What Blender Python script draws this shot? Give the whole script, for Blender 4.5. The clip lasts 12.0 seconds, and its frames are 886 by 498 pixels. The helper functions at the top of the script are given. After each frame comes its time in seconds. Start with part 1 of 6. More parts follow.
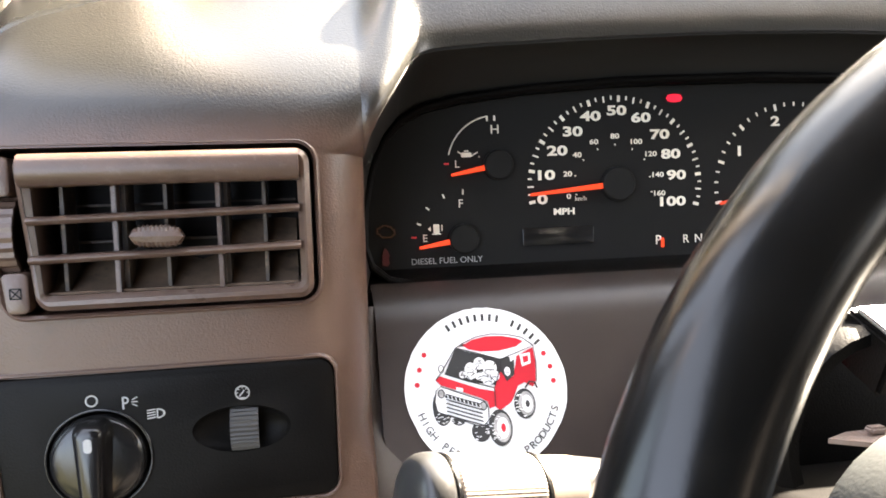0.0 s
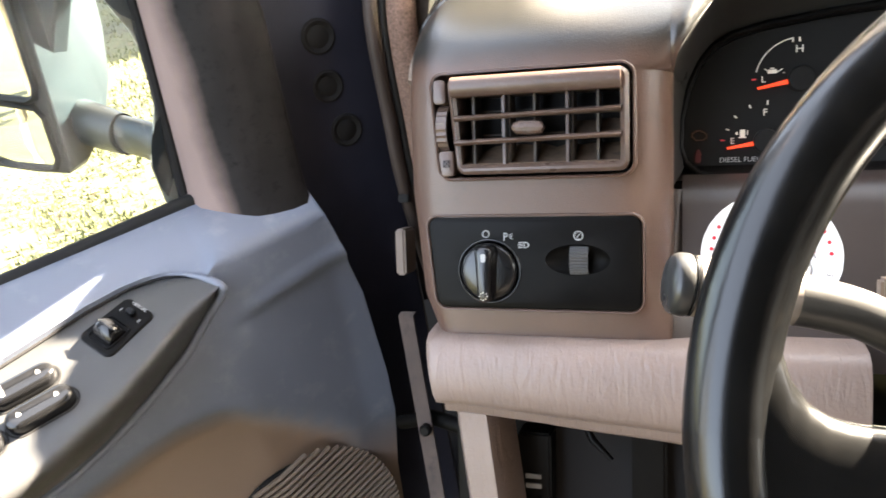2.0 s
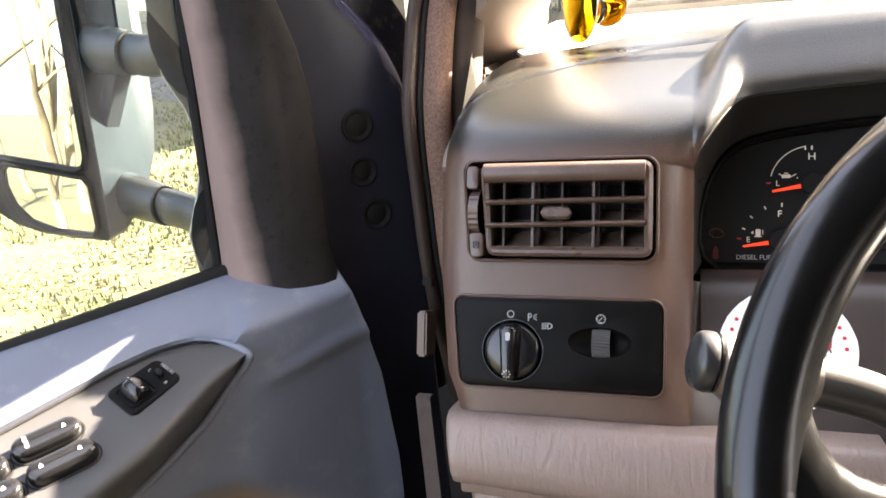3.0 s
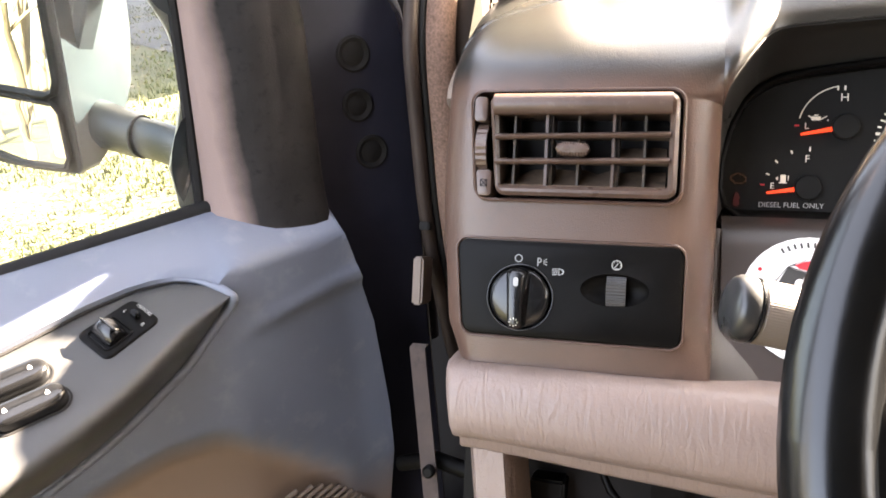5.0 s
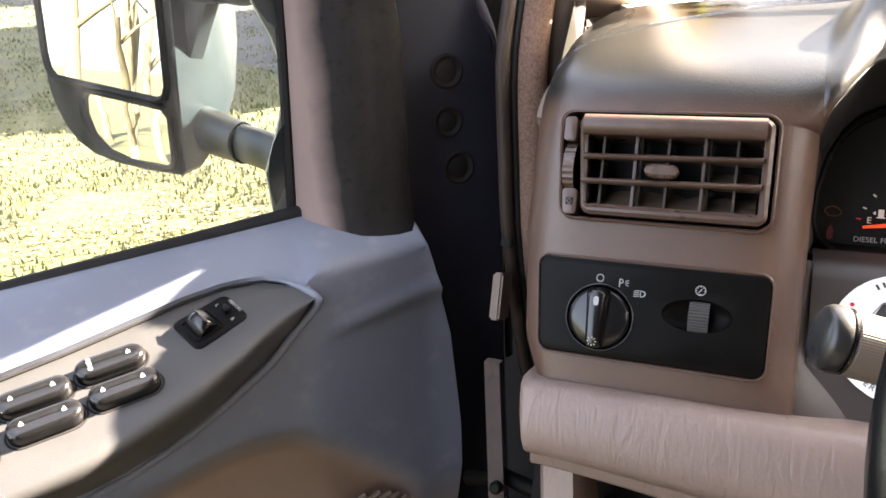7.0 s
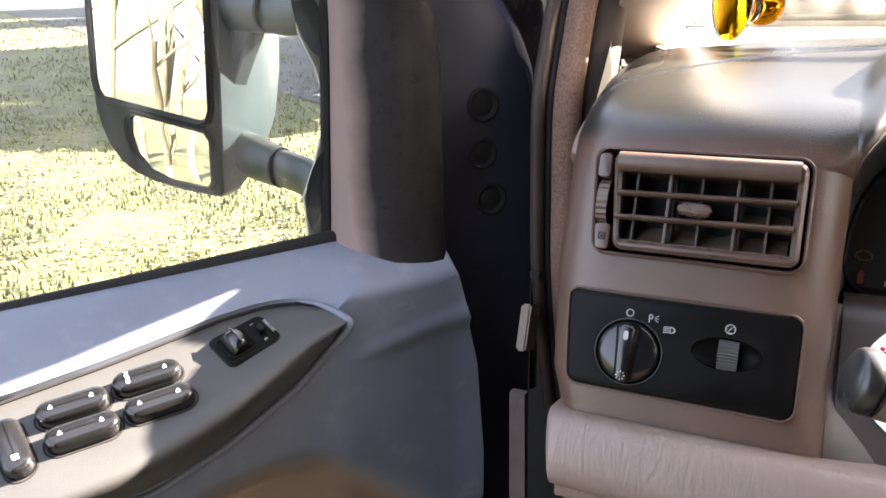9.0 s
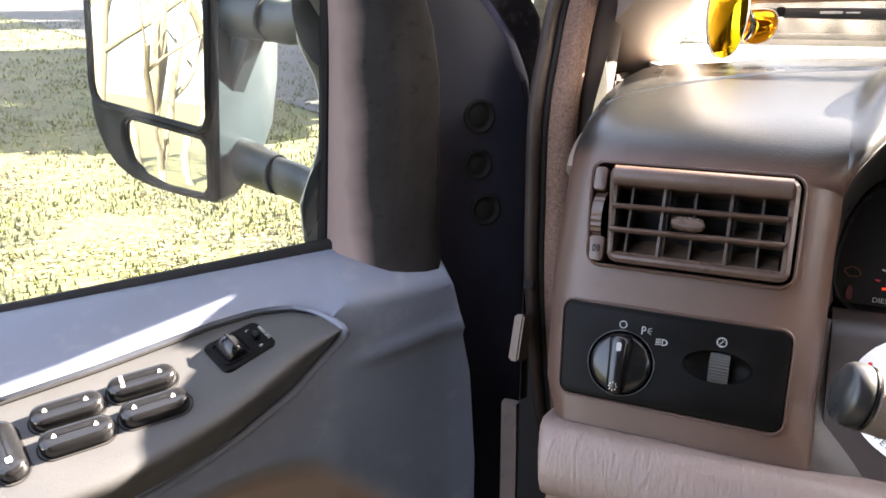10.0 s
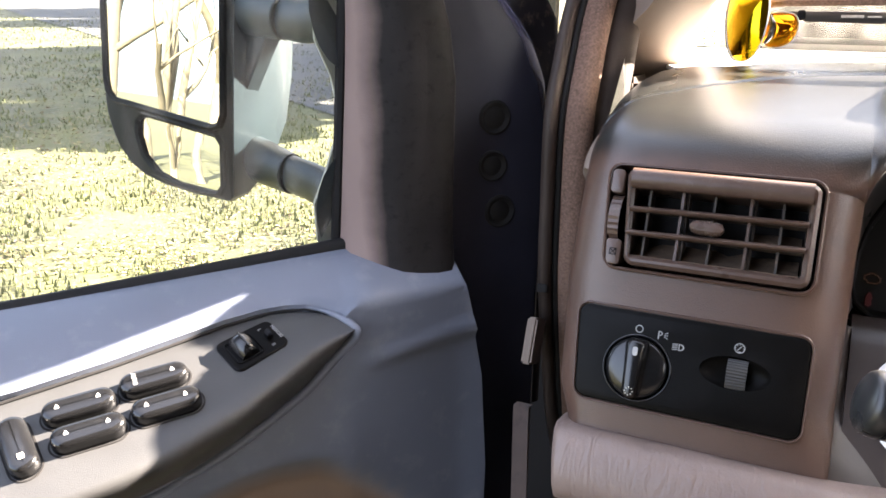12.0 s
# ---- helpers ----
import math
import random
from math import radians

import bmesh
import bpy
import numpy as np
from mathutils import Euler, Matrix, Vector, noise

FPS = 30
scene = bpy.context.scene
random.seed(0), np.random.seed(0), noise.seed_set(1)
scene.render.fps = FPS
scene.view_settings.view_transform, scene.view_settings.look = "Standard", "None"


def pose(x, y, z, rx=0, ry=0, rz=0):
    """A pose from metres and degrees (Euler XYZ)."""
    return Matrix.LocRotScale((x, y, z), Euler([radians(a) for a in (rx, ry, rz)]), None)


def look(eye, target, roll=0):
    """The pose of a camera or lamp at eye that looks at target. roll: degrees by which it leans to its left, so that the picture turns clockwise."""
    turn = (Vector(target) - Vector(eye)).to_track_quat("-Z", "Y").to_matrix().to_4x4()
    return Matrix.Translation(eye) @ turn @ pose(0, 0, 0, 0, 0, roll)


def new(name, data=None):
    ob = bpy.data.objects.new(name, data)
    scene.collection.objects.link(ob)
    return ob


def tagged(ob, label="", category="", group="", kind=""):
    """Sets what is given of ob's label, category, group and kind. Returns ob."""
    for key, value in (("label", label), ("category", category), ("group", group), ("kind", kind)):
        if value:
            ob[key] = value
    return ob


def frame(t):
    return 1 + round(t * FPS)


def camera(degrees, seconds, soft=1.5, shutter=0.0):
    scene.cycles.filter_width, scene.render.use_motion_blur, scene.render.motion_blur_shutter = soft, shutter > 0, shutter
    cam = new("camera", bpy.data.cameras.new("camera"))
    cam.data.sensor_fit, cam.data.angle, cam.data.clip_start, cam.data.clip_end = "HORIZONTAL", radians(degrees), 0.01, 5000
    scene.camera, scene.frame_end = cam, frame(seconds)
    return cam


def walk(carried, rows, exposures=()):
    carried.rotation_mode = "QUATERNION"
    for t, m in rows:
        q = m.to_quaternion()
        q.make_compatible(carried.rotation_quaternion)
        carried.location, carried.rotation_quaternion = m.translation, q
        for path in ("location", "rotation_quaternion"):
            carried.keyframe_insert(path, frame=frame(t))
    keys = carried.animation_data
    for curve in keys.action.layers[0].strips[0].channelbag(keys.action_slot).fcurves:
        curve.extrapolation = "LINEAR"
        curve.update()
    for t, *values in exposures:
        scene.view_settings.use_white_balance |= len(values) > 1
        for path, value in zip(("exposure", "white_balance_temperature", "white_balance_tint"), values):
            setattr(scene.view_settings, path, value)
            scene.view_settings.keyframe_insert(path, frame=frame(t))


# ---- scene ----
cam = camera(60.8, 12.0, soft=1.6, shutter=0.3)
PATH = [
    (0, (0.104, -0.322, 1.53), (0.462, 1.444, 0.662), 2.3),
    (0.5, (0.128, -0.32, 1.518), (0.43, 1.45, 0.636), 0.8),
    (1, (0.107, -0.331, 1.532), (0.307, 1.442, 0.627), 1.3),
    (1.5, (0.103, -0.432, 1.555), (-0.143, 1.318, 0.619), -5.1),
    (2, (0.145, -0.499, 1.56), (-0.467, 1.171, 0.644), -9.4),
    (2.5, (0.136, -0.516, 1.557), (-0.528, 1.2, 0.772), -9.0),
    (3, (0.133, -0.534, 1.549), (-0.486, 1.252, 0.897), -5.9),
    (3.2, (0.107, -0.54, 1.542), (-0.519, 1.238, 0.873), -4.2),
    (4.8, (0.107, -0.487, 1.512), (-0.459, 1.269, 0.741), -4.3),
    (5, (0.103, -0.503, 1.52), (-0.464, 1.259, 0.764), -4.1),
    (5.5, (0.13, -0.51, 1.534), (-0.445, 1.264, 0.812), -5.0),
    (6, (0.124, -0.509, 1.53), (-0.474, 1.266, 0.829), -4.2),
    (6.5, (0.091, -0.52, 1.518), (-0.666, 1.207, 0.852), -2.0),
    (7, (0.101, -0.516, 1.516), (-0.656, 1.203, 0.83), -2.8),
    (9, (0.096, -0.53, 1.519), (-0.717, 1.193, 0.91), -1.1),
    (9.5, (0.095, -0.535, 1.519), (-0.709, 1.198, 0.931), -0.4),
    (10, (0.093, -0.537, 1.521), (-0.696, 1.205, 0.935), 0.1),
    (10.5, (0.099, -0.538, 1.523), (-0.683, 1.214, 0.957), -0.0),
    (11, (0.093, -0.536, 1.518), (-0.708, 1.203, 0.939), 0.4),
    (11.5, (0.089, -0.537, 1.521), (-0.712, 1.203, 0.945), 0.5),
    (12, (0.086, -0.536, 1.519), (-0.721, 1.199, 0.938), 0.7),
]
# the camera's own exposure, in stops, with its white balance
EXPOSURES = [(0.0, 5.14, 7200, 14), (0.5, 5.38, 7200, 14), (1.0, 5.39, 7200, 14), (1.5, 5.56, 7200, 13), (2.0, 5.36, 7100, 12), (2.5, 5.05, 7100, 15), (3.0, 4.90, 7100, 17), (5.0, 5.49, 7400, 17), (6.0, 5.29, 7200, 17), (6.5, 4.92, 7200, 17), (9.0, 4.75, 6800, 17), (12.0, 4.68, 6700, 17)]
walk(cam, [(t, look(eye, target, roll)) for t, eye, target, roll in PATH], exposures=EXPOSURES)

# ---- light ----
SUN_AZ, SUN_EL = -46.0, 29.0  # degrees to the left of straight ahead (minus: right), and above the horizon
world = bpy.data.worlds.new("sky")
scene.world = world
world.use_nodes = True
wn = world.node_tree.nodes
sky = wn.new("ShaderNodeTexSky")
sky.sky_type, sky.sun_disc = "NISHITA", False
sky.sun_elevation, sky.sun_rotation = radians(SUN_EL), radians(-SUN_AZ)
sky.air_density, sky.dust_density = 1.0, 4.0
wn["Background"].inputs["Strength"].default_value = 0.051
haze = wn.new("ShaderNodeMix")  # a thin white veil of high cloud over the blue
haze.data_type = "RGBA"
haze.inputs["Factor"].default_value = 0.3
haze.inputs["B"].default_value = (5.3, 5.8, 6.7, 1)
world.node_tree.links.new(sky.outputs[0], haze.inputs["A"])
world.node_tree.links.new(haze.outputs["Result"], wn["Background"].inputs["Color"])
sun_dir = Vector((-math.sin(radians(SUN_AZ)) * math.cos(radians(SUN_EL)), math.cos(radians(SUN_AZ)) * math.cos(radians(SUN_EL)), math.sin(radians(SUN_EL))))
sun_data = bpy.data.lights.new("sun", "SUN")
sun_data.energy, sun_data.angle, sun_data.color = 5.0, radians(0.6), (1.0, 0.92, 0.78)
sun = new("sun", sun_data)
sun.matrix_world = look(tuple(sun_dir * 20), (0, 0, 0))

# ---- materials ----
def material(name, color, rough=0.5, metal=0.0, vary=0.12, vary_scale=9.0, grain=0.0, grain_scale=900.0, wear=None, wear_amount=0.0, wear_scale=30.0, spec=0.5, coat=0.0, random_tone=0.0):
    """A surface with blotches at one scale, fine grain at another, and wear or dust in patches."""
    m = bpy.data.materials.new(name)
    m.use_nodes = True
    n, l = m.node_tree.nodes, m.node_tree.links
    b = n["Principled BSDF"]
    b.inputs["Roughness"].default_value, b.inputs["Metallic"].default_value = rough, metal
    b.inputs["Specular IOR Level"].default_value = spec
    b.inputs["Coat Weight"].default_value = coat
    co = n.new("ShaderNodeTexCoord")
    big = n.new("ShaderNodeTexNoise")
    big.inputs["Scale"].default_value, big.inputs["Detail"].default_value = vary_scale, 6.0
    l.new(co.outputs["Object"], big.inputs["Vector"])
    ramp = n.new("ShaderNodeMapRange")
    ramp.inputs["From Min"].default_value, ramp.inputs["From Max"].default_value = 0.3, 0.7
    ramp.inputs["To Min"].default_value, ramp.inputs["To Max"].default_value = 1.0 - vary, 1.0 + vary
    l.new(big.outputs["Fac"], ramp.inputs["Value"])
    mul = n.new("ShaderNodeVectorMath")
    mul.operation = "SCALE"
    mul.inputs[0].default_value = color
    l.new(ramp.outputs[0], mul.inputs["Scale"])
    col = mul.outputs[0]
    if random_tone:
        info = n.new("ShaderNodeObjectInfo")
        rr = n.new("ShaderNodeMapRange")
        rr.inputs["To Min"].default_value, rr.inputs["To Max"].default_value = 1 - random_tone, 1 + random_tone
        l.new(info.outputs["Random"], rr.inputs["Value"])
        sc = n.new("ShaderNodeVectorMath")
        sc.operation = "SCALE"
        l.new(col, sc.inputs[0])
        l.new(rr.outputs[0], sc.inputs["Scale"])
        col = sc.outputs[0]
    if wear:
        wn_ = n.new("ShaderNodeTexNoise")
        wn_.inputs["Scale"].default_value, wn_.inputs["Detail"].default_value, wn_.inputs["Roughness"].default_value = wear_scale, 8.0, 0.65
        l.new(co.outputs["Object"], wn_.inputs["Vector"])
        wr = n.new("ShaderNodeMapRange")
        wr.inputs["From Min"].default_value, wr.inputs["From Max"].default_value = 0.55, 0.75
        wr.inputs["To Max"].default_value = wear_amount
        l.new(wn_.outputs["Fac"], wr.inputs["Value"])
        mx = n.new("ShaderNodeMix")
        mx.data_type = "RGBA"
        l.new(wr.outputs[0], mx.inputs["Factor"])
        l.new(col, mx.inputs["A"])
        mx.inputs["B"].default_value = (*wear, 1)
        col = mx.outputs["Result"]
    l.new(col, b.inputs["Base Color"])
    rv = n.new("ShaderNodeMapRange")
    rv.inputs["To Min"].default_value, rv.inputs["To Max"].default_value = max(rough - 0.08, 0.02), min(rough + 0.08, 1.0)
    l.new(big.outputs["Fac"], rv.inputs["Value"])
    l.new(rv.outputs[0], b.inputs["Roughness"])
    if grain:
        fine = n.new("ShaderNodeTexNoise")
        fine.inputs["Scale"].default_value, fine.inputs["Detail"].default_value = grain_scale, 3.0
        l.new(co.outputs["Object"], fine.inputs["Vector"])
        bump = n.new("ShaderNodeBump")
        bump.inputs["Strength"].default_value, bump.inputs["Distance"].default_value = grain, 0.0006
        l.new(fine.outputs["Fac"], bump.inputs["Height"])
        l.new(bump.outputs[0], b.inputs["Normal"])
    return m


def glow(name, color, strength):
    m = bpy.data.materials.new(name)
    m.use_nodes = True
    b = m.node_tree.nodes["Principled BSDF"]
    b.inputs["Base Color"].default_value = (*[0.15 * c for c in color], 1)
    b.inputs["Emission Color"].default_value = (*color, 1)
    b.inputs["Emission Strength"].default_value = strength
    return m


def pane(name, tint=(1, 1, 1), dust=0.0, gloss=0.02):
    """Clear glass: what is behind shows through, with a Fresnel reflection and a little dust."""
    m = bpy.data.materials.new(name)
    m.use_nodes = True
    n, l = m.node_tree.nodes, m.node_tree.links
    n.remove(n["Principled BSDF"])
    clear, shine, fres, mix = n.new("ShaderNodeBsdfTransparent"), n.new("ShaderNodeBsdfGlossy"), n.new("ShaderNodeFresnel"), n.new("ShaderNodeMixShader")
    clear.inputs["Color"].default_value = (*tint, 1)
    shine.inputs["Roughness"].default_value = gloss
    fres.inputs["IOR"].default_value = 1.3
    l.new(fres.outputs[0], mix.inputs[0])
    l.new(clear.outputs[0], mix.inputs[1])
    l.new(shine.outputs[0], mix.inputs[2])
    out = mix.outputs[0]
    if dust:
        co, noi, mr = n.new("ShaderNodeTexCoord"), n.new("ShaderNodeTexNoise"), n.new("ShaderNodeMapRange")
        mp = n.new("ShaderNodeMapping")
        mp.inputs["Scale"].default_value = (60, 60, 9)
        l.new(co.outputs["Object"], mp.inputs["Vector"])
        l.new(mp.outputs[0], noi.inputs["Vector"])
        noi.inputs["Scale"].default_value, noi.inputs["Detail"].default_value = 1.0, 8.0
        mr.inputs["From Min"].default_value, mr.inputs["From Max"].default_value, mr.inputs["To Max"].default_value = 0.4, 0.8, dust
        l.new(noi.outputs["Fac"], mr.inputs["Value"])
        dirt, mix2 = n.new("ShaderNodeBsdfDiffuse"), n.new("ShaderNodeMixShader")
        dirt.inputs["Color"].default_value = (0.6, 0.58, 0.54, 1)
        l.new(mr.outputs[0], mix2.inputs[0])
        l.new(out, mix2.inputs[1])
        l.new(dirt.outputs[0], mix2.inputs[2])
        out = mix2.outputs[0]
    l.new(out, n["Material Output"].inputs["Surface"])
    return m


def mirrored(name, color, let=0.12):
    """A tinted lens with a mirror coat that lets a little coloured light through."""
    m = bpy.data.materials.new(name)
    m.use_nodes = True
    n, l = m.node_tree.nodes, m.node_tree.links
    b = n["Principled BSDF"]
    b.inputs["Base Color"].default_value = (*color, 1)
    b.inputs["Metallic"].default_value, b.inputs["Roughness"].default_value = 1.0, 0.06
    clear, mix = n.new("ShaderNodeBsdfTransparent"), n.new("ShaderNodeMixShader")
    clear.inputs["Color"].default_value = (*color, 1)
    mix.inputs[0].default_value = let
    l.new(b.outputs[0], mix.inputs[1])
    l.new(clear.outputs[0], mix.inputs[2])
    l.new(mix.outputs[0], n["Material Output"].inputs["Surface"])
    return m


TAN = material("tan_dash_plastic", (0.086, 0.050, 0.0365), 0.34, spec=0.5, grain=0.2, grain_scale=1600, vary=0.10, vary_scale=14, wear=(0.055, 0.036, 0.028), wear_amount=0.5, wear_scale=45)
# darker copy of the dash plastic: shade from wheel and hood is in it
TAN_SHADED = material("shaded_taupe_plastic", (0.032, 0.0235, 0.0205), 0.4, spec=0.5, grain=0.2, grain_scale=1600, vary=0.12, vary_scale=14)
TOP = material("dash_top_vinyl", (0.022, 0.0215, 0.019), 0.27, spec=0.6, grain=0.2, grain_scale=1500, vary=0.1, vary_scale=10, wear=(0.3, 0.29, 0.27), wear_amount=0.4, wear_scale=260)
TOP.node_tree.nodes["Principled BSDF"].inputs["Coat Weight"].default_value = 0.12
TOP.node_tree.nodes["Principled BSDF"].inputs["Coat Roughness"].default_value = 0.24
TOP.node_tree.nodes["Map Range.001"].inputs["From Min"].default_value = 0.7  # a few specks of dust only
TOP.node_tree.nodes["Map Range.001"].inputs["From Max"].default_value = 0.74


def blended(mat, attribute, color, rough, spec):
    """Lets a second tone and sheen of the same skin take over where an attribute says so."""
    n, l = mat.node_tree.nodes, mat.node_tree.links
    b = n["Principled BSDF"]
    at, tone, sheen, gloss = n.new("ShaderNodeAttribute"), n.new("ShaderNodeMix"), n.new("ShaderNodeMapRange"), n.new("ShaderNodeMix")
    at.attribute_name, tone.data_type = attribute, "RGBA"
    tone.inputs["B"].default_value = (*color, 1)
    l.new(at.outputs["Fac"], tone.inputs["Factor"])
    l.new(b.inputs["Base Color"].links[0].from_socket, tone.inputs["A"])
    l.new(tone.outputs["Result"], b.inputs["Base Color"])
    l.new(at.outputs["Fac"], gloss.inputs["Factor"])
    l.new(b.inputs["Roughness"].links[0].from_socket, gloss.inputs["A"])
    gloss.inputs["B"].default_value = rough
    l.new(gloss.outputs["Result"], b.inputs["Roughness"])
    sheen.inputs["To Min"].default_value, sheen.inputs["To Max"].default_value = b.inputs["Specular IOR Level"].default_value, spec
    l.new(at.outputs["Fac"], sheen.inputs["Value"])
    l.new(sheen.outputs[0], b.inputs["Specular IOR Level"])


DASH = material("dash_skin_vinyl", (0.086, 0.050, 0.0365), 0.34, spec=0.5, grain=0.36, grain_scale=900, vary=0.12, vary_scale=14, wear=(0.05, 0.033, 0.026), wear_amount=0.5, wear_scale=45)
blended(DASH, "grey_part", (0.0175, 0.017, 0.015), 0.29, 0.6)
PAD = material("light_knee_vinyl", (0.21, 0.155, 0.132), 0.42, grain=0.6, grain_scale=380, vary=0.08, vary_scale=12)
pn, pl = PAD.node_tree.nodes, PAD.node_tree.links
pm, pw, pb = pn.new("ShaderNodeMapping"), pn.new("ShaderNodeTexNoise"), pn.new("ShaderNodeBump")
pm.inputs["Scale"].default_value = (130, 40, 30)
pw.inputs["Scale"].default_value, pw.inputs["Detail"].default_value, pw.inputs["Distortion"].default_value = 1.0, 4.0, 1.6
pb.inputs["Strength"].default_value, pb.inputs["Distance"].default_value = 0.5, 0.002
pl.new(pn["Texture Coordinate"].outputs["Object"], pm.inputs["Vector"])
pl.new(pm.outputs[0], pw.inputs["Vector"])
pl.new(pw.outputs["Fac"], pb.inputs["Height"])
pl.new(pn["Bump"].outputs[0], pb.inputs["Normal"])
pl.new(pb.outputs[0], pn["Principled BSDF"].inputs["Normal"])
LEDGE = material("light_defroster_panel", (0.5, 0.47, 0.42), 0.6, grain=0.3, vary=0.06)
VENT = material("tan_vent_plastic", (0.080, 0.050, 0.038), 0.3, vary=0.15, vary_scale=50, grain=0.2, wear=(0.17, 0.14, 0.12), wear_amount=0.5, wear_scale=140)
VANE = material("dusty_vane_plastic", (0.05, 0.038, 0.03), 0.6, vary=0.3, vary_scale=60, wear=(0.24, 0.17, 0.115), wear_amount=0.9, wear_scale=160)
DUST = material("brown_duct_dust", (0.13, 0.085, 0.055), 0.9, vary=0.4, vary_scale=90, wear=(0.035, 0.026, 0.02), wear_amount=0.9, wear_scale=130)
BLACK = material("black_plastic", (0.0036, 0.0033, 0.0031), 0.4, vary=0.2, vary_scale=20, grain=0.3, wear=(0.008, 0.0065, 0.006), wear_amount=0.6, wear_scale=70, spec=0.08)
GLOSS = material("glossy_black_plastic", (0.007, 0.007, 0.0075), 0.2, vary=0.2, vary_scale=30, wear=(0.03, 0.028, 0.025), wear_amount=0.35, wear_scale=120)
# for hollows and gaps: their shade is put into the colour
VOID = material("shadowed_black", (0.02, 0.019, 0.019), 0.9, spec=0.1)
BAND = material("black_glass_print", (0.002, 0.002, 0.002), 0.9, vary=0.2, spec=0.05)
DIAL = material("dial_face_black", (0.006, 0.006, 0.006), 0.7, vary=0.1, spec=0.2)
INK = material("printed_cream", (0.75, 0.7, 0.6), 0.6, vary=0.04)
INKW = material("printed_white", (0.34, 0.34, 0.335), 0.6, vary=0.04)
# faint emission is put into the needles to brighten them
NEEDLE = glow("needle_orange_glow", (0.75, 0.05, 0.012), 0.05)
REDMARK = material("printed_red", (0.5, 0.02, 0.03), 0.5)
LAMP_RED = glow("lit_red_lens", (0.6, 0.01, 0.03), 0.07)
DIM_RED = glow("dim_red_lens", (0.08, 0.002, 0.004), 0.009)
LAMP_AMBER = glow("dim_amber_lens", (0.09, 0.027, 0.002), 0.009)
# near-black because the shade inside the gauge hood is put into it
RECESS = material("shaded_recess_plastic", (0.019, 0.018, 0.017), 0.6, vary=0.15, spec=0.2)
LEATHER = material("black_wheel_leather", (0.005, 0.005, 0.005), 0.23, spec=0.45, grain=0.04, grain_scale=1600, vary=0.25, vary_scale=25, wear=(0.02, 0.018, 0.016), wear_amount=0.3, wear_scale=80)
HUBGREY = material("grey_airbag_cover", (0.026, 0.029, 0.029), 0.48, grain=0.2, grain_scale=600, vary=0.1)
STICKER = material("white_vinyl_sticker", (0.8, 0.8, 0.79), 0.45, vary=0.04, vary_scale=30)
STICKRED = material("sticker_red", (0.55, 0.015, 0.03), 0.45, vary=0.06)
STICKGREY = material("sticker_grey", (0.35, 0.34, 0.33), 0.5, vary=0.3, vary_scale=200)
STICKBLACK = material("sticker_black", (0.03, 0.03, 0.03), 0.5)
DOOR = material("grey_door_vinyl", (0.124, 0.139, 0.177), 0.5, grain=0.35, grain_scale=1300, vary=0.07, vary_scale=9, wear=(0.26, 0.26, 0.26), wear_amount=0.3, wear_scale=35)
LOWERTAN = material("tan_grille_vinyl", (0.16, 0.122, 0.096), 0.5, grain=0.35, grain_scale=1300, vary=0.08, vary_scale=12)
# grey door trim: warm bounced light is painted into the hollow round the loudspeaker
TRIM = material("door_vinyl_warm_hollow", (0.113, 0.128, 0.166), 0.5, grain=0.35, grain_scale=1300, vary=0.07, vary_scale=9, wear=(0.26, 0.26, 0.26), wear_amount=0.3, wear_scale=35)
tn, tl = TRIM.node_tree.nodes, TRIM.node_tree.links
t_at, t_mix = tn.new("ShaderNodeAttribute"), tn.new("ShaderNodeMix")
t_at.attribute_name = "warm_light_part"
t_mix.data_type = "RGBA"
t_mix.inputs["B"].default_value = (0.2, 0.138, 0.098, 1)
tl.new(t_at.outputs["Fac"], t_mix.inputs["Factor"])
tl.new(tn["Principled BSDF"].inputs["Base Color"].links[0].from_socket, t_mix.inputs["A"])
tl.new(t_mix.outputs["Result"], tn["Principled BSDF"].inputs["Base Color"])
PODMAT = material("taupe_switch_pod", (0.038, 0.038, 0.0385), 0.45, grain=0.4, grain_scale=1500, vary=0.06, vary_scale=18)
SAIL = material("shaded_sail_trim", (0.014, 0.0122, 0.012), 0.65, spec=0.15, grain=0.5, grain_scale=700, vary=0.25, vary_scale=30, wear=(0.002, 0.002, 0.002), wear_amount=1.0, wear_scale=110)
# light painted in: a lit tan edge fades to a shaded, spotted face
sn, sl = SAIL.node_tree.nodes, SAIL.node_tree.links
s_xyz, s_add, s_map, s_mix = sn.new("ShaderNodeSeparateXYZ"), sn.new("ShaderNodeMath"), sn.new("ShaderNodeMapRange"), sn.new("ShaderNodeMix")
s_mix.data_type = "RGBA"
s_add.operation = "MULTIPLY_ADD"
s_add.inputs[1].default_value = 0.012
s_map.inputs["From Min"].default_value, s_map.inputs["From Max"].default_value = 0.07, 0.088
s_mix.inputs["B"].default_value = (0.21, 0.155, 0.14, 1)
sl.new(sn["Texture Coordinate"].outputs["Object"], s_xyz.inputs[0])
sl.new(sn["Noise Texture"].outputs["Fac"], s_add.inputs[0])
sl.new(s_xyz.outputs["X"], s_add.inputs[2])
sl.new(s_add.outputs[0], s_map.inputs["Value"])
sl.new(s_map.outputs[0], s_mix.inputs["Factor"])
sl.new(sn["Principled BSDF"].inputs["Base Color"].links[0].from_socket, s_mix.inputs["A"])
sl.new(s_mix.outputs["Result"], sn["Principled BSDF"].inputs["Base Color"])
STALK = material("grey_stalk_plastic", (0.17, 0.155, 0.14), 0.32, vary=0.08)
BARREL = material("dark_grey_stalk_plastic", (0.02, 0.019, 0.018), 0.33, vary=0.1)
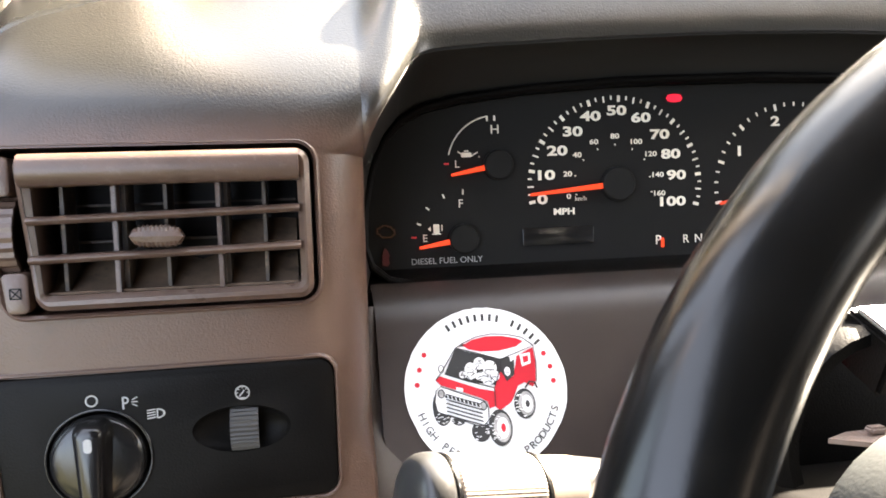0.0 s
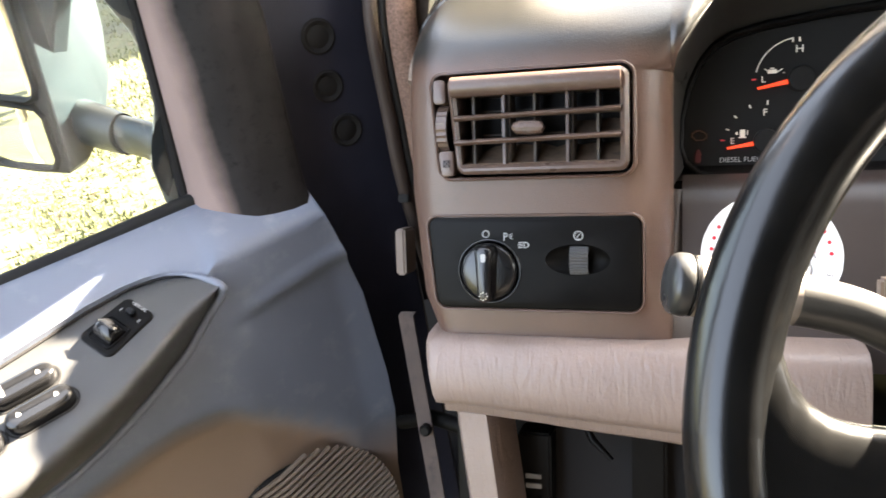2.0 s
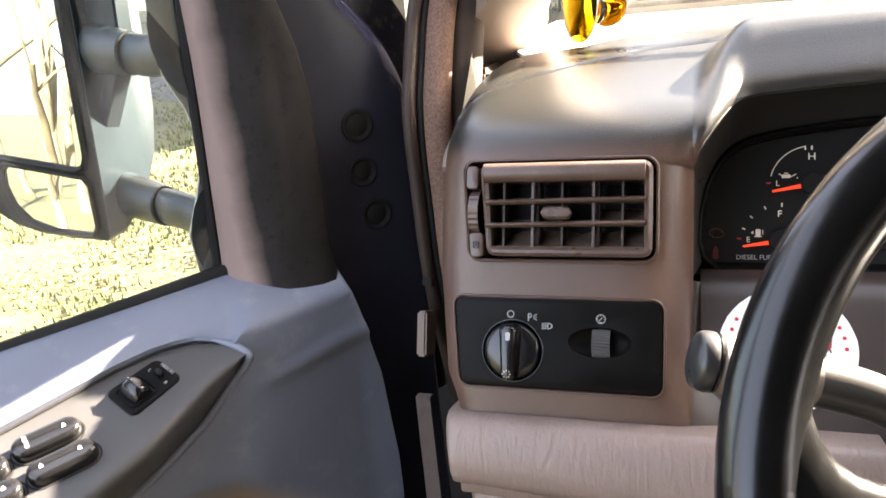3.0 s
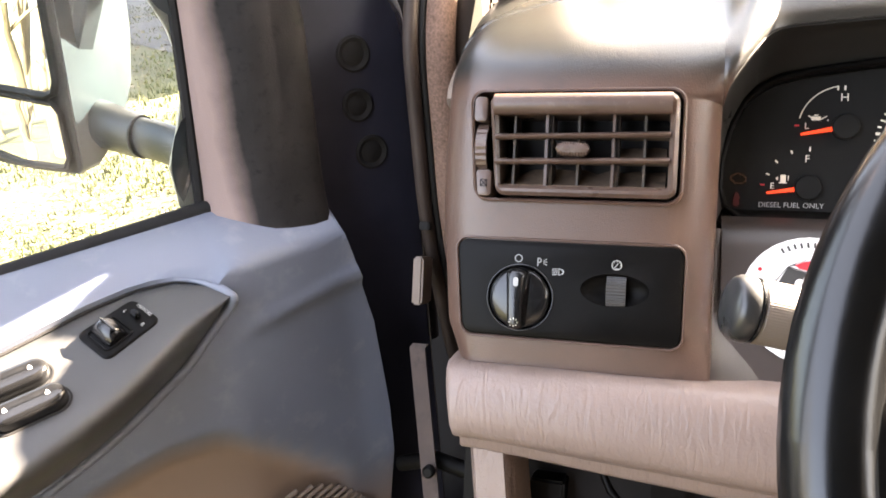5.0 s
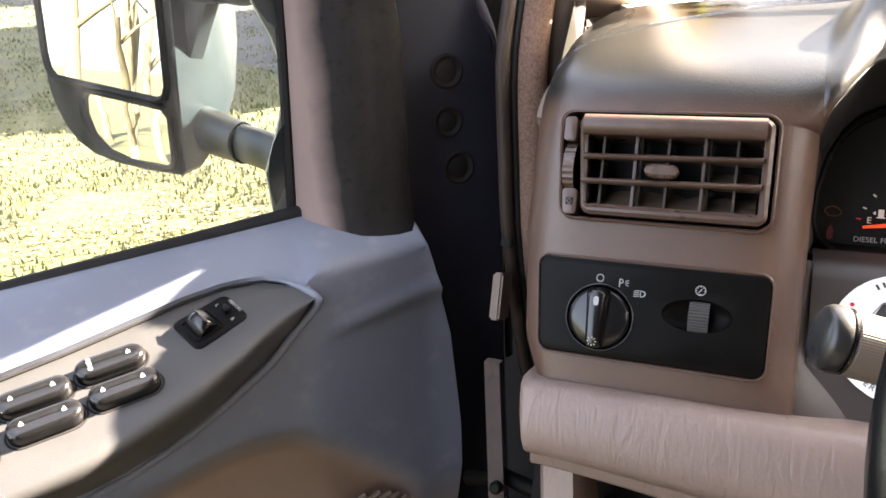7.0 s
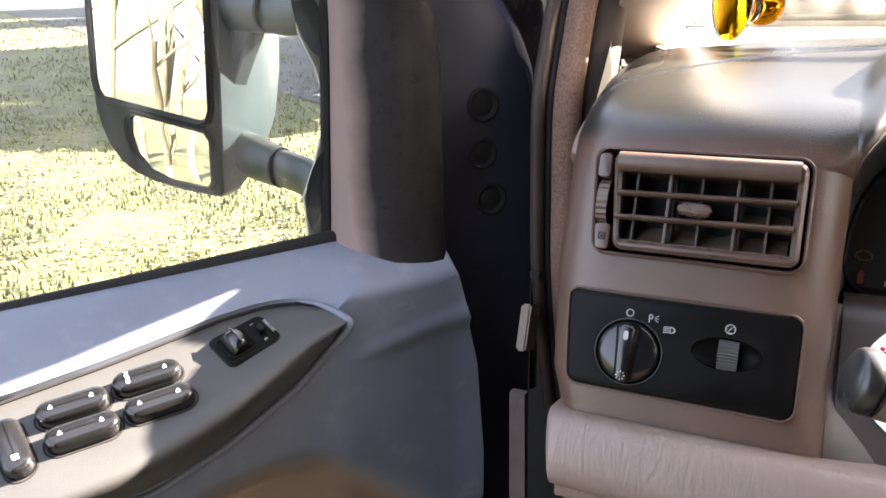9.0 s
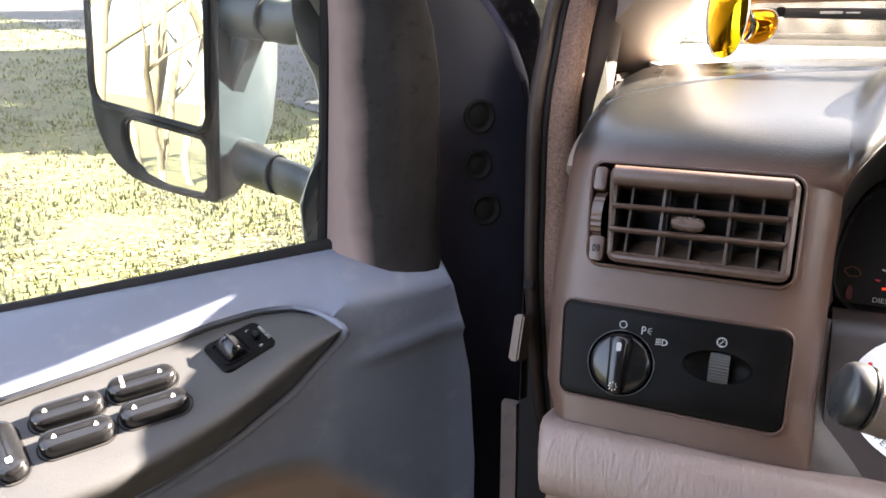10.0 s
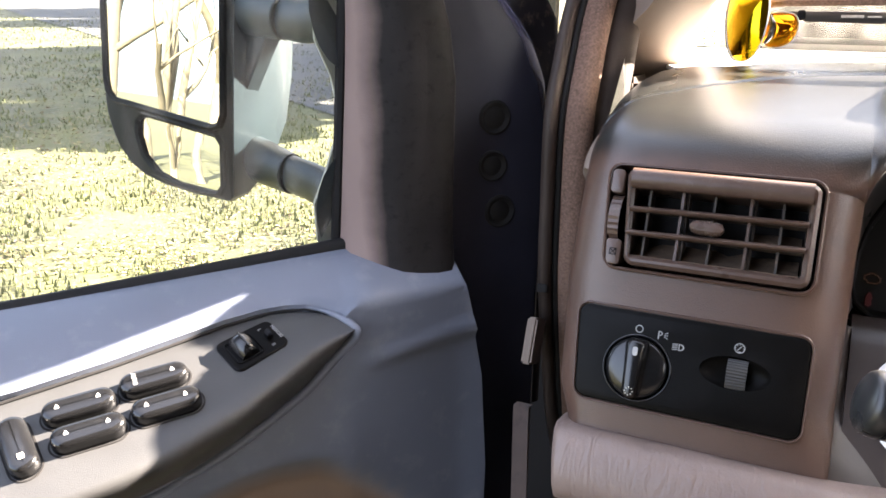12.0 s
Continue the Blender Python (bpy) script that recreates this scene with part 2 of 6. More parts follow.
SLEEVE = material("taupe_stalk_plastic", (0.13, 0.105, 0.085), 0.4, vary=0.06)
WIRES = [material("wire_" + n_, c_, 0.4) for n_, c_ in (("green", (0.12, 0.4, 0.06)), ("orange", (0.7, 0.2, 0.03)), ("red", (0.5, 0.03, 0.02)), ("tan", (0.45, 0.35, 0.2)))]
WHEELGREY = material("grey_ribbed_plastic", (0.035, 0.034, 0.033), 0.5, vary=0.2, vary_scale=60)
KNOBGREY = material("dark_grey_knob", (0.02, 0.02, 0.02), 0.3, vary=0.15, vary_scale=40)
PAINT = material("dark_blue_paint", (0.022, 0.0225, 0.033), 0.4, vary=0.25, vary_scale=12, spec=0.2, wear=(0.02, 0.02, 0.022), wear_amount=0.4, wear_scale=50)
# paler than the door paint: the sunlit glint is in the base colour
COATED = material("coated_blue_paint_glint", (0.05, 0.052, 0.085), 0.2, vary=0.2, vary_scale=12, coat=1.0, spec=0.6, wear=(0.06, 0.055, 0.06), wear_amount=0.3, wear_scale=90)
FLANGE = material("dirty_dark_paint", (0.012, 0.011, 0.013), 0.4, vary=0.3, vary_scale=20, wear=(0.12, 0.085, 0.07), wear_amount=0.8, wear_scale=75, spec=0.3)
RUBBER = material("black_rubber", (0.011, 0.0105, 0.0105), 0.75, vary=0.2, vary_scale=40, grain=0.4, spec=0.2)
FELT = material("brown_seal_fabric", (0.15, 0.096, 0.075), 0.95, vary=0.3, vary_scale=420, grain=1.0, grain_scale=700, wear=(0.035, 0.026, 0.02), wear_amount=0.7, wear_scale=180, spec=0.1)
PILLAR = material("beige_pillar_trim", (0.18, 0.136, 0.108), 0.6, grain=0.3, vary=0.06)
MIRRORBODY = material("grey_mirror_plastic", (0.010, 0.017, 0.021), 0.45, spec=0.35, grain=0.3, grain_scale=900, vary=0.15, vary_scale=20, wear=(0.03, 0.042, 0.046), wear_amount=0.7, wear_scale=170)
SILVER = bpy.data.materials.new("mirror_silver")
SILVER.use_nodes = True
SILVER.node_tree.nodes["Principled BSDF"].inputs["Base Color"].default_value = (0.62, 0.635, 0.60, 1)
SILVER.node_tree.nodes["Principled BSDF"].inputs["Metallic"].default_value = 1.0
SILVER.node_tree.nodes["Principled BSDF"].inputs["Roughness"].default_value = 0.01
# mirror foot only: the light on it is put into this paler grey
FOOTGREY = material("lit_grey_plastic", (0.3, 0.29, 0.26), 0.6, vary=0.2, vary_scale=20)
SEALBROWN = material("brown_grey_rubber", (0.034, 0.024, 0.02), 0.6, vary=0.2, vary_scale=30, grain=0.3, spec=0.3)
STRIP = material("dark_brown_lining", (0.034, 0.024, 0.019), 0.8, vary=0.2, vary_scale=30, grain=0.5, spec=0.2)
BROWNSTRIP = material("brown_jamb_strip", (0.05, 0.033, 0.028), 0.7, vary=0.3, vary_scale=40, grain=0.4, wear=(0.012, 0.01, 0.01), wear_amount=0.9, wear_scale=60)
CABIN = material("tan_cabin_lining", (0.075, 0.058, 0.046), 0.8, vary=0.1, grain=0.4)
# for seats out of view, kept dark to cut bounced light
SEATCLOTH = material("dark_seat_cloth", (0.03, 0.027, 0.026), 0.9, vary=0.2, grain=0.6, spec=0.2)
CARPET = material("dark_carpet", (0.03, 0.026, 0.022), 0.95, vary=0.3, vary_scale=40, grain=1.0, grain_scale=300)
WINDOW = pane("door_window_glass", (0.92, 0.95, 0.94), dust=0.13)
SCREEN = pane("windshield_glass", (0.95, 0.97, 0.96), dust=0.05)


# ---- mesh helpers ----
def part(name, bm, mat, parent, label="", smooth=40):
    """One mesh under a thing or a part."""
    me = bpy.data.meshes.new(name)
    bmesh.ops.recalc_face_normals(bm, faces=bm.faces)
    bm.to_mesh(me)
    bm.free()
    for p in me.polygons:
        p.use_smooth = True
    me.set_sharp_from_angle(angle=radians(smooth))
    me.materials.append(mat)
    ob = new(name, me)
    ob.parent = parent
    if label:
        ob["label"] = label
    return ob


def thing(name, m, label, category, group="", kind=""):
    ob = new(name)
    ob.empty_display_size = 0.02
    ob.matrix_world = m
    return tagged(ob, label, category, group, kind)


def solo(name, bm, mat, m, label, category, group="", kind="", smooth=40):
    """A thing that is one plain mesh."""
    ob = part(name, bm, mat, None, smooth=smooth)
    ob.matrix_world = m
    return tagged(ob, label, category, group, kind)


def loft(loops, cap0=True, cap1=True, closed=True):
    """A skin over a row of loops that have the same number of points."""
    bm = bmesh.new()
    rows = [[bm.verts.new(p) for p in loop] for loop in loops]
    n = len(rows[0])
    for a, b in zip(rows, rows[1:]):
        for i in range(n if closed else n - 1):
            j = (i + 1) % n
            bm.faces.new((a[i], a[j], b[j], b[i]))
    if cap0:
        bm.faces.new(rows[0])
    if cap1:
        bm.faces.new(rows[-1])
    return bm


def rrect(x0, z0, x1, z1, r, k=6, skew=0.0):
    """A rounded rectangle; skew moves the lower left corner to the right."""
    pts = []
    for cx, cz, a0 in ((x1 - r, z1 - r, 0), (x0 + r, z1 - r, 90), (x0 + r, z0 + r, 180), (x1 - r, z0 + r, 270)):
        for i in range(k + 1):
            a = radians(a0 + 90 * i / k)
            pts.append((cx + r * math.cos(a), cz + r * math.sin(a)))
    if skew:
        xm = (x0 + x1) / 2
        pts = [(x + skew * max(0, (xm - x) / (xm - x0)) * (z1 - z) / (z1 - z0), z) for x, z in pts]
    return pts


def inset(pts, d):
    """The closed line pts moved inwards by d."""
    out, n = [], len(pts)
    area = sum(pts[i][0] * pts[(i + 1) % n][1] - pts[(i + 1) % n][0] * pts[i][1] for i in range(n))
    s = 1 if area > 0 else -1
    for i in range(n):
        (ax, az), (bx, bz) = pts[i - 1], pts[(i + 1) % n]
        dx, dz = bx - ax, bz - az
        L = math.hypot(dx, dz) or 1
        out.append((pts[i][0] - s * dz / L * d, pts[i][1] + s * dx / L * d))
    return out


def face(pts, y):
    return [(x, y, z) for x, z in pts]


def slab(pts, y0, y1, bevel=0.001):
    """A plate with the outline pts in x and z, its front at y0 with a rounded rim, its back at y1."""
    return loft([face(pts, y1), face(pts, y0 + bevel), face(inset(pts, bevel * 0.3), y0 + bevel * 0.3), face(inset(pts, bevel), y0)])


def ring(outer, inner, y0, y1, bevel=0.001):
    """A frame between two outlines, front at y0, back at y1."""
    return loft([face(outer, y1), face(outer, y0 + bevel), face(inset(outer, bevel), y0), face(inset(inner, -bevel), y0), face(inner, y0 + bevel), face(inner, y1), face(outer, y1)], False, False)


def tube(path, radii, k=12, caps=True, squash=None):
    """A round bar along a path; squash: (side, up) factors of its section."""
    path = [Vector(p) for p in path]
    if isinstance(radii, (int, float)):
        radii = [radii] * len(path)
    loops, up = [], None
    for i, p in enumerate(path):
        t = (path[min(i + 1, len(path) - 1)] - path[max(i - 1, 0)]).normalized()
        if up is None:
            up = Vector((0, 0, 1)) if abs(t.z) < 0.9 else Vector((0, 1, 0))
        side = t.cross(up).normalized()
        up = side.cross(t).normalized()
        a, b = squash or (1, 1)
        loops.append([p + radii[i] * (a * math.cos(2 * math.pi * j / k) * side + b * math.sin(2 * math.pi * j / k) * up) for j in range(k)])
    return loft(loops, caps, caps)


def spline(pts, n):
    """Points along a smooth line through pts."""
    P = [Vector(p) for p in pts]
    P = [2 * P[0] - P[1]] + P + [2 * P[-1] - P[-2]]
    out, m = [], len(pts) - 1
    for i in range(n + 1):
        u = i / n * m
        k = min(int(u), m - 1)
        t = u - k
        a, b, c, d = P[k : k + 4]
        out.append(0.5 * (2 * b + (c - a) * t + (2 * a - 5 * b + 4 * c - d) * t * t + (3 * b - a - 3 * c + d) * t**3))
    return out


def lathe(profile, m, k=32, cap=True):
    """Rows of (radius, height) turned about the z axis of m."""
    return loft([[m @ Vector((r * math.cos(2 * math.pi * j / k), r * math.sin(2 * math.pi * j / k), h)) for j in range(k)] for r, h in profile], cap, cap)


def sheet(rows):
    bm = bmesh.new()
    v = [[bm.verts.new(p) for p in r] for r in rows]
    for a, b in zip(v, v[1:]):
        for i in range(len(a) - 1):
            bm.faces.new((a[i], a[i + 1], b[i + 1], b[i]))
    return bm


def thick(bm, t):
    """Gives an open sheet a thickness t, away from its normal."""
    bmesh.ops.recalc_face_normals(bm, faces=bm.faces)
    bmesh.ops.solidify(bm, geom=bm.faces[:], thickness=t)
    return bm


def box(x0, y0, z0, x1, y1, z1, bevel=0.0):
    bm = bmesh.new()
    bmesh.ops.create_cube(bm, size=1, matrix=Matrix.LocRotScale(((x0 + x1) / 2, (y0 + y1) / 2, (z0 + z1) / 2), None, (x1 - x0, y1 - y0, z1 - z0)))
    if bevel:
        bmesh.ops.bevel(bm, geom=bm.edges[:], offset=bevel, segments=2, affect="EDGES")
    return bm


def join(*bms):
    out = bmesh.new()
    for b in bms:
        me = bpy.data.meshes.new("tmp")
        b.to_mesh(me)
        b.free()
        out.from_mesh(me)
        bpy.data.meshes.remove(me)
    return out


def cut(bm, *cutters):
    """bm less the cutters (closed meshes)."""
    def held(b):
        me = bpy.data.meshes.new("tmp")
        bmesh.ops.recalc_face_normals(b, faces=b.faces)
        b.to_mesh(me)
        b.free()
        return new("tmp", me)
    ob = held(bm)
    tools = [held(c) for c in cutters]
    for c in tools:
        mod = ob.modifiers.new("cut", "BOOLEAN")
        mod.operation, mod.solver, mod.object = "DIFFERENCE", "EXACT", c
    bpy.context.view_layer.update()
    me = bpy.data.meshes.new_from_object(ob.evaluated_get(bpy.context.evaluated_depsgraph_get()))
    out = bmesh.new()
    out.from_mesh(me)
    bpy.data.meshes.remove(me)
    for o in [ob, *tools]:
        data = o.data
        bpy.data.objects.remove(o)
        bpy.data.meshes.remove(data)
    return out


def text(name, s, x, z, size, mat, parent, y=0.0985, wide=1.0, turn=0.0, m=None, lean=0.0, bold=0.0):
    """Flat lettering that faces -y, centred on x and z; m: another plane for it."""
    cu = bpy.data.curves.new("tmp", "FONT")
    cu.body, cu.size, cu.align_x, cu.align_y, cu.extrude, cu.resolution_u, cu.shear = s, size, "CENTER", "CENTER", 0.00015, 3, lean
    cu.offset = bold
    ob = new("tmp", cu)
    bpy.context.view_layer.update()
    me = bpy.data.meshes.new_from_object(ob.evaluated_get(bpy.context.evaluated_depsgraph_get()))
    bpy.data.objects.remove(ob)
    bpy.data.curves.remove(cu)
    m = m or Matrix.Translation((x, y, z)) @ pose(0, 0, 0, 90) @ pose(0, 0, 0, 0, 0, turn)
    me.transform(m @ Matrix.Diagonal((wide, 1, 1, 1)))
    me.materials.append(mat)
    me.name = name
    out = new(name, me)
    out.parent = parent
    return out


def flat(pts, y, t=0.0003):
    """A thin flat shape in x and z."""
    return loft([face(pts, y), face(pts, y + t)])


def disc(x, z, r, k=24):
    return [(x + r * math.cos(2 * math.pi * i / k), z + r * math.sin(2 * math.pi * i / k)) for i in range(k)]


def arcband(x, z, r0, r1, a0, a1, k=24):
    out = [(x + r1 * math.cos(radians(a0 + (a1 - a0) * i / k)), z + r1 * math.sin(radians(a0 + (a1 - a0) * i / k))) for i in range(k + 1)]
    return out + [(x + r0 * math.cos(radians(a1 + (a0 - a1) * i / k)), z + r0 * math.sin(radians(a1 + (a0 - a1) * i / k))) for i in range(k + 1)]


def bar2(x, z, length, width, deg):
    c, s = math.cos(radians(deg)), math.sin(radians(deg))
    return [(x + u * c - v * s, z + u * s + v * c) for u, v in ((-length / 2, -width / 2), (length / 2, -width / 2), (length / 2, width / 2), (-length / 2, width / 2))]

# ---- dashboard: x to the right, y into the dash, z up along its face, which leans back 22 degrees ----
B = pose(0, 0, 1.3, -22)
PROFILE = spline([(0, 0.004, -0.079), (0, 0.001, -0.05), (0, 0.0, 0.0), (0, -0.004, 0.05), (0, -0.009, 0.1), (0, -0.009, 0.122), (0, -0.002, 0.143), (0, 0.016, 0.164), (0, 0.05, 0.1905), (0, 0.1, 0.2265), (0, 0.15, 0.2575), (0, 0.19, 0.2775)], 110)
PZ = [p.z for p in PROFILE]


def on_profile(z):
    """The place along the profile (0 to 110) at the height z."""
    for i in range(len(PZ) - 1):
        if PZ[i] <= z <= PZ[i + 1]:
            return i + (z - PZ[i]) / (PZ[i + 1] - PZ[i])
    return 0.0 if z < PZ[0] else 110.0


def profile_at(s):
    i = min(int(s), 109)
    p = PROFILE[i].lerp(PROFILE[i + 1], s - i)
    t = (PROFILE[min(i + 2, 110)] - PROFILE[max(i - 1, 0)]).normalized()
    return p, Vector((0, t.z, -t.y))  # the place and the way into the dash


def ramp(x, table):
    for (a, u), (b, v) in zip(table, table[1:]):
        if x <= b:
            return u + (v - u) * max(0.0, (x - a) / (b - a))
    return table[-1][1]


BROW = [(0.1325, -0.079), (0.1345, 0.116), (0.1375, 0.1275), (0.1432, 0.1385), (0.151, 0.151), (0.158, 0.162), (0.1645, 0.1715), (0.176, 0.1785), (0.2, 0.182), (0.2235, 0.1842), (0.295, 0.1895), (0.371, 0.1935), (0.45, 0.195), (0.62, 0.19)]
BROW = BROW[:1] + [(v.x, v.z) for v in spline([(x, 0, z) for x, z in BROW[1:]], 90)]
SEAM = [(-0.065, 0.168), (-0.05, 0.178), (-0.03, 0.190), (0.0, 0.2045), (0.05, 0.222), (0.1, 0.234), (0.2, 0.246), (0.62, 0.254)]


def slope_y(z):
    """Depth of the sloping panel below the gauges."""
    return 0.05 + 0.364 * z


def flush(z):
    """1 where the fascia stands well proud of the sloping panel, less where the two run together."""
    return min(1.0, max(0.2, (z + 0.09) / 0.055))


def skin_point(x, s, extra=0.0):
    """A point of the dash's skin: rounded away at its left end and towards the gauge recess."""
    p, inward = profile_at(s)
    lift = 0.0
    left = max(0.0, -0.030 - x) / 0.032
    if left > 0:
        lift += ramp(p.z, [(-0.08, 0.020), (0.085, 0.020), (0.125, 0.030), (0.3, 0.030)]) * (1 - math.sqrt(max(0.0, 1 - min(left, 1.0) ** 2)))
    if x <= 0.1345:
        right = min(1.0, max(0.0, x - 0.1) / 0.0345)
        over = 1 - min(1.0, (p - profile_at(S_TURN)[0]).length / 0.042) if s > S_TURN else 1.0
        deep_ = min(0.034, max(0.008, slope_y(p.z) - p.y - 0.004)) * flush(p.z)
        lift += deep_ * (1 - math.sqrt(1 - right * right)) * (1 - math.sqrt(1 - over * over))
    if x > 0.1345 and s >= S_TURN:
        # over the gauges the pad ends in a rounded brow
        run = (p - profile_at(low_s(x))[0]).length
        fade = min(1.0, (x - 0.1345) / 0.045)
        fade = fade * fade * (3 - 2 * fade)
        near_ = 1 - min(1.0, (p - profile_at(S_TURN)[0]).length / 0.042)
        lift += 0.034 * (1 - math.sqrt(1 - near_ * near_)) * math.exp(-(x - 0.1345) / 0.007)
        u = 1 - min(1.0, run / (0.012 + 0.012 * fade))
        lift += (0.004 + 0.005 * fade) * (1 - math.sqrt(1 - u * u)) - 0.03 * math.exp(-(((run - 0.063) / 0.042) ** 2)) * fade
    edge = ramp(p.z, [(-0.08, 0.016), (-0.05, 0.006), (0.03, 0.0), (0.09, 0.002), (0.17, 0.0), (0.2, 0.0)]) if x < -0.03 else 0.0
    xx = x + edge * max(0.0, (-0.03 - x) / 0.03)
    return Vector((xx, p.y, p.z)) + inward * (lift + extra)


dash = thing("dashboard", B, "tan plastic truck dashboard with a padded dark vinyl top", "dashboard")
XS = [-0.062, -0.0615, -0.0605, -0.0585, -0.0555, -0.052, -0.048, -0.044, -0.04, -0.03, -0.015, 0.0, 0.02, 0.04, 0.06, 0.08, 0.1, 0.106, 0.112, 0.117, 0.121, 0.125, 0.128, 0.1305, 0.1325, 0.1338, 0.1345, 0.138, 0.142, 0.146, 0.153, 0.16, 0.172, 0.185, 0.21, 0.24, 0.28, 0.32, 0.38, 0.45, 0.53, 0.62]
S_TURN = on_profile(0.116)
S_PAD = on_profile(0.1305)
LEFT_XS = [x for x in XS if x <= 0.1345]
lower = [[skin_point(x, S_TURN * j / 40) for x in LEFT_XS] for j in range(41)]
BXS = [0.1345 + 0.0255 * (k / 16) ** 1.3 for k in range(1, 17)] + [0.165, 0.17, 0.175, 0.18, 0.185, 0.192, 0.2, 0.21, 0.222, 0.24, 0.26, 0.28, 0.3, 0.32, 0.35, 0.38, 0.45, 0.53, 0.62]
FINE = LEFT_XS + BXS
BROW_S = [(x, S_TURN + (on_profile(v.z) - S_TURN)) for x, v in zip(BXS, spline([(0, 0, ramp(x, BROW)) for x in BXS], len(BXS) - 1))]


def low_s(x):
    return S_TURN if x <= 0.1345 else max(S_TURN, ramp(x, BROW_S))


upper, hump = [], []
for j in range(9):
    upper.append([skin_point(x, low_s(x) + (max(S_PAD, low_s(x)) - low_s(x)) * j / 8) for x in FINE])
for j in range(31):
    hump.append([skin_point(x, max(S_PAD, low_s(x)) + (on_profile(ramp(x, SEAM)) - max(S_PAD, low_s(x))) * j / 30) for x in FINE])
# the left end turns back into the dash
side = []
for a in [r[0] for r in lower + upper[1:]]:
    k = (a.z + 0.08) / 0.25
    side.append([a, a + Vector((0.002, 0.02, -0.004 * k)), a + Vector((0.004, 0.09, -0.02 * k))])
for a in [r[0] for r in hump[1:]]:
    side.append([a, a + Vector((0.002, 0.02, -0.006)), a + Vector((0.004, 0.06, -0.02))])
skin = join(sheet(lower), sheet(upper), sheet(hump), sheet(side))
bmesh.ops.remove_doubles(skin, verts=skin.verts[:], dist=0.00005)
bmesh.ops.dissolve_degenerate(skin, edges=skin.edges[:], dist=0.00002)
skin = thick(skin, -0.002)
POCKET = rrect(-0.0380, 0.0432, 0.1098, 0.1202, 0.009, skew=0.006)
PLATE = rrect(-0.0478, -0.0582, 0.1163, 0.0138, 0.009, skew=0.0065)
skin = cut(skin, loft([face(POCKET, -0.04), face(POCKET, 0.05)]), loft([face(inset(PLATE, 0.002), -0.03), face(inset(PLATE, 0.002), 0.05)]))
fascia = part("fascia", skin, DASH, dash, "one grained skin, taupe on its face, darker and greyer over the hump", smooth=50)
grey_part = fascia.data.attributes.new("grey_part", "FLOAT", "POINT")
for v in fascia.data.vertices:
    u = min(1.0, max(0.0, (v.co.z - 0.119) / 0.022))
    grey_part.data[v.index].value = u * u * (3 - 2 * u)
# end cover at the door side: a paler strip along the rounded end
cap = []
for k in range(29):
    s_ = on_profile(0.1) + (on_profile(0.206) - on_profile(0.1)) * k / 28
    q_ = skin_point(-0.062, s_)
    w_ = 0.0060 if profile_at(s_)[0].z > 0.131 else 0.0015
    cap.append([q_ + Vector((0.004, 0.001, -0.002)), q_ + Vector((-0.6 * w_, 0.0015, 0.0)), q_ + Vector((-w_, 0.004, 0.0)), q_ + Vector((-w_ - 0.002, 0.012, -0.002)), q_ + Vector((-0.006, 0.03, -0.01)), q_ + Vector((-0.002, 0.12, -0.05))])
part("end_cover", thick(sheet(cap), -0.002), PILLAR, dash, "paler tan end cover of the dash", smooth=60)

# the upper pad behind the seam
rows = []
for j in range(25):
    row = []
    for x in XS[:13] + [0.05, 0.1, 0.15, 0.2, 0.3, 0.45, 0.62]:
        lo = on_profile(ramp(x, SEAM)) + 0.35
        hi = min(110.0, on_profile(ramp(x, [(-0.065, 0.188), (-0.05, 0.208), (-0.03, 0.231), (-0.01, 0.244), (0.035, 0.246), (0.08, 0.257), (0.15, 0.266), (0.3, 0.274), (0.62, 0.276)])))
        row.append(skin_point(x, lo + (hi - lo) * j / 24, 0.0016 if j in (0,) else (0.006 if j == 24 else 0.0)))
    rows.append(row)
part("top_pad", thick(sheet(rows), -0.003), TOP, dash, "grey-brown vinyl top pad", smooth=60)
# dark groove under the seam
groove = []
for x in XS[:13] + [0.05, 0.1, 0.15, 0.2, 0.3, 0.45, 0.62]:
    groove.append(skin_point(x, on_profile(ramp(x, SEAM)) + 0.2, 0.0035))
part("seam", tube(groove, 0.0022, 6), VOID, dash)
# flat deck behind the pad: its rear edge runs back across the cab, a pale shelf lies beyond it
DECK = [(-0.06, 0.2), (-0.02, 0.205), (0.02, 0.21), (0.038, 0.222), (0.055, 0.24), (0.079, 0.29), (0.12, 0.4), (0.183, 0.585), (0.25, 0.62), (0.9, 0.66)]
DECK_XS = [0.0, 0.02, 0.04, 0.055, 0.07, 0.085, 0.1, 0.12, 0.15, 0.183, 0.25, 0.4, 0.6, 0.9]
deck = []
for k in range(8):
    row = []
    for x in DECK_XS:
        back_ = ramp(x, DECK) + 0.0012 * noise.noise((x * 160, 0.0, 1.0)) * (1 if k > 5 else 0)
        y = 0.19 + (back_ - 0.19) * min(1.0, k / 6.0)
        row.append(B.inverted() @ Vector((x, y, 1.4845 - 0.02 * max(0.0, (0.235 - y) / 0.045) ** 2 - (0.006 if k == 7 else 0.0) - (0.004 if x < 0.03 else 0.0))))
    deck.append(row)
part("top_deck", thick(sheet(deck), 0.003), TOP, dash, "grey-brown vinyl deck with a rough rear edge", smooth=50)
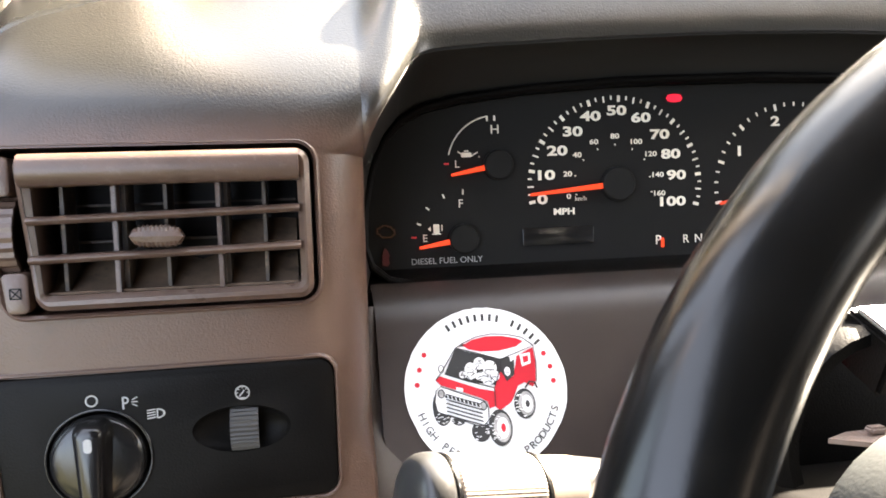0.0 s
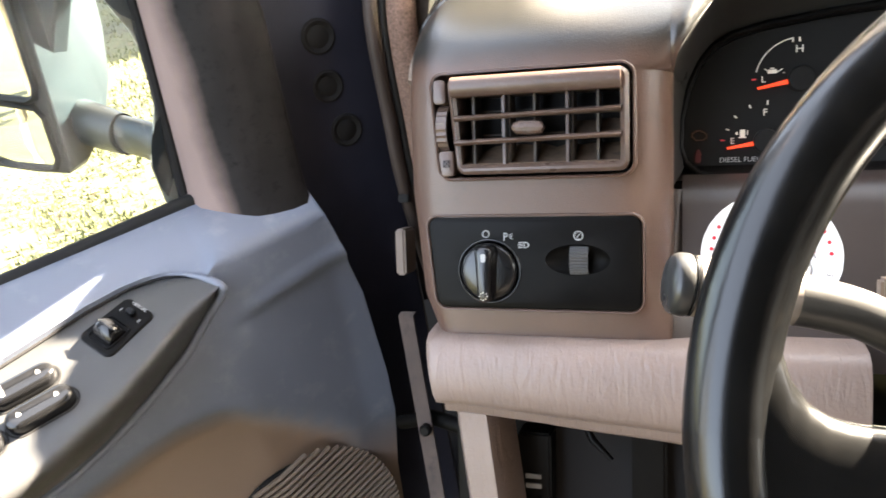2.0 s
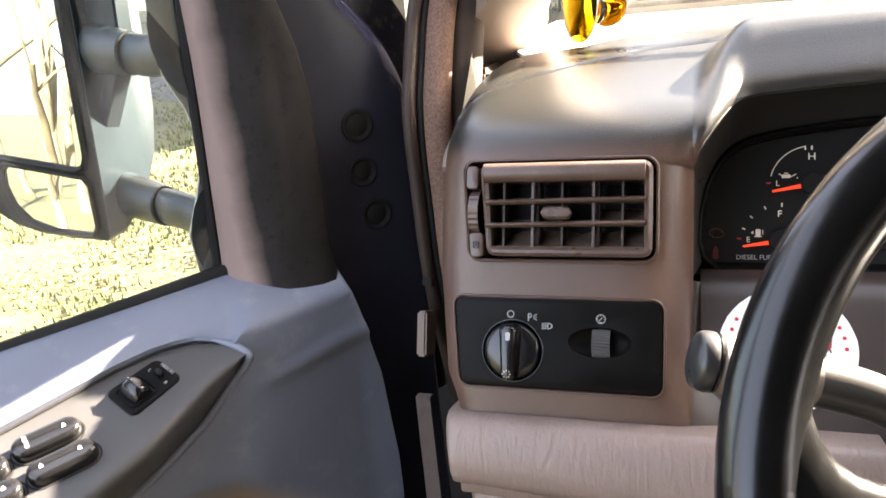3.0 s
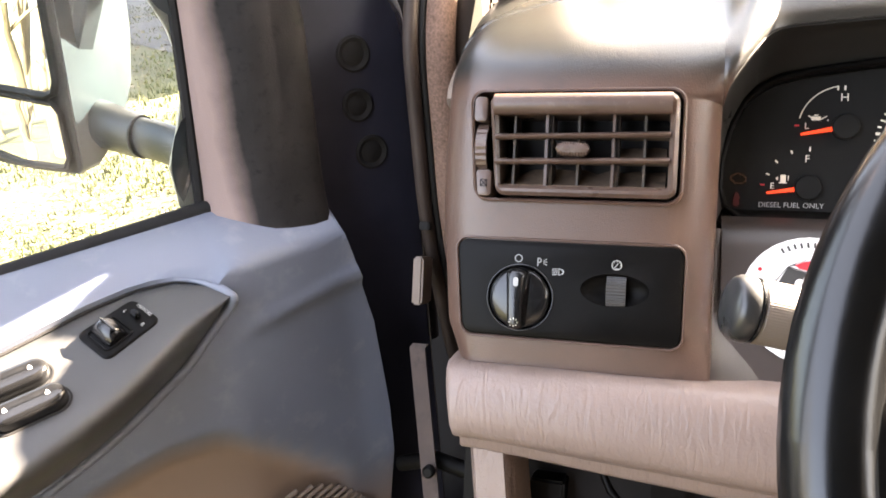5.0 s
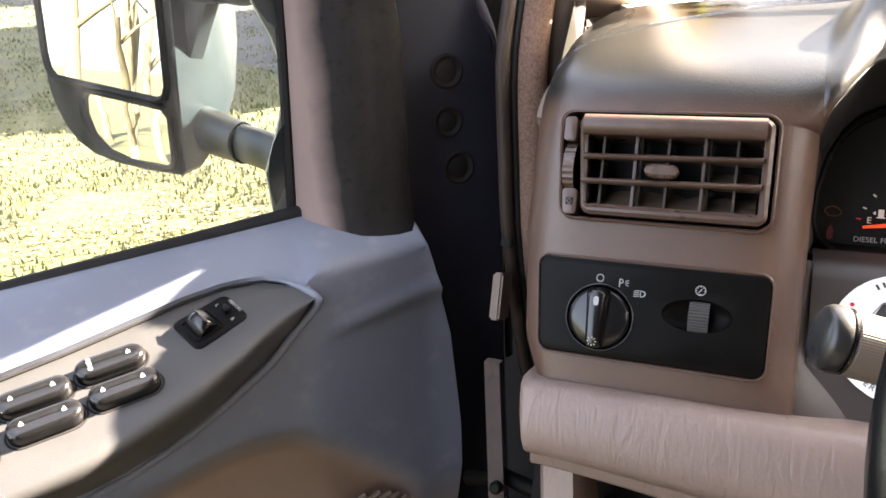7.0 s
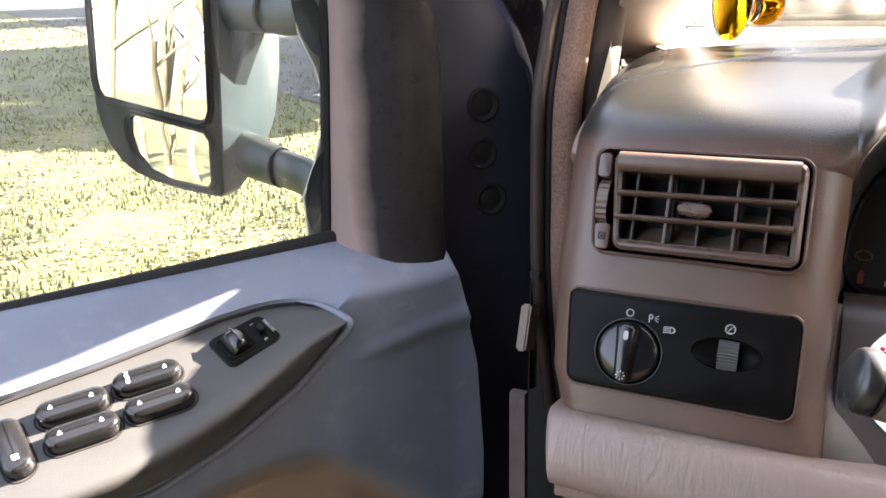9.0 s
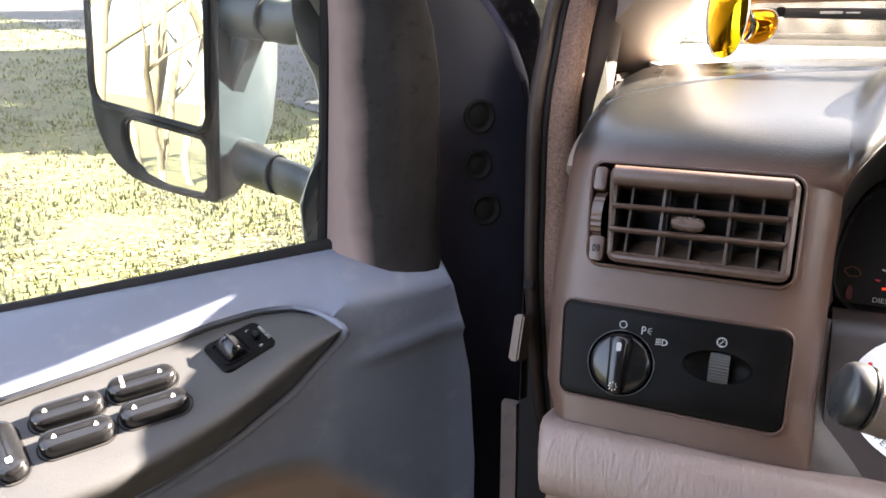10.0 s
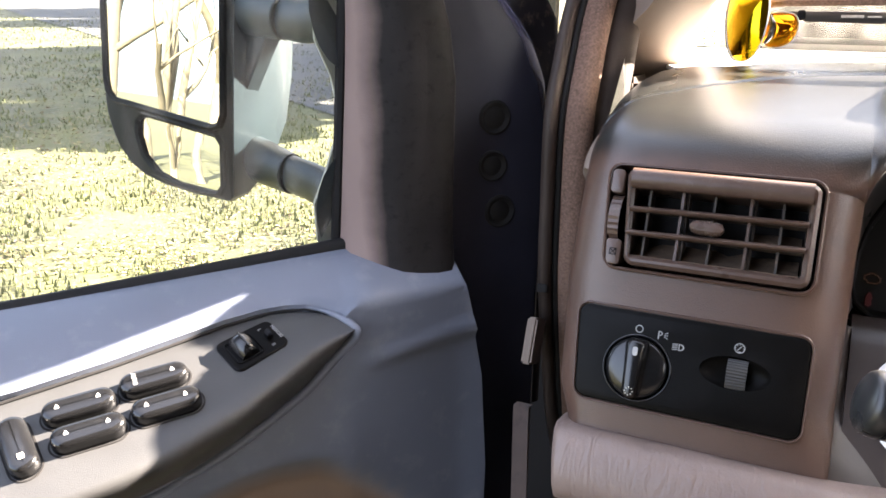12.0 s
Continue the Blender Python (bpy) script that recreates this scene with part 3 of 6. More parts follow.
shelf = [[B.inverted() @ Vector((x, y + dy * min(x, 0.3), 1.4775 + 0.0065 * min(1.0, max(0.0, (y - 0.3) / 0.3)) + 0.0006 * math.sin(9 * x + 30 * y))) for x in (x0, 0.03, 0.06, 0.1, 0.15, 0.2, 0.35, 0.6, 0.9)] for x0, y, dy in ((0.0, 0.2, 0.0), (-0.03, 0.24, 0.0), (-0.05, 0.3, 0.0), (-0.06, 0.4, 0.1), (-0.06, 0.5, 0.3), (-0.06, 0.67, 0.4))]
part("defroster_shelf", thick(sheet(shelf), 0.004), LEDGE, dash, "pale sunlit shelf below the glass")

# rim of the vent pocket
part("pocket_rim", ring(inset(POCKET, -0.0025), POCKET, -0.0115, 0.03, 0.0012), TAN, dash)
# inner wall of the gauge recess, from the rolled edge back to the rim of the dials
OUT = [(0.62, 0.036), (0.45, 0.0365), (0.3, 0.037), (0.2, 0.038), (0.172, 0.039), (0.157, 0.042), (0.1475, 0.05), (0.1435, 0.062), (0.1445, 0.085), (0.15, 0.109), (0.158, 0.126), (0.168, 0.137), (0.182, 0.1445), (0.205, 0.15), (0.25, 0.156), (0.315, 0.1605), (0.42, 0.163), (0.62, 0.16)]


def dial_rim(x, z):
    """The nearest place on the rim of the dials."""
    best = None
    for (ax, az), (bx, bz) in zip(OUT, OUT[1:]):
        k = max(0.0, min(1.0, ((x - ax) * (bx - ax) + (z - az) * (bz - az)) / ((bx - ax) ** 2 + (bz - az) ** 2)))
        q = (ax + k * (bx - ax), az + k * (bz - az))
        d = (q[0] - x) ** 2 + (q[1] - z) ** 2
        if best is None or d < best[0]:
            best = (d, q)
    return best[1]


def wall_row(e, back, bulge):
    """A line from the edge e back to the rim: it leaves the edge straight inwards."""
    mid = Vector((e.x + bulge.x, e.y + 0.55 * (back.y - e.y), e.z + bulge.z))
    return [e.lerp(mid, t).lerp(mid.lerp(back, t), t) for t in [k / 10 for k in range(11)]]


deep = []
for k in range(12):
    e = Vector(skin_point(0.1345, on_profile(0.03 + 0.086 * k / 12)))
    q = dial_rim(e.x, e.z)
    deep.append(wall_row(e, Vector((q[0] - 0.004, 0.1, max(q[1], 0.034))), Vector((0.001, 0, 0))))
for x in [0.1345] + BXS:
    e = Vector(skin_point(x, low_s(x)))
    q = dial_rim(x, e.z - 0.012)
    deep.append(wall_row(e, Vector((q[0] - 0.003, 0.1, q[1] + 0.004)), Vector((0.0015, 0, -0.002))))
part("gauge_recess", thick(sheet(deep), 0.002), RECESS, dash, "recess round the gauges, its shade painted near-black", smooth=60)
# below the gauges the fascia sweeps back into the sloping panel
sweep = []
for k in range(17):
    z = -0.079 + 0.107 * k / 16
    e = Vector(skin_point(0.1345, on_profile(z)))
    y1 = slope_y(z) + 0.0008
    row = [e]
    wide_ = 0.04 * (1 - flush(z))
    for t in (0.15, 0.3, 0.45, 0.6, 0.75, 0.9, 1.0):
        c = Vector((0.1350 + 0.6 * wide_, e.y + (y1 - e.y) * flush(z), z))
        row.append(e.lerp(c, t).lerp(c.lerp(Vector((0.1475 + wide_, y1, z)), t), t))
    sweep.append(row)
part("panel_sweep", thick(sheet(sweep), 0.002), TAN_SHADED, dash, "taupe sweep between fascia and column panel, shade painted in", smooth=60)

# sloping panel below the gauges, that carries the round sticker
panel = []
for z in (-0.1, -0.08, -0.05, -0.02, 0.0, 0.015, 0.024, 0.029, 0.032, 0.034):
    curl = max(0.0, z - 0.02) / 0.014
    panel.append([Vector((x, slope_y(z) + 0.018 * curl**2, z + 0.002 * curl)) for x in (0.1425, 0.15, 0.16, 0.18, 0.2, 0.26, 0.34, 0.44, 0.6)])
part("column_panel", thick(sheet(panel), 0.003), TAN_SHADED, dash, "taupe panel below the gauges, shade painted in", smooth=60)
# black lip under the gauge glass
lip = [[Vector((x, y, z)) for x in (0.137, 0.16, 0.25, 0.4, 0.6)] for y, z in ((0.074, 0.0325), (0.082, 0.034), (0.092, 0.0375), (0.1, 0.042), (0.104, 0.046))]
part("gauge_lip", thick(sheet(lip), 0.002), BLACK, dash, "black lip under the gauges", smooth=60)

# unseen block, added to stop sun leaking through the hollow dash
part("dash_sun_block", box(-0.045, 0.112, -0.12, 0.62, 0.3, 0.165), VOID, dash, "unseen black block that keeps sun out of the dash")

# knee bolster
bol = [(0.03, -0.0755), (0.008, -0.0785), (-0.006, -0.081), (-0.0135, -0.086), (-0.017, -0.094), (-0.0185, -0.105), (-0.0185, -0.116), (-0.0165, -0.1265), (-0.011, -0.1325), (-0.002, -0.136), (0.008, -0.138), (0.011, -0.1405), (0.012, -0.146), (0.018, -0.149), (0.035, -0.150)]
rows = []
for x in (-0.0525, -0.0522, -0.0512, -0.0492, -0.0465, -0.0425, -0.036, -0.026, -0.01, 0.0, 0.03, 0.055, 0.08, 0.105, 0.13, 0.155, 0.18, 0.21, 0.24, 0.262):
    r = max(0.0, (-0.0425 - x) / 0.0101)
    back = 0.013 * (1 - math.sqrt(max(0.0, 1 - r * r)))
    tuck = max(0.0, (x + 0.03) / 0.17)
    rows.append([Vector((x + 0.009 * max(0, (-0.08 - z) / 0.06) * r, y + back + 0.0007 * math.sin(x * 61 + z * 40), z - 0.013 * min(tuck, 1.3) * max(0, (-0.085 - z) / 0.06) + 0.008 * r * max(0, (-0.105 - z) / 0.04))) for y, z in bol])
part("knee_bolster", thick(sheet(rows), 0.003), PAD, dash, "light padded knee bolster with fine wrinkles", smooth=70)
part("kick_post", thick(sheet([[Vector((x, y, z)) for x, y in ((-0.039 + k, 0.08), (-0.038 + k, 0.03), (-0.034 + k, 0.022), (-0.014 + k, 0.02), (-0.009 + k, 0.03), (-0.008 + k, 0.08))] for z, k in ((-0.128, 0.0), (-0.18, 0.006), (-0.23, 0.012), (-0.4, 0.03), (-0.6, 0.05))]), 0.003), PAD, dash, "light lower corner post")
# black sheet in place of the shade below
part("lower_void", box(-0.01, 0.12, -0.6, 0.6, 0.13, -0.14), VOID, dash, "black sheet for the shade under the dash")
part("lower_side", box(-0.06, 0.1, -0.6, -0.05, 0.3, 0.19), BLACK, dash)
fuse = part("fuse_box", box(0.0, 0.09, -0.26, 0.03, 0.118, -0.19, 0.002), BLACK, dash, "small black box with two white marks")
for z in (-0.232, -0.241):
    part("white_mark", box(0.007, 0.088, z, 0.021, 0.0905, z + 0.004), INKW, fuse)
part("hanging_lever", tube([(0.055, 0.09, -0.165), (0.068, 0.085, -0.19), (0.085, 0.08, -0.205)], [0.002, 0.0035, 0.002]), BLACK, dash, "dark hood release lever")
part("pedal_bracket", box(0.1, 0.1, -0.4, 0.13, 0.115, -0.17, 0.003), BLACK, dash)
part("pedal_bracket", box(0.15, 0.1, -0.4, 0.2, 0.115, -0.175, 0.003), BLACK, dash)

# ---- air vent ----
vent = thing("air_vent", B, "dusty taupe rectangular air vent set in the dash", "air vent")
FRAME = rrect(-0.0245, 0.0455, 0.1075, 0.1175, 0.007, skew=0.007)
OPEN = rrect(-0.0175, 0.0525, 0.1015, 0.1035, 0.002, skew=0.003)
part("frame", ring(FRAME, OPEN, -0.0165, 0.022, 0.0025), VENT, vent, "rounded taupe frame")
top_bar = loft([[(x, -0.0165 + 0.006 * math.cos(a) - 0.003, 0.1095 + 0.0075 * math.sin(a)) for a in [2 * math.pi * i / 12 for i in range(12)]] for x in (-0.0195, -0.012, 0.04, 0.095, 0.1025)])
part("top_bar", top_bar, VENT, vent, "thick rounded upper bar")
for z in (0.0880, 0.0702):
    rows = [[(x, -0.0155 + 0.0045 * math.cos(a), z + 0.0021 * math.sin(a) + (0.001 * (x - 0.04) / 0.06)) for a in [2 * math.pi * i / 10 for i in range(10)]] for x in (-0.0185, 0.04, 0.1022)]
    slat = part("slat", loft(rows), VENT, vent)
    part("shelf", box(-0.0175, -0.0135, z - 0.0011, 0.1012, 0.003, z + 0.0007), VANE, slat, "dusty shelf behind the slat")
for x in (0.0177, 0.0643):
    part("post", box(x - 0.0011, -0.013, 0.052, x + 0.0011, -0.004, 0.104, 0.0004), VENT, vent)
for x in (-0.0067, 0.0205, 0.0394, 0.0672, 0.0852):
    for z0, z1 in ((0.053, 0.069), (0.0713, 0.0868), (0.0892, 0.1032)):
        part("vane", box(x - 0.0008, -0.006, z0, x + 0.0008, 0.014, z1), VANE, vent)
for i, z in enumerate((0.058, 0.0745, 0.0925)):
    part("rear_slat", box(-0.015, 0.014, z, 0.1, 0.020, z + 0.0012), VANE, vent, "dusty rear slat")
# solid black block painted in for the shade inside the duct
part("duct", box(-0.022, 0.0195, 0.044, 0.106, 0.07, 0.118), VOID, vent, "duct behind the slats, filled black for its shade")
part("dusty_floor", thick(sheet([[Vector((x, y, 0.0535 + 0.72 * max(0.0, y) + 0.006 * max(0.0, y + 0.002) / 0.02 * noise.noise((x * 120, y * 60, 3)))) for y in (-0.01, -0.002, 0.006, 0.013, 0.0185)] for x in [-0.015 + 0.0575 * i / 12 * 2 for i in range(13)]]), 0.001), DUST, vent, "dusty lower duct wall")
part("dusty_blade", thick(sheet([[Vector((x, y, 0.0725 + 0.6 * y + 0.0016 * noise.noise((x * 140, y * 70, 8)))) for y in (0.0, 0.006, 0.012, 0.018)] for x in [0.066 + 0.034 * i / 8 for i in range(9)]]), 0.001), DUST, vent, "dusty tilted blade")
# ribbed slider on the middle bar
loops = []
for i in range(25):
    u = i / 24
    r = 0.0052 * (1 - abs(2 * u - 1) ** 4) ** 0.5 + 0.0004
    r *= 0.84 if i % 2 else 1.0
    loops.append([(0.0255 + 0.0235 * u, -0.019 + 0.004 * math.cos(a), 0.0785 - 0.0006 * u + r * math.sin(a)) for a in [2 * math.pi * j / 12 for j in range(12)]])
part("slider", loft(loops), VENT, vent, "ribbed taupe slider", smooth=12)
# shut-off wheel and its housing at the side
part("upper_tab", slab(rrect(-0.0362, 0.0985, -0.0265, 0.1165, 0.003), -0.012, 0.01, 0.001), VENT, vent)
part("lower_tab", slab(rrect(-0.0335, 0.0445, -0.0215, 0.0635, 0.003, skew=0.002), -0.012, 0.01, 0.001), VENT, vent)
wheel_loops = []
for i in range(27):
    a = math.pi * i / 26
    r = 0.0195 if i % 2 else 0.0188
    wheel_loops.append([(x, 0.004 - r * math.sin(a), 0.080 + r * math.cos(a)) for x in (-0.0340, -0.0325, -0.0275, -0.026)])
part("shutoff_wheel", thick(sheet(wheel_loops), 0.002), VENT, vent, "ribbed taupe thumb wheel", smooth=20)
part("closed_mark", join(flat(bar2(-0.0272, 0.054, 0.006, 0.0005, 45), -0.0124), flat(bar2(-0.0272, 0.054, 0.006, 0.0005, -45), -0.0124), ring(rrect(-0.0298, 0.0514, -0.0246, 0.0566, 0.0004), rrect(-0.0293, 0.0519, -0.0251, 0.0561, 0.0003), -0.0124, -0.0118, 0.0001)), BLACK, vent)

# ---- headlight switch panel ----
sw = thing("headlight_switch_panel", B, "black plastic headlight switch panel with rotary knob and dimmer wheel", "switch panel")
plate = slab(inset(PLATE, 0.001), -0.0045, 0.012, 0.0018)
DC = Vector((0.002, 0, -0.0285))
cone = lathe([(0.0238, -0.02), (0.0238, -0.0048), (0.0228, 0.0), (0.0228, 0.008)], Matrix.Translation(DC) @ pose(0, 0, 0, -90), 48)
scoop = bmesh.new()
bmesh.ops.create_uvsphere(scoop, u_segments=32, v_segments=16, radius=1, matrix=Matrix.LocRotScale((0.069, -0.0085, -0.0195), None, (0.0255, 0.0115, 0.0125)))
plate = cut(plate, cone, scoop)
part("plate", plate, BLACK, sw, "smudged black plate", smooth=30)
part("surround", ring(inset(PLATE, -0.0014), inset(PLATE, 0.0006), -0.0042, 0.01, 0.0012), TAN, sw, "thin taupe rim")
part("knob_rim", lathe([(0.0251, -0.0042), (0.0247, -0.0054), (0.024, -0.0057), (0.0234, -0.005), (0.023, -0.003)], Matrix.Translation(DC) @ pose(0, 0, 0, -90), 48, False), GLOSS, sw, "raised glossy rim round the knob", smooth=80)
knob = part("knob", lathe([(0.022, 0.008), (0.022, -0.006), (0.0212, -0.0085), (0.0192, -0.0098), (0.014, -0.0108), (0.001, -0.0112)], Matrix.Translation(DC) @ pose(0, 0, 0, -90), 48), GLOSS, sw, "round glossy black knob")
grip = []
for y, w, zt, zb in ((-0.006, 0.0085, 0.0215, -0.0225), (-0.014, 0.0075, 0.0212, -0.0222), (-0.0195, 0.0062, 0.0205, -0.0215), (-0.0222, 0.0048, 0.019, -0.02), (-0.0228, 0.003, 0.017, -0.018)):
    pts = rrect(-w, zb, w, zt, w * 0.75, 5)
    grip.append([(DC.x + x * (0.8 + 0.35 * (z - zb) / (zt - zb)) - 0.0005, y, DC.z + z) for x, z in pts])
part("grip", loft(grip), GLOSS, knob, "raised black finger grip", smooth=50)
part("pointer", flat(rrect(DC.x - 0.0018, DC.z + 0.009, DC.x + 0.0018, DC.z + 0.0155, 0.0016), -0.0233), INKW, knob, "white pointer mark")
for k in range(8):
    a = 45 * k
    part("lamp_mark", flat(bar2(DC.x + 0.0028 * math.cos(radians(a)) - 0.0005, DC.z - 0.0165 + 0.0028 * math.sin(radians(a)), 0.0012, 0.0004, a), -0.0232), INK, knob)
roll = []
for i in range(29):
    a = math.pi * (0.12 + 0.76 * i / 28)
    r = 0.0135 if i % 2 else 0.0129
    roll.append([(x, 0.0045 - r * math.sin(a), -0.0205 + r * math.cos(a) * 0.98) for x in (0.0635, 0.0645, 0.0705, 0.0760, 0.077)])
part("dimmer_wheel", thick(sheet(roll), 0.001), WHEELGREY, sw, "ribbed grey dimmer wheel", smooth=20)
Y = -0.0049
part("off_symbol", ring(disc(0, 0, 0.0029), disc(0, 0, 0.0022), Y, Y + 0.0004, 0.0001), INKW, sw)
lines = [flat(bar2(0.0142, -0.0022, 0.0058, 0.0008, 90), Y), flat(arcband(0.0152, -0.0008, 0.001, 0.0017, -90, 90, 8), Y), flat(bar2(0.0148, 0.0006, 0.0016, 0.0007, 0), Y), flat(bar2(0.0148, -0.0022, 0.0016, 0.0007, 0), Y)]
lines += [flat(bar2(0.0195, -0.0018 + 0.0016 * k, 0.0028, 0.0005, 28 * k), Y) for k in (-1, 0, 1)]
part("parking_symbol", join(*lines), INKW, sw)
lines = [flat(bar2(0.0268, -0.0104 + 0.0013 * k, 0.0040, 0.00055, 8), Y) for k in range(4)]
lines += [flat([(0.0294 + 1.55 * (x - 0.0294), z) for x, z in arcband(0.0294, -0.0084, 0.0019, 0.0025, -90, 90, 14)], Y), flat(bar2(0.0296, -0.0084, 0.0049, 0.0006, 90), Y)]
part("headlamp_symbol", join(*lines), INKW, sw)
lines = [ring(disc(0.07, -0.0015, 0.0036), disc(0.07, -0.0015, 0.0030), Y, Y + 0.0004, 0.0001), flat(bar2(0.0697, -0.0018, 0.004, 0.0006, 50), Y), flat(bar2(0.07, -0.0042, 0.0024, 0.0007, 0), Y)]
lines += [flat(bar2(0.07 + 0.0025 * math.cos(radians(a)), -0.0015 + 0.0025 * math.sin(radians(a)), 0.0008, 0.0004, a), Y) for a in (0, 45, 90, 135, 180)]
part("dimmer_symbol", join(*lines), INKW, sw)

# ---- instrument cluster ----
ic = thing("instrument_cluster", B, "black instrument cluster with cream numerals and orange needles", "instrument cluster")
part("dial_face", loft([face(OUT, 0.1005), face(OUT, 0.104)]), DIAL, ic, "matte black dial face")
part("bezel", ring(inset(OUT, -0.006), inset(OUT, -0.0005), 0.088, 0.104, 0.002), BLACK, ic, "black rim of the dials")
YD = 0.0998


def tick(x, z, length, width, deg, mat=INK):
    part("tick", flat(bar2(x, z, length, width, deg), YD), mat, ic)


# oil gauge
part("oil_arc", flat(arcband(0.2295, 0.111, 0.0317, 0.0325, 100, 167, 20), YD), INK, ic)
tick(0.2245, 0.1415, 0.0034, 0.0012, 92)
tick(0.2295, 0.1415, 0.0034, 0.0014, 90)
tick(0.1965, 0.1125, 0.0034, 0.0012, 0, REDMARK)
text("letter_h", "H", 0.2295, 0.1340, 0.0082, INK, ic, YD, 1.1)
text("letter_l", "L", 0.2035, 0.1120, 0.0068, INK, ic, YD)
can = [flat(rrect(0.2065, 0.1165, 0.2135, 0.1195, 0.0008), YD), flat(bar2(0.2155, 0.1185, 0.005, 0.0007, 30), YD), flat(bar2(0.2055, 0.1195, 0.003, 0.0007, -30), YD), flat(bar2(0.21, 0.1205, 0.003, 0.0008, 0), YD), flat(bar2(0.2185, 0.1165, 0.0008, 0.001, 90), YD)]
part("oil_symbol", join(*can), INK, ic)
# fuel gauge
for a in (88, 113, 138, 160):
    tick(0.2058 + 0.0305 * math.cos(radians(a)), 0.0635 + 0.0305 * math.sin(radians(a)), 0.0034 if a == 88 else 0.0028, 0.0011, a)
tick(0.1735, 0.0655, 0.0034, 0.0012, -5, REDMARK)
text("letter_f", "F", 0.2052, 0.0862, 0.0078, INK, ic, YD)
text("letter_e", "E", 0.1808, 0.0645, 0.0068, INK, ic, YD)
pump = [flat(rrect(0.1865, 0.0675, 0.1905, 0.0735, 0.0006), YD), flat(bar2(0.1885, 0.0672, 0.006, 0.0007, 0), YD), flat(bar2(0.1922, 0.071, 0.004, 0.0006, 90), YD), flat([(0.1848, 0.0722), (0.1848, 0.0690), (0.1828, 0.0706)], YD)]
part("fuel_symbol", join(*pump), INK, ic)
text("fuel_notice", "DIESEL FUEL ONLY", 0.195, 0.0495, 0.0056, INKW, ic, YD, 1.02)
# speedometer
SC = Vector((0.3135, 0, 0.0955))
R = 0.0615
for i in range(41):
    a = 190 - 205 * i / 40
    big, mid = i % 4 == 0, i % 2 == 0
    L = 0.0042 if mid else 0.0026
    part("tick", flat(bar2(SC.x + (R - L / 2 + 0.001) * math.cos(radians(a)), SC.z + (R - L / 2 + 0.001) * 0.955 * math.sin(radians(a)), L, 0.0021 if big else 0.0011, a), YD), INK, ic)
for s, x, z in (("0", 0.261, 0.0870), ("10", 0.263, 0.103), ("20", 0.272, 0.119), ("30", 0.283, 0.1315), ("40", 0.296, 0.1415), ("50", 0.3145, 0.1450), ("60", 0.332, 0.1400), ("70", 0.3455, 0.1285), ("80", 0.3535, 0.1150), ("90", 0.3575, 0.1005), ("100", 0.3535, 0.0825)):
    text("numeral", s, x, z, 0.0088, INK, ic, YD, 1.62, bold=0.00028)
for s, x, z in (("20", 0.279, 0.1035), ("40", 0.286, 0.1160), ("60", 0.298, 0.1245), ("80", 0.313, 0.1280), ("100", 0.328, 0.1240), ("120", 0.3385, 0.1155), ("140", 0.3435, 0.1012), ("160", 0.3445, 0.0885), ("0", 0.2795, 0.0885)):
    text("small_numeral", s, x, z, 0.0047, INK, ic, YD, 1.35, bold=0.0001)
    v = (SC - Vector((x, 0, z))).normalized() * -0.0055
    tick(x + v.x * (-1), z + v.z * (-1), 0.0012, 0.0008, math.degrees(math.atan2(v.z, v.x)))
text("unit", "MPH", 0.276, 0.0785, 0.0058, INK, ic, YD, 1.3, bold=0.0002)
text("unit", "km/h", 0.288, 0.0868, 0.0042, INK, ic, YD, 1.0)
part("odometer_window", slab(rrect(0.2465, 0.0565, 0.2965, 0.0685, 0.001), 0.0992, 0.1008, 0.0005), GLOSS, ic, "unlit black odometer window")
for s, x in (("P", 0.3435), ("R", 0.364), ("N", 0.3735), ("D", 0.387), ("2", 0.4), ("1", 0.412)):
    text("gear_letter", s, x, 0.0562, 0.0092 if s == "P" else 0.0082, INK, ic, YD)
part("gear_pointer", flat(rrect(0.3445, 0.0515, 0.3468, 0.058, 0.0008), 0.0975), NEEDLE, ic, "red gear pointer")
# tachometer
TC = Vector((0.4475, 0, 0.0905))
for i in range(29):
    a = 190 - 200 * i / 28
    big = i % 4 == 0
    L = 0.0046 if big else 0.0028
    part("tick", flat(bar2(TC.x + (R - L / 2) * math.cos(radians(a)), TC.z + (R - L / 2) * 0.96 * math.sin(radians(a)), L, 0.0019 if big else 0.0011, a), YD), INK, ic)
for s, a in (("1", 148), ("2", 107), ("3", 70), ("4", 32)):
    text("numeral", s, TC.x + 0.050 * math.cos(radians(a)), TC.z + 0.0475 * math.sin(radians(a)), 0.0092, INK, ic, YD, 1.5, bold=0.00028)


def needle(hx, hz, tx, tz, hub, name):
    d = Vector((tx - hx, 0, tz - hz))
    s = Vector((-d.z, 0, d.x)).normalized()
    h = Vector((hx, 0, hz))
    a, b = h + d * 0.12, h + d
    pts = [a + s * 0.0019, b + s * 0.0009, b - s * 0.0009, a - s * 0.0019]
    part("needle", loft([[(p.x, 0.0955, p.z) for p in pts], [(p.x, 0.0965, p.z) for p in pts]]), NEEDLE, ic, "orange needle")
    part(name, lathe([(hub, 0.004), (hub, -0.0035), (hub - 0.001, -0.0045), (0.0005, -0.005)], Matrix.Translation((hx, 0.098, hz)) @ pose(0, 0, 0, -90), 28), DIAL, ic, "round black needle hub")


needle(0.2305, 0.111, 0.199, 0.1050, 0.0098, "hub")
needle(0.2060, 0.0635, 0.1765, 0.0588, 0.0098, "hub")
needle(SC.x, SC.z + 0.0005, 0.2515, 0.0905, 0.0115, "hub")
needle(TC.x, TC.z, 0.388, 0.0800, 0.0115, "hub")
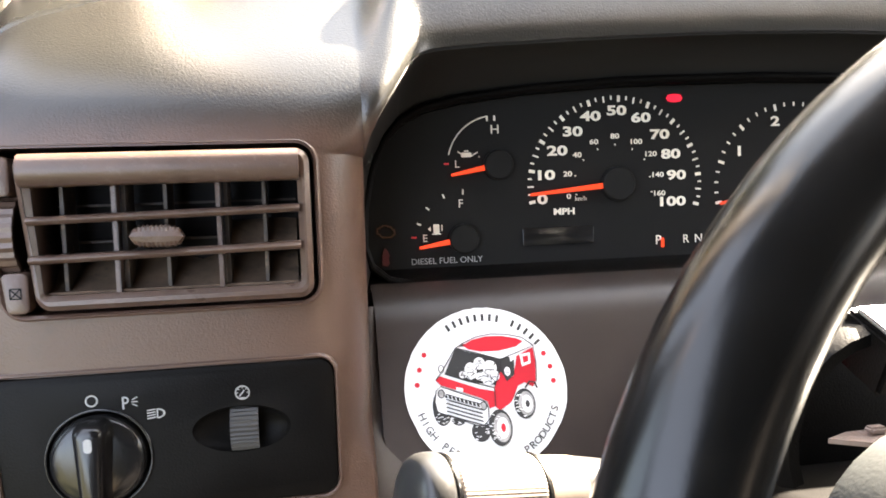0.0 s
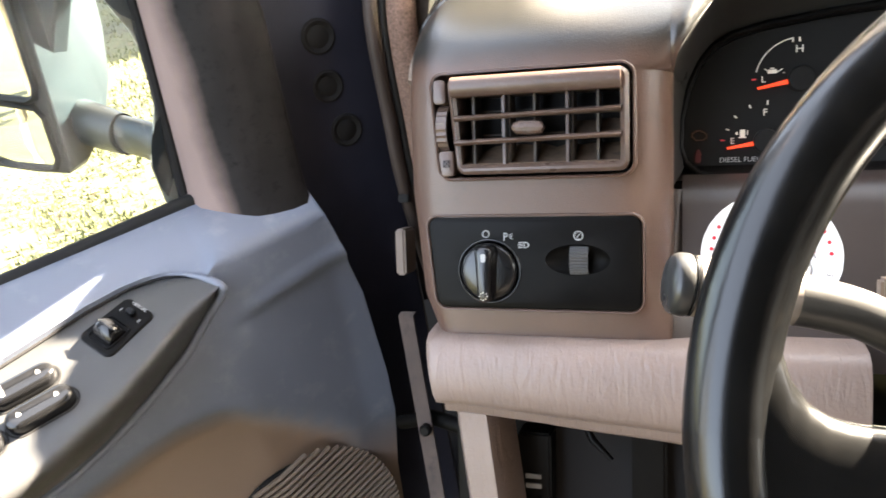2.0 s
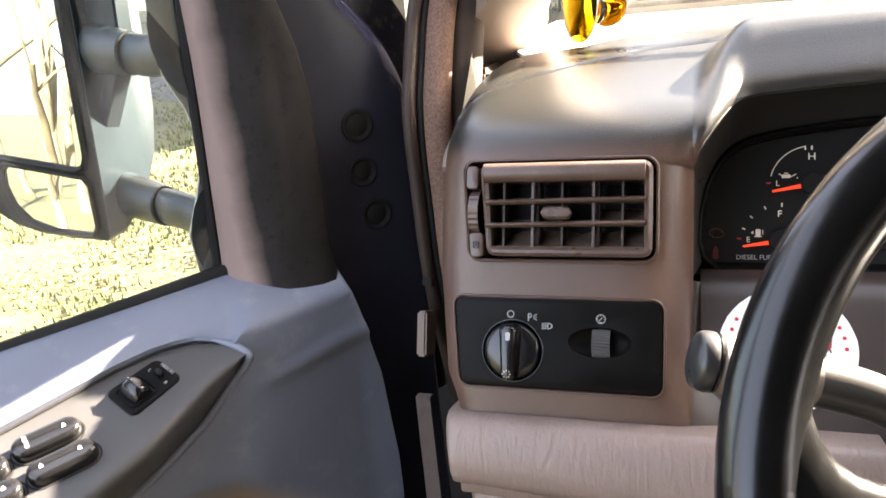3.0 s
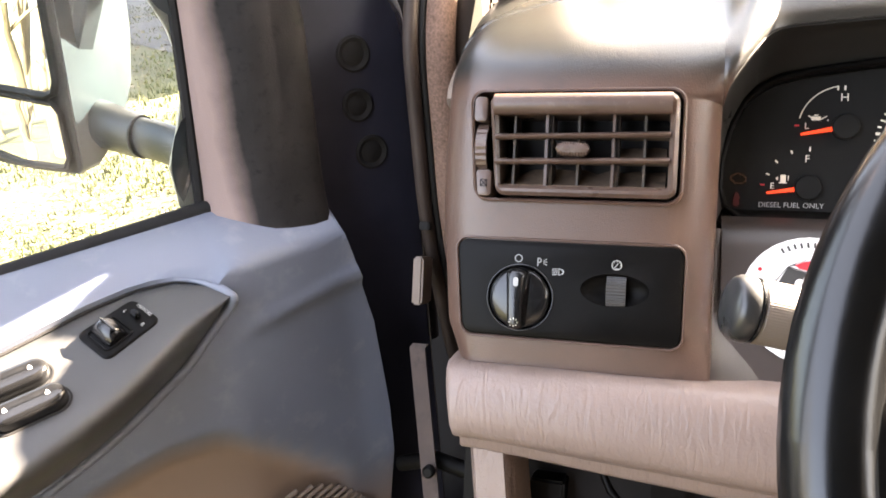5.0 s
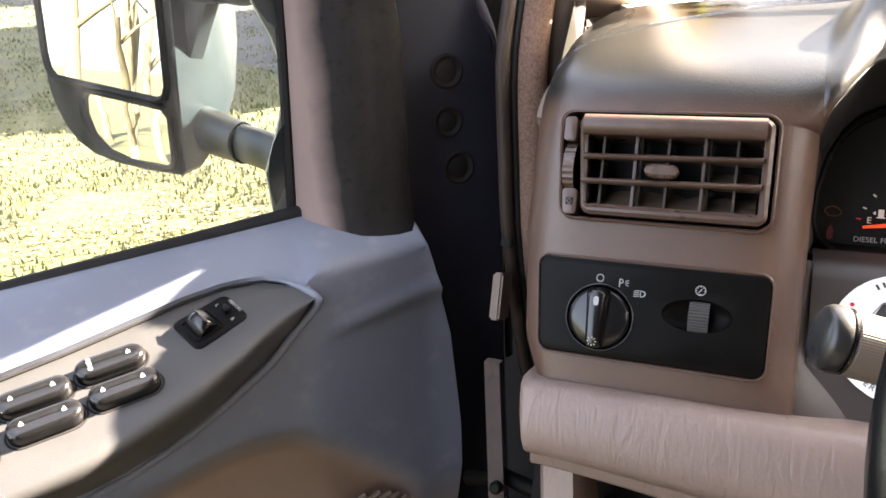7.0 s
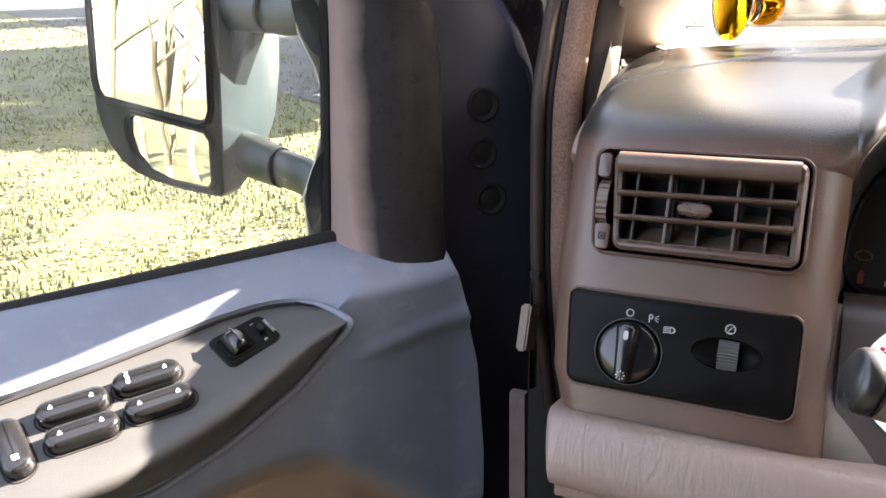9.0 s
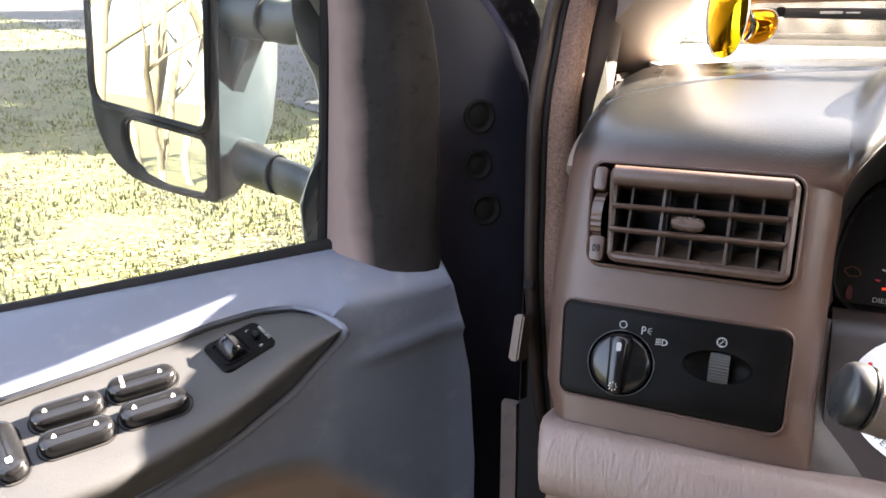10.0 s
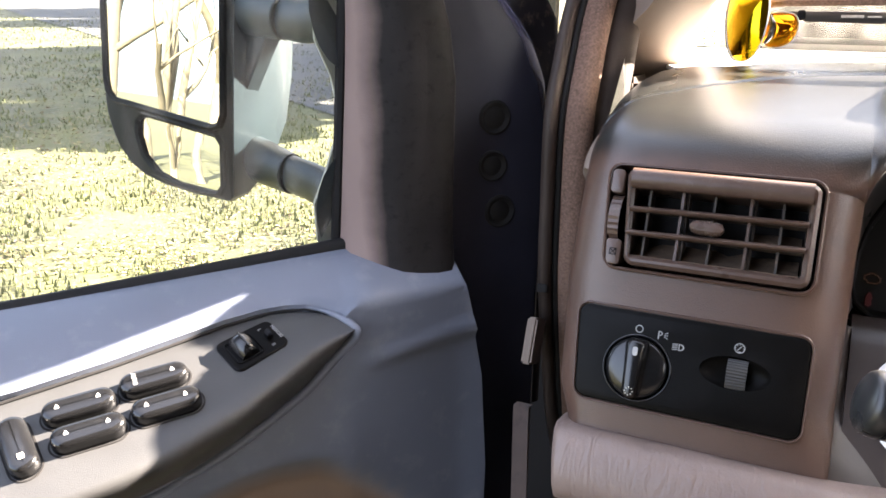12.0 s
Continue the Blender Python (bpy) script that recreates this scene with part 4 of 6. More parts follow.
# warning lamps
engine = [(0.1495, 0.0685), (0.1495, 0.0725), (0.151, 0.0725), (0.1515, 0.0735), (0.153, 0.0735), (0.153, 0.0745), (0.157, 0.0745), (0.157, 0.0735), (0.159, 0.0735), (0.1605, 0.0715), (0.1615, 0.0715), (0.1615, 0.0675), (0.1605, 0.0675), (0.159, 0.066), (0.1525, 0.066), (0.151, 0.0685)]
part("engine_lamp", ring(engine[::-1], inset(engine[::-1], 0.0009), 0.0995, 0.1003, 0.0001), LAMP_AMBER, ic, "dim amber engine lamp")
part("belt_lamp", flat([(0.1525, 0.0485), (0.1555, 0.0475), (0.1572, 0.0495), (0.1565, 0.053), (0.1575, 0.0545), (0.156, 0.058), (0.1545, 0.0595), (0.1535, 0.0575), (0.1525, 0.0545)], 0.0995), DIM_RED, ic, "dim red belt lamp")
part("brake_lamp", flat([(0.3505, 0.1530), (0.352, 0.1552), (0.3565, 0.156), (0.361, 0.1552), (0.3625, 0.1530), (0.361, 0.1510), (0.3565, 0.1503), (0.352, 0.1510)], 0.0995), LAMP_RED, ic, "lit red warning lamp")

# ---- round sticker ----
SM = Matrix.Translation((0.2045, slope_y(-0.021) - 0.0042, -0.0205)) @ pose(0, 0, 0, -20)
sticker = thing("round_sticker", B @ SM, "round white sticker with a red cartoon van and black lettering", "sticker")
rim = [(0.0485 * (1 + 0.008 * noise.noise((math.cos(a) * 9, math.sin(a) * 9, 2.0)) - (0.018 * max(0, math.cos(3 * a - 4.3)) ** 6)) * math.cos(a), 0.0475 * (1 + 0.01 * noise.noise((math.cos(a) * 14, math.sin(a) * 14, 5.0))) * math.sin(a)) for a in [2 * math.pi * i / 120 for i in range(120)]]
part("vinyl", loft([face(rim, 0.0), face(rim, 0.0006)]), STICKER, sticker, "white vinyl with a torn rim")


def print_shape(name, pts, mat, y=-0.0004):
    part(name, flat(pts, y, 0.0002), mat, sticker)


for u, v in ((-0.0355, 0.0215), (-0.039, 0.013), (-0.041, 0.0045), (0.0365, 0.0175), (0.0395, 0.0095), (0.0405, 0.001)):
    print_shape("red_dot", disc(u, v, 0.0015), STICKRED)
# unreadable name: plain bars along the upper arc
for a in [119 - 6.2 * i for i in range(8)] + [62 - 6.4 * i for i in range(5)]:
    print_shape("name_bar", bar2(0.0415 * math.cos(radians(a)), 0.0415 * math.sin(radians(a)), 0.0042, 0.0016, a), STICKBLACK)


def arc_text(s, a0, a1, r, size):
    for i, ch in enumerate(s):
        if ch == " ":
            continue
        a = a0 + (a1 - a0) * i / (len(s) - 1)
        m = Matrix.Translation((r * math.cos(radians(a)), -0.0004, r * math.sin(radians(a)))) @ pose(0, 0, 0, 90) @ pose(0, 0, 0, 0, 0, a + 90)
        text("letter", ch, 0, 0, size, STICKBLACK, sticker, m=m, wide=1.0)


arc_text("HIGH PERFORMANCE PRODUCTS", 199, 339, 0.042, 0.0062)
# the van: plain shapes, in thousandths of a metre about the sticker's centre
def van(name, pts, mat, y=-0.0004):
    print_shape(name, [(u / 1000, v / 1000) for u, v in pts], mat, y)


def oval_at(u, v, a, b_):
    return [(u + a * math.cos(2 * math.pi * i / 20), v + b_ * math.sin(2 * math.pi * i / 20)) for i in range(20)]


def stroke(name, pts, width, mat=None, y=-0.00125):
    """A thin inked line through points given in thousandths of a metre."""
    p = [Vector((u, 0, v)) for u, v in pts]
    a, b = [], []
    for i, q in enumerate(p):
        t = (p[min(i + 1, len(p) - 1)] - p[max(i - 1, 0)]).normalized() * width / 2
        a.append((q.x - t.z, q.z + t.x))
        b.append((q.x + t.z, q.z - t.x))
    van(name, a + b[::-1], mat or STICKBLACK, y)


van("van_cab", [(-24.5, 9.5), (-17, 23.5), (-12, 26.5), (5, 24), (15.5, 16.5), (15.5, 6), (8, 0.5), (-8, 3.5)], STICKBLACK, -0.0003)
van("van_roof_side", [(-16.5, 24.6), (-12, 22.5), (9.5, 16), (30.5, 22.6), (29, 26.2), (24, 27.5), (5, 24), (-8, 25)], STICKER, -0.0005)
van("van_roof", [(-12.2, 25.6), (-6.5, 28.4), (2, 30), (12, 29.6), (20.5, 27.6), (24.6, 25.6), (20, 22.6), (9, 20.8), (-2, 21.2), (-9, 22.9)], STICKRED, -0.0006)
van("van_body", [(-30.2, 6.4), (-27.4, 8.6), (-16.5, 4.2), (-4.2, -0.6), (4, -2.5), (5.6, 3.5), (9, 8.5), (12, 4.5), (16.3, 5.4), (18.3, 11.5), (19.6, 17), (30.2, 21.6), (30.8, 13), (29.6, 1.4), (27.4, -1.6), (22.6, 1.4), (18.4, -0.4), (15.8, -5.5), (13.2, -9.6), (6.2, -13.6), (3.5, -11.2), (0, -12), (-0.6, -8.2), (-4.2, -5.8), (-16.4, -0.8), (-27, 3.2)], STICKRED, -0.0006)
van("van_side_window", [(8.6, 10.4), (17.8, 15.0), (17.1, 6.4), (12.2, 2.6)], STICKBLACK, -0.0008)
van("van_badge", [(21.6, 17.8), (28, 18.6), (27.8, 12.2), (22.2, 10.6)], STICKER, -0.0009)
van("badge_mark", [(23.2, 16.4), (26.6, 16.8), (26.4, 13.4), (23.4, 12.6)], STICKRED, -0.0011)
van("van_badge", [(-18.4, 1.6), (-14.4, 0.6), (-14.7, -1.4), (-18.6, -0.4)], STICKER, -0.0009)
van("van_grille", [(-30.4, 0.6), (-27.6, 2.6), (-2.6, -7.8), (-0.8, -11.6), (-1.2, -18.4), (-4.6, -21.6), (-9, -20.8), (-30.6, -11.6), (-31.6, -6)], STICKER, -0.0007)
for k in range(6):
    v0 = -3.6 - 2.2 * k
    stroke("grille_mark", [(-25.2, v0 + 0.9), (-14, v0 - 3.3), (-4.4, v0 - 6.7)], 0.75 if k else 2.2)
for k in range(9):
    stroke("grille_mark", [(-24 + 2.3 * k, -2.4 - 0.86 * k), (-23.7 + 2.3 * k, -4.6 - 0.86 * k)], 0.5, STICKER, -0.0014)
for u, v in ((-27.6, -1.6), (-3.6, -10.4)):
    van("head_lamp", oval_at(u, v, 2.1, 2.6), STICKBLACK, -0.0012)
    van("head_lamp", oval_at(u, v, 1.5, 2.0), STICKGREY, -0.00135)
van("door_mirror_mark", oval_at(-26.3, 12.6, 1.7, 2.4), STICKBLACK, -0.0009)
van("door_mirror_mark", oval_at(-26.3, 12.6, 1.2, 1.9), STICKER, -0.0011)
for line, w_ in (([(-30.2, 6.4), (-27.4, 9.4), (-24, 14), (-17, 24), (-12, 26.8), (-4.2, 29.9), (5.4, 31.1), (15, 30.2), (24, 27.8), (30.4, 22.6)], 0.55), ([(-24.5, 9.5), (-12, 4.6), (4, -0.6), (7, 6), (9.4, 15.8), (-5, 20.6), (-16.5, 24.2)], 0.6), ([(9.4, 15.8), (19.8, 19), (30.4, 22.6), (31, 13), (29.8, 1.2)], 0.45), ([(4, -0.6), (3.6, -11.2)], 0.5), ([(-31.6, -6), (-30.4, 0.6), (-27.6, 2.6), (-2.6, -7.8), (-0.8, -11.6), (-1.2, -18.4), (-4.6, -21.6), (-9, -20.8), (-30.6, -11.6), (-31.6, -6)], 0.55), ([(22.4, -2), (25.6, 1.6), (28.6, 0.8), (29.8, -2.6)], 1.0)):
    stroke("outline_mark", line, w_)
rngv = random.Random(8)
# pale shapes of the seats and engine inside, with inked edges
for u, v, a_, b_ in ((-9, 10.2, 3.6, 5), (-3.4, 14.2, 3.4, 3.6), (2.6, 11.2, 4.2, 4.4), (-1.6, 6.6, 5, 2.8), (5.4, 6.4, 2.6, 3), (-13.6, 8.4, 2.4, 2.2), (1, 3.2, 3.4, 1.6), (13, 8.4, 1.8, 2.6)):
    van("seat_mark", oval_at(u, v, a_, b_), STICKER, -0.0009)
    stroke("ink_mark", [(u - a_ * 0.7, v - b_ * 0.2), (u, v + b_ * rngv.uniform(-0.3, 0.3)), (u + a_ * 0.6, v - b_ * 0.3)], 0.4)
for k in range(44):
    u, v = rngv.uniform(-19, 7), rngv.uniform(2.5, 17)
    if u < -12 and v > 14 or v > 19 - 0.3 * (u + 12):
        continue
    van("ink_mark", [(x * 1000, z * 1000) for x, z in bar2(u / 1000, v / 1000, rngv.uniform(0.0008, 0.003), rngv.uniform(0.0002, 0.0005), rngv.uniform(0, 180))], STICKBLACK, -0.0013)
for u, v, a_, b_, turned in ((-27.6, -9.5, 5.6, 10.2, False), (-18.6, -16.2, 4.4, 4, False), (-6.2, -24.4, 5.6, 6, False), (5.2, -23.4, 7, 10.4, True), (21.2, -11, 6.4, 8.8, True)):
    back_y = -0.00055 if not turned else -0.001
    van("van_tyre", oval_at(u, v, a_, b_), STICKBLACK, back_y)
    if turned:
        van("tyre_wall", oval_at(u + 1.0, v, a_ * 0.74, b_ * 0.8), STICKGREY, back_y - 0.00012)
        van("wheel_dish", oval_at(u + 1.4, v - 0.2, a_ * 0.5, b_ * 0.58), STICKER, back_y - 0.0002)
        van("wheel_hub", oval_at(u + 1.6, v - 0.2, a_ * 0.2, b_ * 0.24), STICKRED if u < 10 else STICKBLACK, back_y - 0.0003)
    for k in range(16):
        r_ = rngv.uniform(0.45, 0.95)
        q_ = radians(rngv.uniform(90, 270) if turned else rngv.uniform(0, 360))
        van("tread_mark", [(x * 1000, z * 1000) for x, z in bar2((u + a_ * r_ * math.cos(q_)) / 1000, (v + b_ * r_ * math.sin(q_)) / 1000, 0.0016, 0.00045, rngv.uniform(-30, 30))], STICKER, back_y - 0.00018)

# ---- steering wheel ----
el, az = 0.2156, -0.0094
wn_axis = Vector((math.sin(az) * math.cos(el), -math.cos(az) * math.cos(el), math.sin(el)))
wh = wn_axis.cross(Vector((0, 0, 1))).normalized()
wv = wh.cross(wn_axis)
WM = B @ Matrix.Translation((0.36, -0.26, -0.0525)) @ Matrix((wh, wv, wn_axis)).transposed().to_4x4()
wheel = thing("steering_wheel", WM, "black leather steering wheel with grey centre pad", "steering wheel")
RW, rw = 0.1992, 0.0172
rimloops = []
for i in range(97):
    a = 2 * math.pi * i / 96
    c = Vector((math.cos(a), math.sin(a), 0))
    rimloops.append([c * (RW + rw * math.cos(b)) + Vector((0, 0, rw * math.sin(b))) for b in [2 * math.pi * j / 20 for j in range(20)]])
part("rim", loft(rimloops, False, False), LEATHER, wheel, "worn black leather rim", smooth=60)
for mid_angle in (187, -7):
    # flows out of the rim in two wide fillets and narrows towards the pad
    loops = []
    for k in range(15):
        u = k / 14
        r = RW + 0.006 - 0.096 * u
        half = 0.029 + 0.052 * math.exp(-max(0.0, (RW - 0.012 - r)) / 0.011) - 0.004 * u
        th = 0.0125 - 0.002 * u + 0.003 * math.exp(-u * 8)
        drop = -0.022 * u * u
        loop = []
        for j in range(24):
            q = 2 * math.pi * j / 24
            cq, sq = math.cos(q), math.sin(q)
            w = math.copysign(abs(cq) ** 0.7, cq) * half
            a = radians(mid_angle) + w / (r + 0.03)
            loop.append((r * math.cos(a), r * math.sin(a), drop + th * math.copysign(abs(sq) ** 0.8, sq)))
        loops.append(loop)
    part("spoke", loft(loops), LEATHER, wheel, "black flared spoke", smooth=75)
pad_loops = []
for f, h_ in ((1.0, -0.05), (1.0, -0.02), (0.985, -0.008), (0.94, 0.002), (0.8, 0.010), (0.5, 0.015), (0.15, 0.016)):
    pad_loops.append([(x * f, (z - 0.005) * f + 0.005, h_ - 0.014) for x, z in rrect(-0.116, -0.09, 0.116, 0.085, 0.06, 10)])
part("centre_pad", loft(pad_loops), HUBGREY, wheel, "grey grained centre pad", smooth=60)
part("hub_shroud", lathe([(0.05, -0.05), (0.045, -0.12), (0.045, -0.2)], Matrix.Identity(4), 24), BLACK, wheel)

def put_at(bms, turn, p):
    """Joins flat marks, turns them and sets them down at p."""
    bm = join(*bms)
    bm.transform(Matrix.Translation(p) @ turn @ pose(0, 0, 0, -90))
    return bm


# ---- steering column shroud and stalk ----
cdir = Matrix((wh, wv, wn_axis)).transposed().to_4x4()
COLM = B @ Matrix.Translation((0.36, -0.26, -0.0525)) @ cdir
col_loops = []
for h, w, hh in ((-0.10, 0.062, 0.046), (-0.13, 0.072, 0.052), (-0.2, 0.076, 0.056), (-0.3, 0.078, 0.058), (-0.36, 0.078, 0.058)):
    pts = rrect(-w, -hh, w, hh, 0.025, 6)
    col_loops.append([(x, z - 0.01, h) for x, z in pts])
shroud = thing("steering_column_shroud", COLM, "black plastic steering column shroud behind the wheel", "column shroud")
part("body", loft(col_loops), BLACK, shroud, smooth=50)
stalk = thing("turn_signal_stalk", B, "taupe turn signal stalk with dark round end knob", "stalk")
S0, S1 = Vector((0.1350, -0.1275, -0.0155)), Vector((0.30, -0.084, -0.043))
sx = (S1 - S0).normalized()
SMX = Matrix.Translation(S0) @ sx.to_track_quat("Z", "Y").to_matrix().to_4x4()
part("end_knob", lathe([(0.0005, -0.0011), (0.008, -0.0007), (0.0140, 0.0005), (0.0161, 0.002), (0.0174, 0.0043), (0.0178, 0.0072), (0.0178, 0.0102), (0.0173, 0.0112), (0.0165, 0.0116)], SMX, 48), KNOBGREY, stalk, "dark grey domed end knob", smooth=60)
part("knob_ring", lathe([(0.0166, 0.0116), (0.0176, 0.0121), (0.0176, 0.0133), (0.0166, 0.0138)], SMX, 48), GLOSS, stalk, "shiny ring behind the knob")
# grip with fine ribs that run along it
grip_loops = []
for h, r in ((0.0138, 0.0163), (0.0150, 0.0170), (0.0475, 0.0170), (0.0492, 0.0164)):
    grip_loops.append([SMX @ Vector(((r + (0.00014 if k % 2 else 0.0)) * math.cos(2 * math.pi * k / 144), (r + (0.00014 if k % 2 else 0.0)) * math.sin(2 * math.pi * k / 144), h)) for k in range(144)])
part("ribbed_grip", loft(grip_loops), SLEEVE, stalk, "taupe grip with fine lengthwise ribs", smooth=15)
bpath = spline([S0 + sx * 0.047, S0 + sx * 0.075, (0.24, -0.1, -0.0375), (0.272, -0.09, -0.058), (0.305, -0.08, -0.088)], 20)
part("seam_ring", lathe([(0.0160, 0.0488), (0.0171, 0.0494), (0.0171, 0.0508), (0.0158, 0.0518)], SMX, 40), BLACK, stalk, "dark seam round the stalk")
part("arm", tube(bpath[:5], [0.0158 - 0.00015 * k for k in range(5)], 24), SLEEVE, stalk, "taupe round arm", smooth=60)
part("barrel", tube(bpath[4:], [0.0150 - 0.0002 * k for k in range(17)], 24), BARREL, stalk, "black tapered barrel", smooth=60)
part("boot", tube([bpath[-2], bpath[-1], bpath[-1] + Vector((0.03, 0.012, -0.012))], [0.0135, 0.015, 0.018], 20), BLACK, stalk, "black rubber boot", smooth=60)
part("lamp_symbol", put_at([flat(bar2(-0.004, -0.0015 + 0.0015 * k, 0.0035, 0.0006, 0), 0) for k in range(3)] + [flat(arcband(0.0, 0.0, 0.0022, 0.0029, -90, 90, 10), 0), flat(bar2(0.0, 0, 0.0055, 0.0007, 90), 0)], B.inverted() @ look((0, 0, 0), (0, 1, -0.25)).to_3x3().to_4x4(), S0 + sx * 0.075 + Vector((0.0, -0.0138, 0.0068))), INKW, stalk)

# ---- on and below the steering column, beyond the wheel ----
flasher = thing("hazard_switch", B @ Matrix.Translation((0.362, -0.1, 0.022)) @ pose(0, 0, 0, 24), "black box-shaped hazard switch on the column, sunlit top painted pale", "switch")
part("body", box(-0.019, -0.012, -0.02, 0.02, 0.02, 0.006, 0.0015), BLACK, flasher, "black body")
# sun on the switch's top is painted as a pale cap
part("button", box(-0.017, -0.010, 0.006, 0.018, 0.017, 0.0085, 0.001), STALK, flasher, "button painted pale for the sun on top")
collar = []
for k in range(13):
    a = radians(200 - 150 * k / 12)
    collar.append([Vector((0.352 + r * math.cos(a), y, -0.022 + r * math.sin(a))) for r, y in ((0.052, -0.075), (0.052, -0.095), (0.049, -0.1), (0.044, -0.1), (0.042, -0.09))])
collar_bm = thick(sheet(collar), 0.002)
collar_bm.transform(COLM.inverted() @ B)
part("collar", collar_bm, BLACK, shroud, "curved black collar", smooth=50)
# the black block stands for shade in the collar; the brown cover is real
for name_, shape_, y0_, mat_, label_ in (("collar_shade", rrect(0.306, -0.072, 0.402, 0.018, 0.03, 6), -0.045, BLACK, "black block for the shade inside the collar"), ("lower_cover", rrect(0.304, -0.15, 0.404, -0.068, 0.012, 4), -0.055, STRIP, "dark brown lower column cover")):
    cover = slab(shape_, y0_, 0.02, 0.004)
    cover.transform(COLM.inverted() @ B)
    part(name_, cover, mat_, shroud, label_, smooth=50)
loom = thing("wire_loom", B, "loose coloured wires beside the steering column", "wires")
for k in range(8):
    dz_ = 0.0032 * (k // 2) - 0.004
    part("wire", tube(spline([(0.292 + 0.003 * (k % 3), -0.035 + 0.004 * (k % 2), -0.016 + dz_), (0.310, -0.052, -0.0125 + dz_ + 0.002 * math.sin(k * 2.1)), (0.328, -0.062, -0.004 + dz_ * 0.8), (0.345, -0.058, 0.004 + dz_)], 14), 0.0016, 6), WIRES[k % 4], loom, smooth=80)
bracket = thing("column_bracket", B, "rusty brown bracket on the steering column", "bracket")
part("plate", box(0.258, -0.05, -0.062, 0.29, -0.036, -0.024, 0.002), PILLAR, bracket, "worn brown plate")
part("rib", box(0.273, -0.054, -0.06, 0.277, -0.05, -0.026, 0.001), PILLAR, bracket)
tray = thing("column_tray", B, "small pale ledge under the column collar", "trim")
ledge_shape = [(0.313, -0.112), (0.328, -0.124), (0.36, -0.119), (0.36, -0.108), (0.325, -0.107)]
part("ledge", loft([[(x, y, -0.0135 + 0.02 * (x - 0.313)) for x, y in ledge_shape], [(x, y, -0.0155 + 0.02 * (x - 0.313)) for x, y in ledge_shape]]), PAD, tray, "pale plate")
part("clip", box(0.33, -0.116, -0.0125, 0.338, -0.111, -0.0095, 0.001), PAD, tray)
part("lower_tab", box(0.283, -0.11, -0.047, 0.292, -0.1, -0.044, 0.001), PAD, tray)

# ---- open driver's door: x to its rear, y into the cab, z up; swung out 43 degrees ----
DA = radians(43)
DM = Matrix.Translation((-0.174, 0.063, 1.291)) @ Matrix(((-math.sin(DA), math.cos(DA), 0, 0), (-math.cos(DA), -math.sin(DA), 0, 0), (0, 0, 1, 0), (0, 0, 0, 1)))
door = thing("truck_door", DM, "open truck door with grey vinyl trim and dark blue metal edge", "door")


def belt(d):
    """Height of the window's lower edge."""
    return 0.0275 - 0.082 * (d - 0.1) if d > 0.1 else 0.0275


def pod_z(d, n):
    return -0.012 - 0.06 * (d - 0.15) - 0.45 * (n - 0.01)


POD_BACK = [(0.108, 0.030), (0.112, 0.024), (0.119, 0.016), (0.13, 0.006), (0.144, -0.001), (0.172, -0.004), (0.21, 0.001), (0.254, 0.011), (0.296, 0.020), (0.371, 0.033), (0.5, 0.045), (0.8, 0.05)]
POD_LOW = [(0.108, -0.022), (0.113, -0.028), (0.121, -0.043), (0.131, -0.053), (0.151, -0.073), (0.171, -0.087), (0.195, -0.103), (0.219, -0.117), (0.252, -0.133), (0.29, -0.147), (0.4, -0.17), (0.8, -0.18)]
POD_RIDGE = [(0.108, 0.031), (0.119, 0.036), (0.145, 0.049), (0.177, 0.072), (0.206, 0.091), (0.264, 0.117), (0.3, 0.127), (0.4, 0.14), (0.8, 0.15)]
POD_WIDE = [(0.108, 0.002), (0.119, 0.022), (0.135, 0.045), (0.16, 0.064), (0.2, 0.082), (0.25, 0.097), (0.32, 0.108), (0.45, 0.115), (0.8, 0.118)]
DS = [-0.036, -0.03, -0.02, -0.01, 0.0, 0.015, 0.03, 0.05, 0.07, 0.085, 0.1, 0.108, 0.115, 0.125, 0.14, 0.16, 0.18, 0.21, 0.25, 0.3, 0.36, 0.43, 0.5, 0.6, 0.72, 0.8]


def door_edge(z):
    """The trim's front edge, by height."""
    return ramp(-z, [(-0.03, 0.004), (0.0, 0.0), (0.045, -0.011), (0.1, -0.022), (0.2, -0.029), (0.3, -0.028), (0.4, -0.022), (0.9, 0.0)])


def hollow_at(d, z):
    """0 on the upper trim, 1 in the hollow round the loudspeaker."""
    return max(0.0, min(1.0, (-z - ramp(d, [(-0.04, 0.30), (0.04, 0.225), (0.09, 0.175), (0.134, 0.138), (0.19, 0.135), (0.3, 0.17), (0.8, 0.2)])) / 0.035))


def face_n(d, z):
    """How far the trim stands into the cab below the ledge."""
    n = 0.002 + 0.018 * min(1.0, max(0.0, d) / 0.11)
    n -= 0.006 * max(0.0, min(1.0, (-z - 0.04) / 0.02)) * max(0.0, 1 - d / 0.12) if d < 0.12 else 0
    hollow = hollow_at(d, z)
    ridge = math.exp(-(((z + 0.046 + 0.12 * max(0.0, d)) / 0.006) ** 2)) * max(0.0, min(1.0, (0.105 - d) / 0.03))
    return n - 0.022 * hollow + 0.0055 * ridge


rows = []
